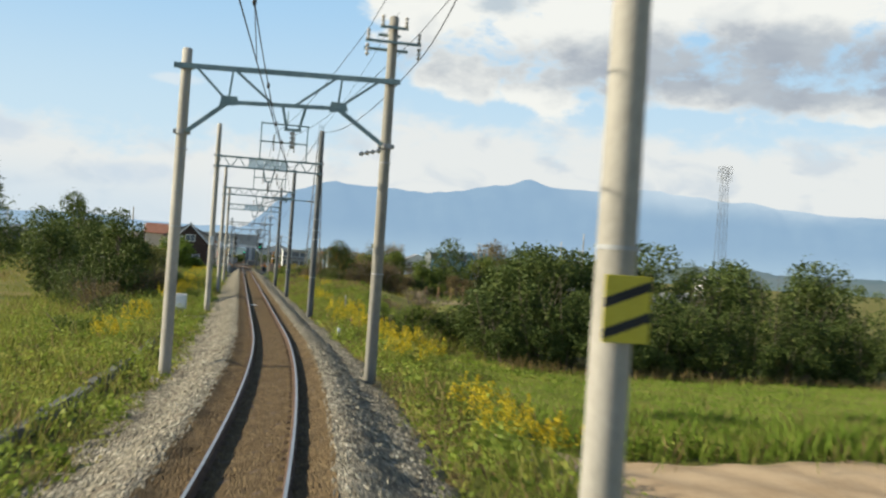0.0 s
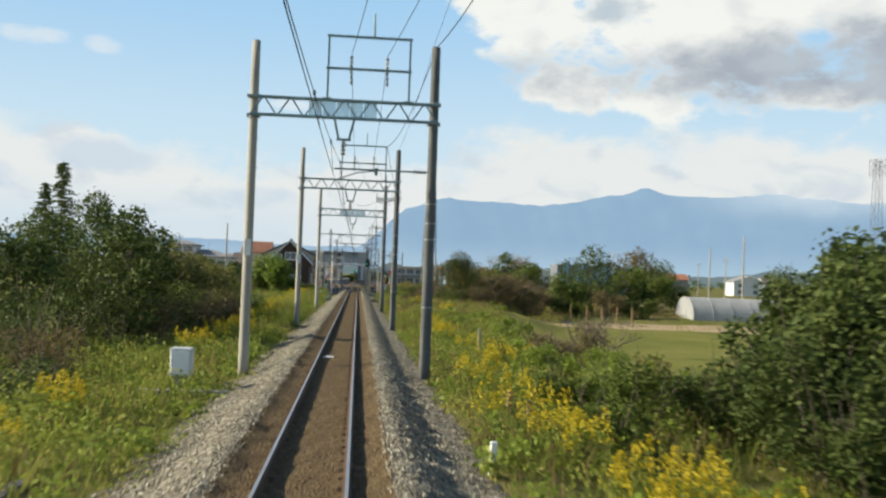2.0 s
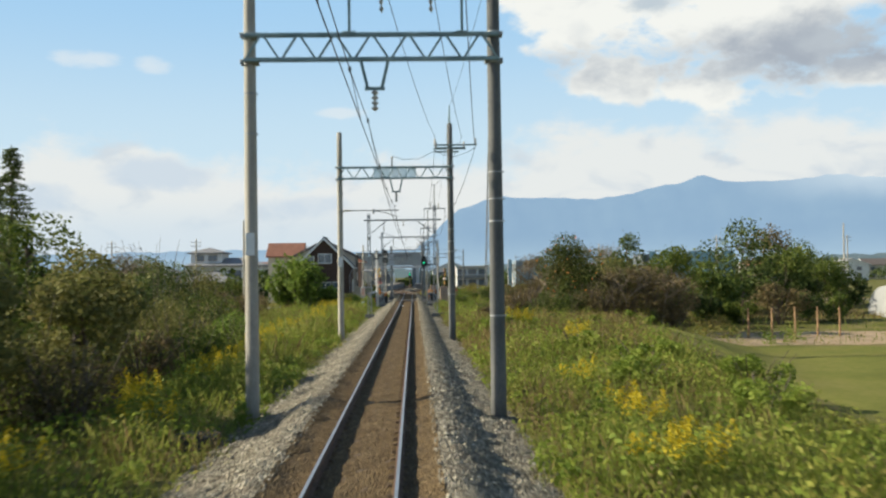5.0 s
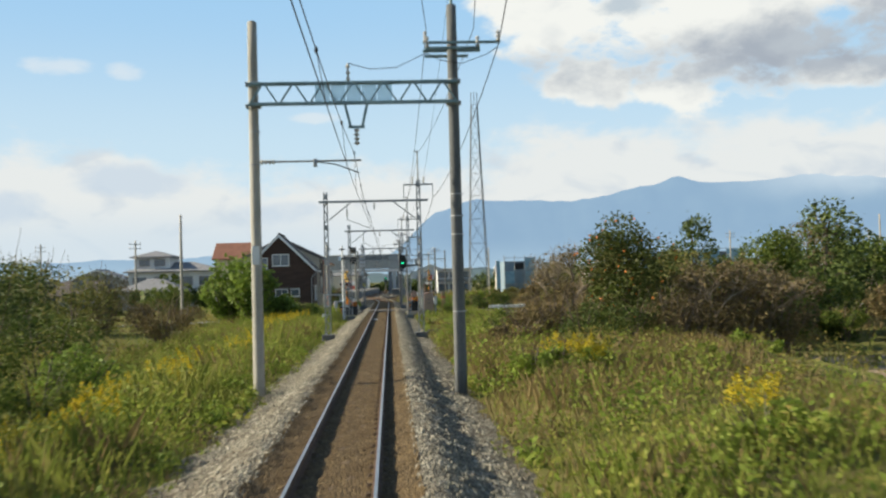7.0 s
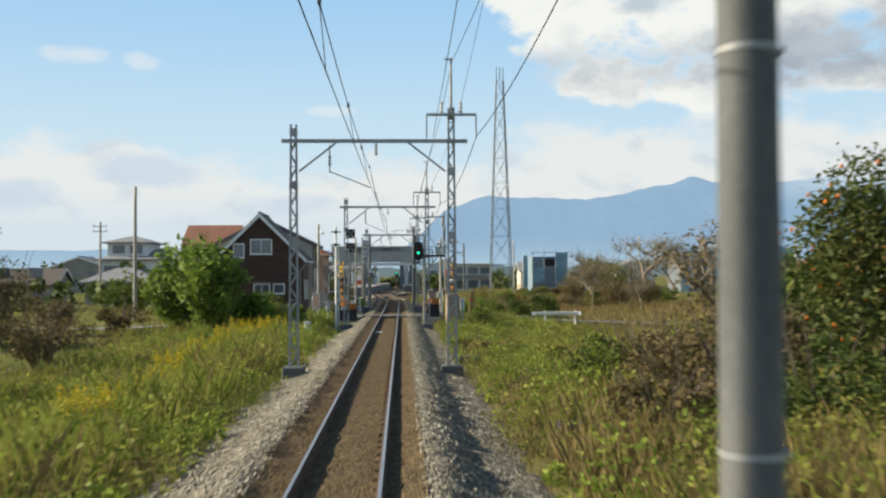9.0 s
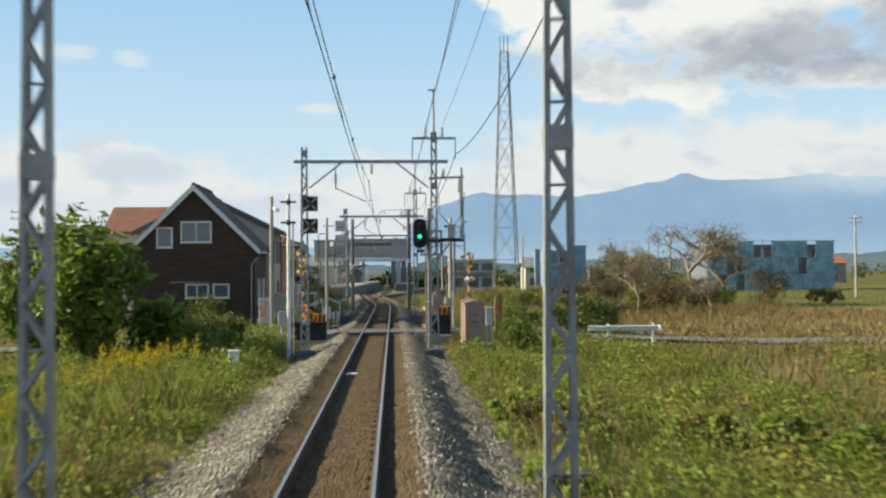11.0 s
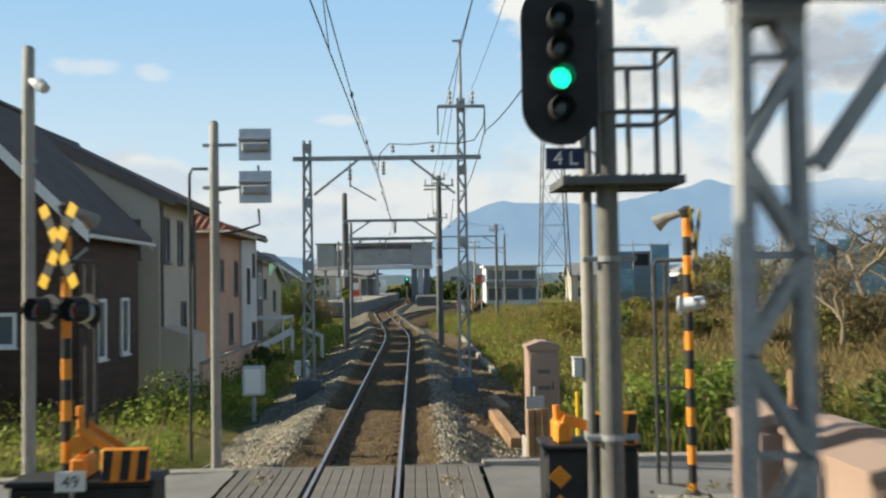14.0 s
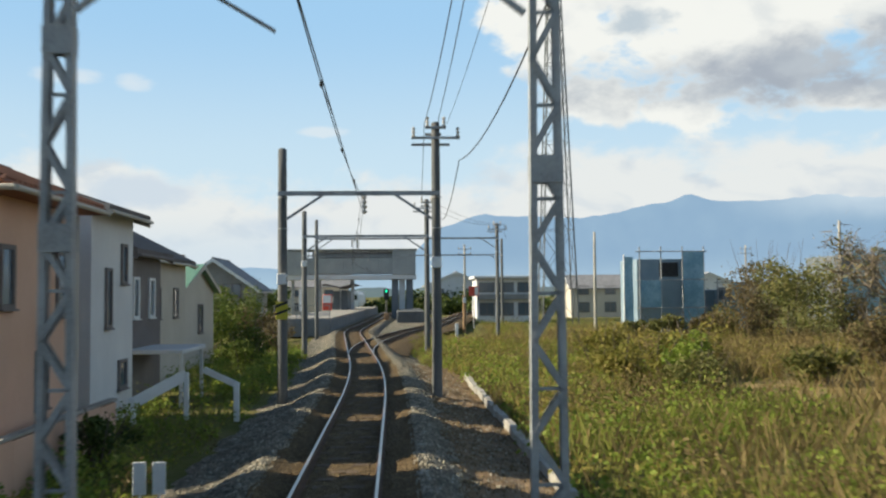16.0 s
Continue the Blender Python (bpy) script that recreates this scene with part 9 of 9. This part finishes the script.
pts = np.concatenate(pts)
pts[:, 2] = np.maximum(pts[:, 2], -1.0)
tagged(new("far_woods", raw_mesh("far_woods", leaf_quads(pts, rng.uniform(0.5, 1.1, len(pts)), 0.7, 0.1, rng), 4, len(pts), M["leaf_dark"])), "dark line of far trees along the plain", "woods", kind="stuff")

# ---- weeds and grass ----


def allowed(x, y):
    d = x - xc(y)
    ad = np.abs(d)
    lane = 1.75 + 0.4 * np.clip((ad - 3) / 6, 0, 1)
    ok = (ad > 2.45 + 0.35 * (d > 0) + 0.25 * np.sin(0.9 * y + 2.0 * (d > 0)) * np.sin(0.37 * y)) & (np.abs(y - lane_y(x)) > lane)
    ok &= ~((x > 4.7) & (x < 16) & (y > 8.2) & (y < 22.3))
    for x0, x1, y0, y1 in ((-14.0, -6.5, 175.6, 181), (-19, -6.4, 182, 187.2), (-14.5, -6.3, 188.2, 194), (-14, -6.2, 194.6, 199), (-14, -5.2, 199.8, 204.6), (-14.7, -7.6, 205.4, 212.3), (-14.2, -8.2, 213.4, 221.6), (3.3, 4.85, 159.3, 162.5), (2.5, 3.5, 168.9, 171.2), (-3.8, -2.0, 164.4, 165.4), (2.1, 3.4, 164.5, 165.4)):
        ok &= ~((x > x0) & (x < x1) & (y > y0) & (y < y1))
    ok &= ~((d > 0) & (d < 3.6) & (y > 172) & (y < 212))
    ok &= ~((d < 0) & (d > -3.3) & (y > 160) & (y < 205))
    ok &= ~((d > 0) & (d < 2.7) & (y > 156) & (y < 166))
    t = y - 214
    side = 0.0053 * np.clip(t, 0, 17) ** 2 + 0.18 * np.clip(t - 17, 0, 26) + 0.09 * np.clip(t - 43, 0, None)
    ok &= ~((t > 0) & (d > 0) & (d < side + 2.4))
    return ok


def cl(x, y, k, s):
    """Soft clumps, 0 to 1."""
    return 0.5 + 0.25 * (np.sin(k * x + s) * np.cos(0.8 * k * y - s) + np.sin(0.53 * k * x - 0.71 * k * y + 2 * s) + 0.0) + 0.12 * np.sin(2.3 * k * x + 1.9 * k * y + s)


def plant_height(x, y):
    d = x - xc(y)
    ad = np.abs(d)
    h = 0.14 + 0.72 * sstep(ad, 2.2, 4.4) * (0.35 + 0.85 * cl(x, y, 0.9, 1.0))
    meadow = (d > 6) & (y > 24) & (y < 42) | (d > 12) & (y > 66) & (y < 112)
    h = np.where(meadow, 0.16, h)
    h = h * (1 + 0.55 * sstep(d, -7.5, -6.0) * sstep(d, -3.4, -4.4) * sstep(y, 84, 94) * sstep(y, 152, 144) * (d < 0))
    h = np.where((d > 4) & (y > 150) & (y < 166), h * 0.7, h)
    h = np.where((d < 0) & (y > 150), h * (0.8 - 0.35 * sstep(y, 168, 174)), h)
    h = np.where((d > 4) & (y > 126) & (y < 150), h * 0.62, h)
    return h


def spread(n, rng, dmin, dmax, y0, y1, power=1.0):
    y = rng.uniform(y0, y1, n)
    d = dmin + (dmax - dmin) * rng.random(n) ** power
    d *= np.where(rng.random(n) < 0.5, -1, 1)
    return xc(y) + d, y


def dryness(x, y):
    d = x - xc(y)
    z = 0.12 + 0.60 * sstep(np.abs(y - 111), 22, 8) * (d > 0) + 0.25 * sstep(d, 5.5, 3.0) * (d > 0) + 0.18 * sstep(y, 118, 130) * (d > 0) + 0.22 * sstep(y, 168, 180) * (d > 0) + 0.25 * sstep(np.abs(y - 138), 14, 4) * (d < 0)
    return np.clip(z + 0.5 * (cl(x, y, 0.45, 4.0) - 0.5), 0, 0.85)


rng = np.random.default_rng(31)
x, y = spread(175000, rng, 2.0, 13, 3, 236, 1.3)
keep = allowed(x, y)
x, y = x[keep], y[keep]
dry = rng.random(len(x)) < dryness(x, y)
for nm, sel, mt, lab in (("grass", ~dry, "grass", "long green grass along the line"), ("dry_grass", dry, "drygrass", "dry brown grass along the line")):
    px, py = x[sel], y[sel]
    hh = plant_height(px, py) * rng.uniform(0.4, 1.05, len(px)) + 0.05
    pos = np.stack([px, py, land(px, py) - 0.03], 1)
    tagged(new(nm, raw_mesh(nm, blade_tris(pos, hh, rng.uniform(0.008, 0.022, len(px)), 0.55, rng), 4, len(px), M[mt])), lab, "grass", kind="stuff")
x, y = spread(220000, rng, 2.1, 12, 3, 225, 1.2)
keep = allowed(x, y) & (rng.random(len(x)) < 0.25 + 0.9 * cl(x, y, 0.7, 2.2)) & (rng.random(len(x)) > 0.7 * dryness(x, y))
x, y = x[keep], y[keep]
hh = plant_height(x, y)
z = land(x, y) + hh * rng.random(len(x)) ** 0.6 * 1.05
sz = rng.uniform(0.06, 0.155, len(x)) * (0.55 + 0.9 * cl(x, y, 0.5, 3.3))
tagged(new("weeds", raw_mesh("weeds", leaf_quads(np.stack([x, y, z], 1), sz, 0.5, 0.0, rng, 0.35), 4, len(x), M["weed"])), "thick green weeds beside the ballast", "weeds", kind="stuff")
# lumpy clumps of broad-leaved weeds
N = 2500
cy = rng.uniform(4, 228, N)
cd = (2.9 + 8.5 * rng.random(N) ** 1.3) * np.where(rng.random(N) < 0.5, -1, 1)
cx = xc(cy) + cd
ok = allowed(cx, cy) & ~((cx > 5.5) & (cy > 24) & (cy < 42)) & ~((cx > 12) & (cy > 66) & (cy < 112))
cx, cy, cd = cx[ok], cy[ok], np.abs(cd[ok])
cr = rng.uniform(0.3, 0.8, len(cx)) * (0.6 + 0.4 * sstep(cd, 2.8, 5.0))
ch = cr * rng.uniform(0.9, 1.5, len(cx)) + 0.1
kindc = rng.random(len(cx)) + 0.35 * (dryness(cx, cy) - 0.3)
for nm, lo, hi, mt, sz0, sz1, lab in (("broad_weeds", -9, 0.50, "kudzu", 0.07, 0.17, "broad-leaved green weeds in rounded clumps"), ("leafy_weeds", 0.50, 0.78, "weed", 0.05, 0.11, "yellowing leafy weeds in clumps"), ("withered_weeds", 0.78, 9, "leaf_brown", 0.05, 0.10, "withered brown weeds in clumps")):
    sel = np.where((kindc > lo) & (kindc <= hi))[0]
    per = 82
    w = np.repeat(sel, per)
    u = unit(rng.normal(size=(len(w), 3)))
    u[:, 2] = np.abs(u[:, 2])
    rr = rng.uniform(0.55, 1.08, len(w))
    wx, wy = cx[w] + u[:, 0] * cr[w] * rr, cy[w] + u[:, 1] * cr[w] * rr
    pos = np.stack([wx, wy, land(wx, wy) + u[:, 2] * ch[w] * rr + 0.03], 1)
    tagged(new(nm, raw_mesh(nm, leaf_quads(pos, rng.uniform(sz0, sz1, len(w)), 0.6, 0.0, rng, 0.3), 4, len(w), M[mt])), lab, "weeds", kind="stuff")
# tall ochre weeds on the waste ground past the crossing
N = 2250
cx, cy = 3.9 + 30 * rng.random(N) ** 1.25, rng.uniform(171, 268, N)
leftf = np.arange(N) < 420
cx = np.where(leftf, -9.5 - 30 * rng.random(N), cx + xc(cy))
cy = np.where(leftf, rng.uniform(88, 172, N), cy)
rightf = np.arange(N) > N - 330
cx = np.where(rightf, 7 + 18 * rng.random(N), cx)
cy = np.where(rightf, rng.uniform(84, 166, N), cy)
thin = (cx > 12.5) & (cy > 173) & (cy < 209) & (rng.random(N) < 0.85)
ok = allowed(cx, cy) & ~thin & ((cx < 0) | (cy < 238) | (cx > 9)) & (np.abs(cy - lane_y(cx)) > 2.6) & ~((cx > 12) & (cy > 66) & (cy < 113))
cx, cy = cx[ok], cy[ok]
cr = rng.uniform(0.4, 1.0, len(cx))
ch = cr * rng.uniform(0.7, 1.15, len(cx)) + 0.15
kindc = 0.55 * rng.random(len(cx)) + 0.45 * cl(cx, cy, 0.35, 5.0) + (0.16 + 0.14 * sstep(cx, 6, 11)) * ((cx > 5.5) & (cy > 160) & (cy < 206)) + (0.17 + 0.12 * sstep(cx, 8, 14)) * (cy >= 200) * (cx > 6)
ch = ch * np.where((cx > 6.5) & (cy > 160) & (cy < 200), 0.62, 1.0) * (1 + 0.35 * cl(cx, cy, 0.3, 2.0) * (cy > 200) * (cx > 7))
for nm, lo, hi, mt, sz0, sz1, lab in (("tall_green_weeds", -9, 0.29, "kudzu", 0.10, 0.20, "tall green weeds on waste ground"), ("tall_ochre_weeds", 0.29, 0.66, "ochre", 0.09, 0.18, "tall yellowing weeds on waste ground"), ("tall_brown_weeds", 0.66, 9, "drygrass", 0.09, 0.16, "tall brown weeds on waste ground")):
    sel = np.where((kindc > lo) & (kindc <= hi))[0]
    w = np.repeat(sel, 88)
    u = unit(rng.normal(size=(len(w), 3)))
    u[:, 2] = np.abs(u[:, 2])
    rr = rng.uniform(0.5, 1.12, len(w))
    wx, wy = cx[w] + u[:, 0] * cr[w] * rr, cy[w] + u[:, 1] * cr[w] * rr
    pos = np.stack([wx, wy, land(wx, wy) + u[:, 2] * ch[w] * rr + 0.03], 1)
    tagged(new(nm, raw_mesh(nm, leaf_quads(pos, rng.uniform(sz0, sz1, len(w)), 0.45, 0.0, rng, 0.5), 4, len(w), M[mt])), lab, "weeds", kind="stuff")
# dead brown weeds before the persimmon
n = 7000
x, y = rng.uniform(3.4, 13, n), rng.uniform(107.5, 118, n)
keep = cl(x, y, 0.8, 2.2) > 0.42
x, y = x[keep], y[keep]
pos = np.stack([x, y, land(x, y) - 0.03], 1)
tagged(new("dead_weeds", raw_mesh("dead_weeds", blade_tris(pos, rng.uniform(0.25, 0.8, len(x)), rng.uniform(0.015, 0.04, len(x)), 0.6, rng), 4, len(x), M["drygrass"])), "dead brown weeds before the persimmon", "weeds", kind="stuff")
# dry stems over the waste ground before the building site
n = 12000
x, y = rng.uniform(6, 32, n), rng.uniform(186, 246, n)
keep = (cl(x, y, 0.35, 1.3) + 0.25 * sstep(x, 7, 16) + 0.25 * rng.random(n) > 0.68) & (np.abs(y - lane_y(x)) > 2.6)
x, y = x[keep], y[keep]
pos = np.stack([x, y, land(x, y) - 0.03], 1)
tagged(new("dry_stems", raw_mesh("dry_stems", blade_tris(pos, rng.uniform(0.35, 1.0, len(x)), rng.uniform(0.02, 0.045, len(x)), 0.7, rng), 4, len(x), M["drygrass"])), "tall dry brown stems on waste ground", "weeds", kind="stuff")
# thinner cover over the fields
n = 56000
y = rng.uniform(0, 300, n)
x = xc(y) + np.where(rng.random(n) < 0.45, -1, 1) * (12 + 70 * rng.random(n) ** 1.6)
keep = allowed(x, y) & (np.abs(y - lane_y(x)) > 2.2)
x, y = x[keep], y[keep]
pos = np.stack([x, y, land(x, y) - 0.03], 1)
mown = (x > 12) & (y > 66) & (y < 112)
tagged(new("field_grass", raw_mesh("field_grass", blade_tris(pos, np.where(mown, 0.1, rng.uniform(0.15, 0.6, len(x))), rng.uniform(0.03, 0.07, len(x)), 0.6, rng), 4, len(x), M["grass"])), "rough grass over the fields", "grass", kind="stuff")
n = 12000
x, y = rng.uniform(12.5, 40, n), rng.uniform(134, 205, n)
keep = np.abs(y - lane_y(x)) > 2.3
x, y = x[keep], y[keep]
pos = np.stack([x, y, land(x, y) - 0.03], 1)
tagged(new("fallow_grass", raw_mesh("fallow_grass", blade_tris(pos, rng.uniform(0.2, 0.65, len(x)), rng.uniform(0.05, 0.11, len(x)), 0.7, rng), 4, len(x), M["drygrass"])), "thin dry grass on the fallow field", "grass", kind="stuff")
# tall grass behind the bare earth, short meadow
for nm, n, mt, lab in (("tall_grass", 30000, "meadow", "strip of tall uncut grass behind bare earth"), ("tall_dry_grass", 9000, "drygrass", "dry straw stems in the uncut strip")):
    x, y = rng.uniform(6.2, 26, n), rng.normal(24.6, 1.0, n)
    pos = np.stack([x, y, land(x, y) - 0.03], 1)
    hh = rng.uniform(0.35, 0.85, n) * (0.75 + 0.5 * cl(x, y, 1.4, 0.6))
    tagged(new(nm, raw_mesh(nm, blade_tris(pos, hh, rng.uniform(0.01, 0.026, n), 0.55, rng), 4, n, M[mt])), lab, "grass", kind="stuff")
n = 34000
x, y = rng.uniform(6, 28, n), rng.uniform(25, 42, n)
pos = np.stack([x, y, land(x, y) - 0.02], 1)
tagged(new("meadow_grass", raw_mesh("meadow_grass", blade_tris(pos, rng.uniform(0.08, 0.26, n), rng.uniform(0.025, 0.045, n), 0.5, rng), 4, n, M["meadow"])), "short bright meadow grass", "grass", kind="stuff")


n = 1500
x, y = rng.uniform(10, 29, n), rng.normal(40.6, 0.35, n)
pos = np.stack([x, y, land(x, y) - 0.03], 1)
tagged(new("dry_stalks", raw_mesh("dry_stalks", blade_tris(pos, rng.uniform(0.2, 0.75, n) * (0.4 + 0.9 * cl(x, y, 1.9, 0.3)), rng.uniform(0.012, 0.03, n), 0.4, rng), 4, n, M["drygrass"])), "dry tan stalks at the foot of the hedge", "grass", kind="stuff")


def goldenrod_mesh(seed, plants, rad, h):
    rng = np.random.default_rng(seed)
    st, lf, fl = Shape(), [], []
    for _ in range(plants):
        a, q = rng.uniform(0, 6.28), rad * math.sqrt(rng.random())
        bx, by = q * math.cos(a), q * math.sin(a)
        hh = h * rng.uniform(0.7, 1.15)
        lx, ly = rng.normal(0, 0.12, 2)
        st.tube([(bx, by, -0.1), (bx + lx * 0.4, by + ly * 0.4, hh * 0.5), (bx + lx, by + ly, hh)], [0.008, 0.007, 0.004], 4)
        t = rng.random(26)
        lf.append(np.stack([bx + lx * t + rng.normal(0, 0.05, 26), by + ly * t + rng.normal(0, 0.05, 26), hh * (0.15 + 0.7 * t)], 1))
        m = 46
        t = rng.random(m)
        w = 0.16 * (1 - t) + 0.02
        fl.append(np.stack([bx + lx + rng.normal(0, 1, m) * w * 0.6, by + ly + rng.normal(0, 1, m) * w * 0.6, hh * 0.78 + 0.36 * t], 1))
    lf, fl = np.concatenate(lf), np.concatenate(fl)
    return (st.mesh("stem", M["weed"]), raw_mesh("leaves", leaf_quads(lf, rng.uniform(0.07, 0.13, len(lf)), 0.25, 0.0, rng), 4, len(lf), M["weed"]),
            raw_mesh("plume", leaf_quads(fl, rng.uniform(0.04, 0.075, len(fl)), 0.7, 0.0, rng), 4, len(fl), M["flower"]))


GR = []
for k in range(3):
    a, b, c = goldenrod_mesh(300 + k, 9, 0.55, 1.05)
    ob = thing("goldenrod", "clump of goldenrod with yellow flower plumes", "goldenrod", Matrix.Translation((4.6 + 0.5 * k, 35.5 + 1.1 * k, -0.9)), "goldenrod clumps")
    tagged(part("stem", a, None, ob), kind="stuff")
    tagged(part("leaves", b, None, ob), kind="stuff")
    tagged(part("plume", c, None, ob), kind="stuff")
    GR.append(ob)
GOLD_BANK = [(-5.2, 88), (-5.8, 92), (-5, 96), (-5.6, 100), (-6.2, 104), (-5.1, 108), (-5.7, 112), (-6.3, 117), (-5.2, 121), (-5.9, 126),
             (-6.5, 131), (-6.8, 137), (-7.2, 143), (-7, 147), (-6.2, 150.5), (-7.6, 151.5), (-5.6, 153), (-5, 60), (-5.7, 64), (-5.2, 69),
             (-6, 73), (-5.4, 78), (-5.9, 82), (-5.4, 44), (-6, 39), (-5.6, 34)]
GOLD_FIELD = [(4.3, 18.1), (5, 18.3), (4.6, 19.3), (4.2, 50), (4.3, 37.8), (5.1, 40), (4.7, 43.2), (5.3, 46), (5.8, 60),
              (6.3, 62.5), (5.6, 66.5), (4.6, 31), (6.2, 36), (5.6, 107.0), (6.3, 105.9), (7.4, 96),
              (5.2, 84), (6, 78), (4.9, 73), (7.4, 60.3)]
rng = np.random.default_rng(5)
for i, (d, y) in enumerate(GOLD_BANK + GOLD_FIELD):
    x = float(xc(y)) + d if y < 37 else d
    for k in range(2 if i % 3 or 86 < y < 150 else 1):
        xx, yy = x + rng.normal(0, 0.5), y + rng.normal(0, 0.7)
        copy_thing(GR[(i + k) % 3], Matrix.Translation((xx, yy, float(land(xx, yy)))) @ Matrix.Rotation(rng.uniform(0, 6), 4, "Z"))
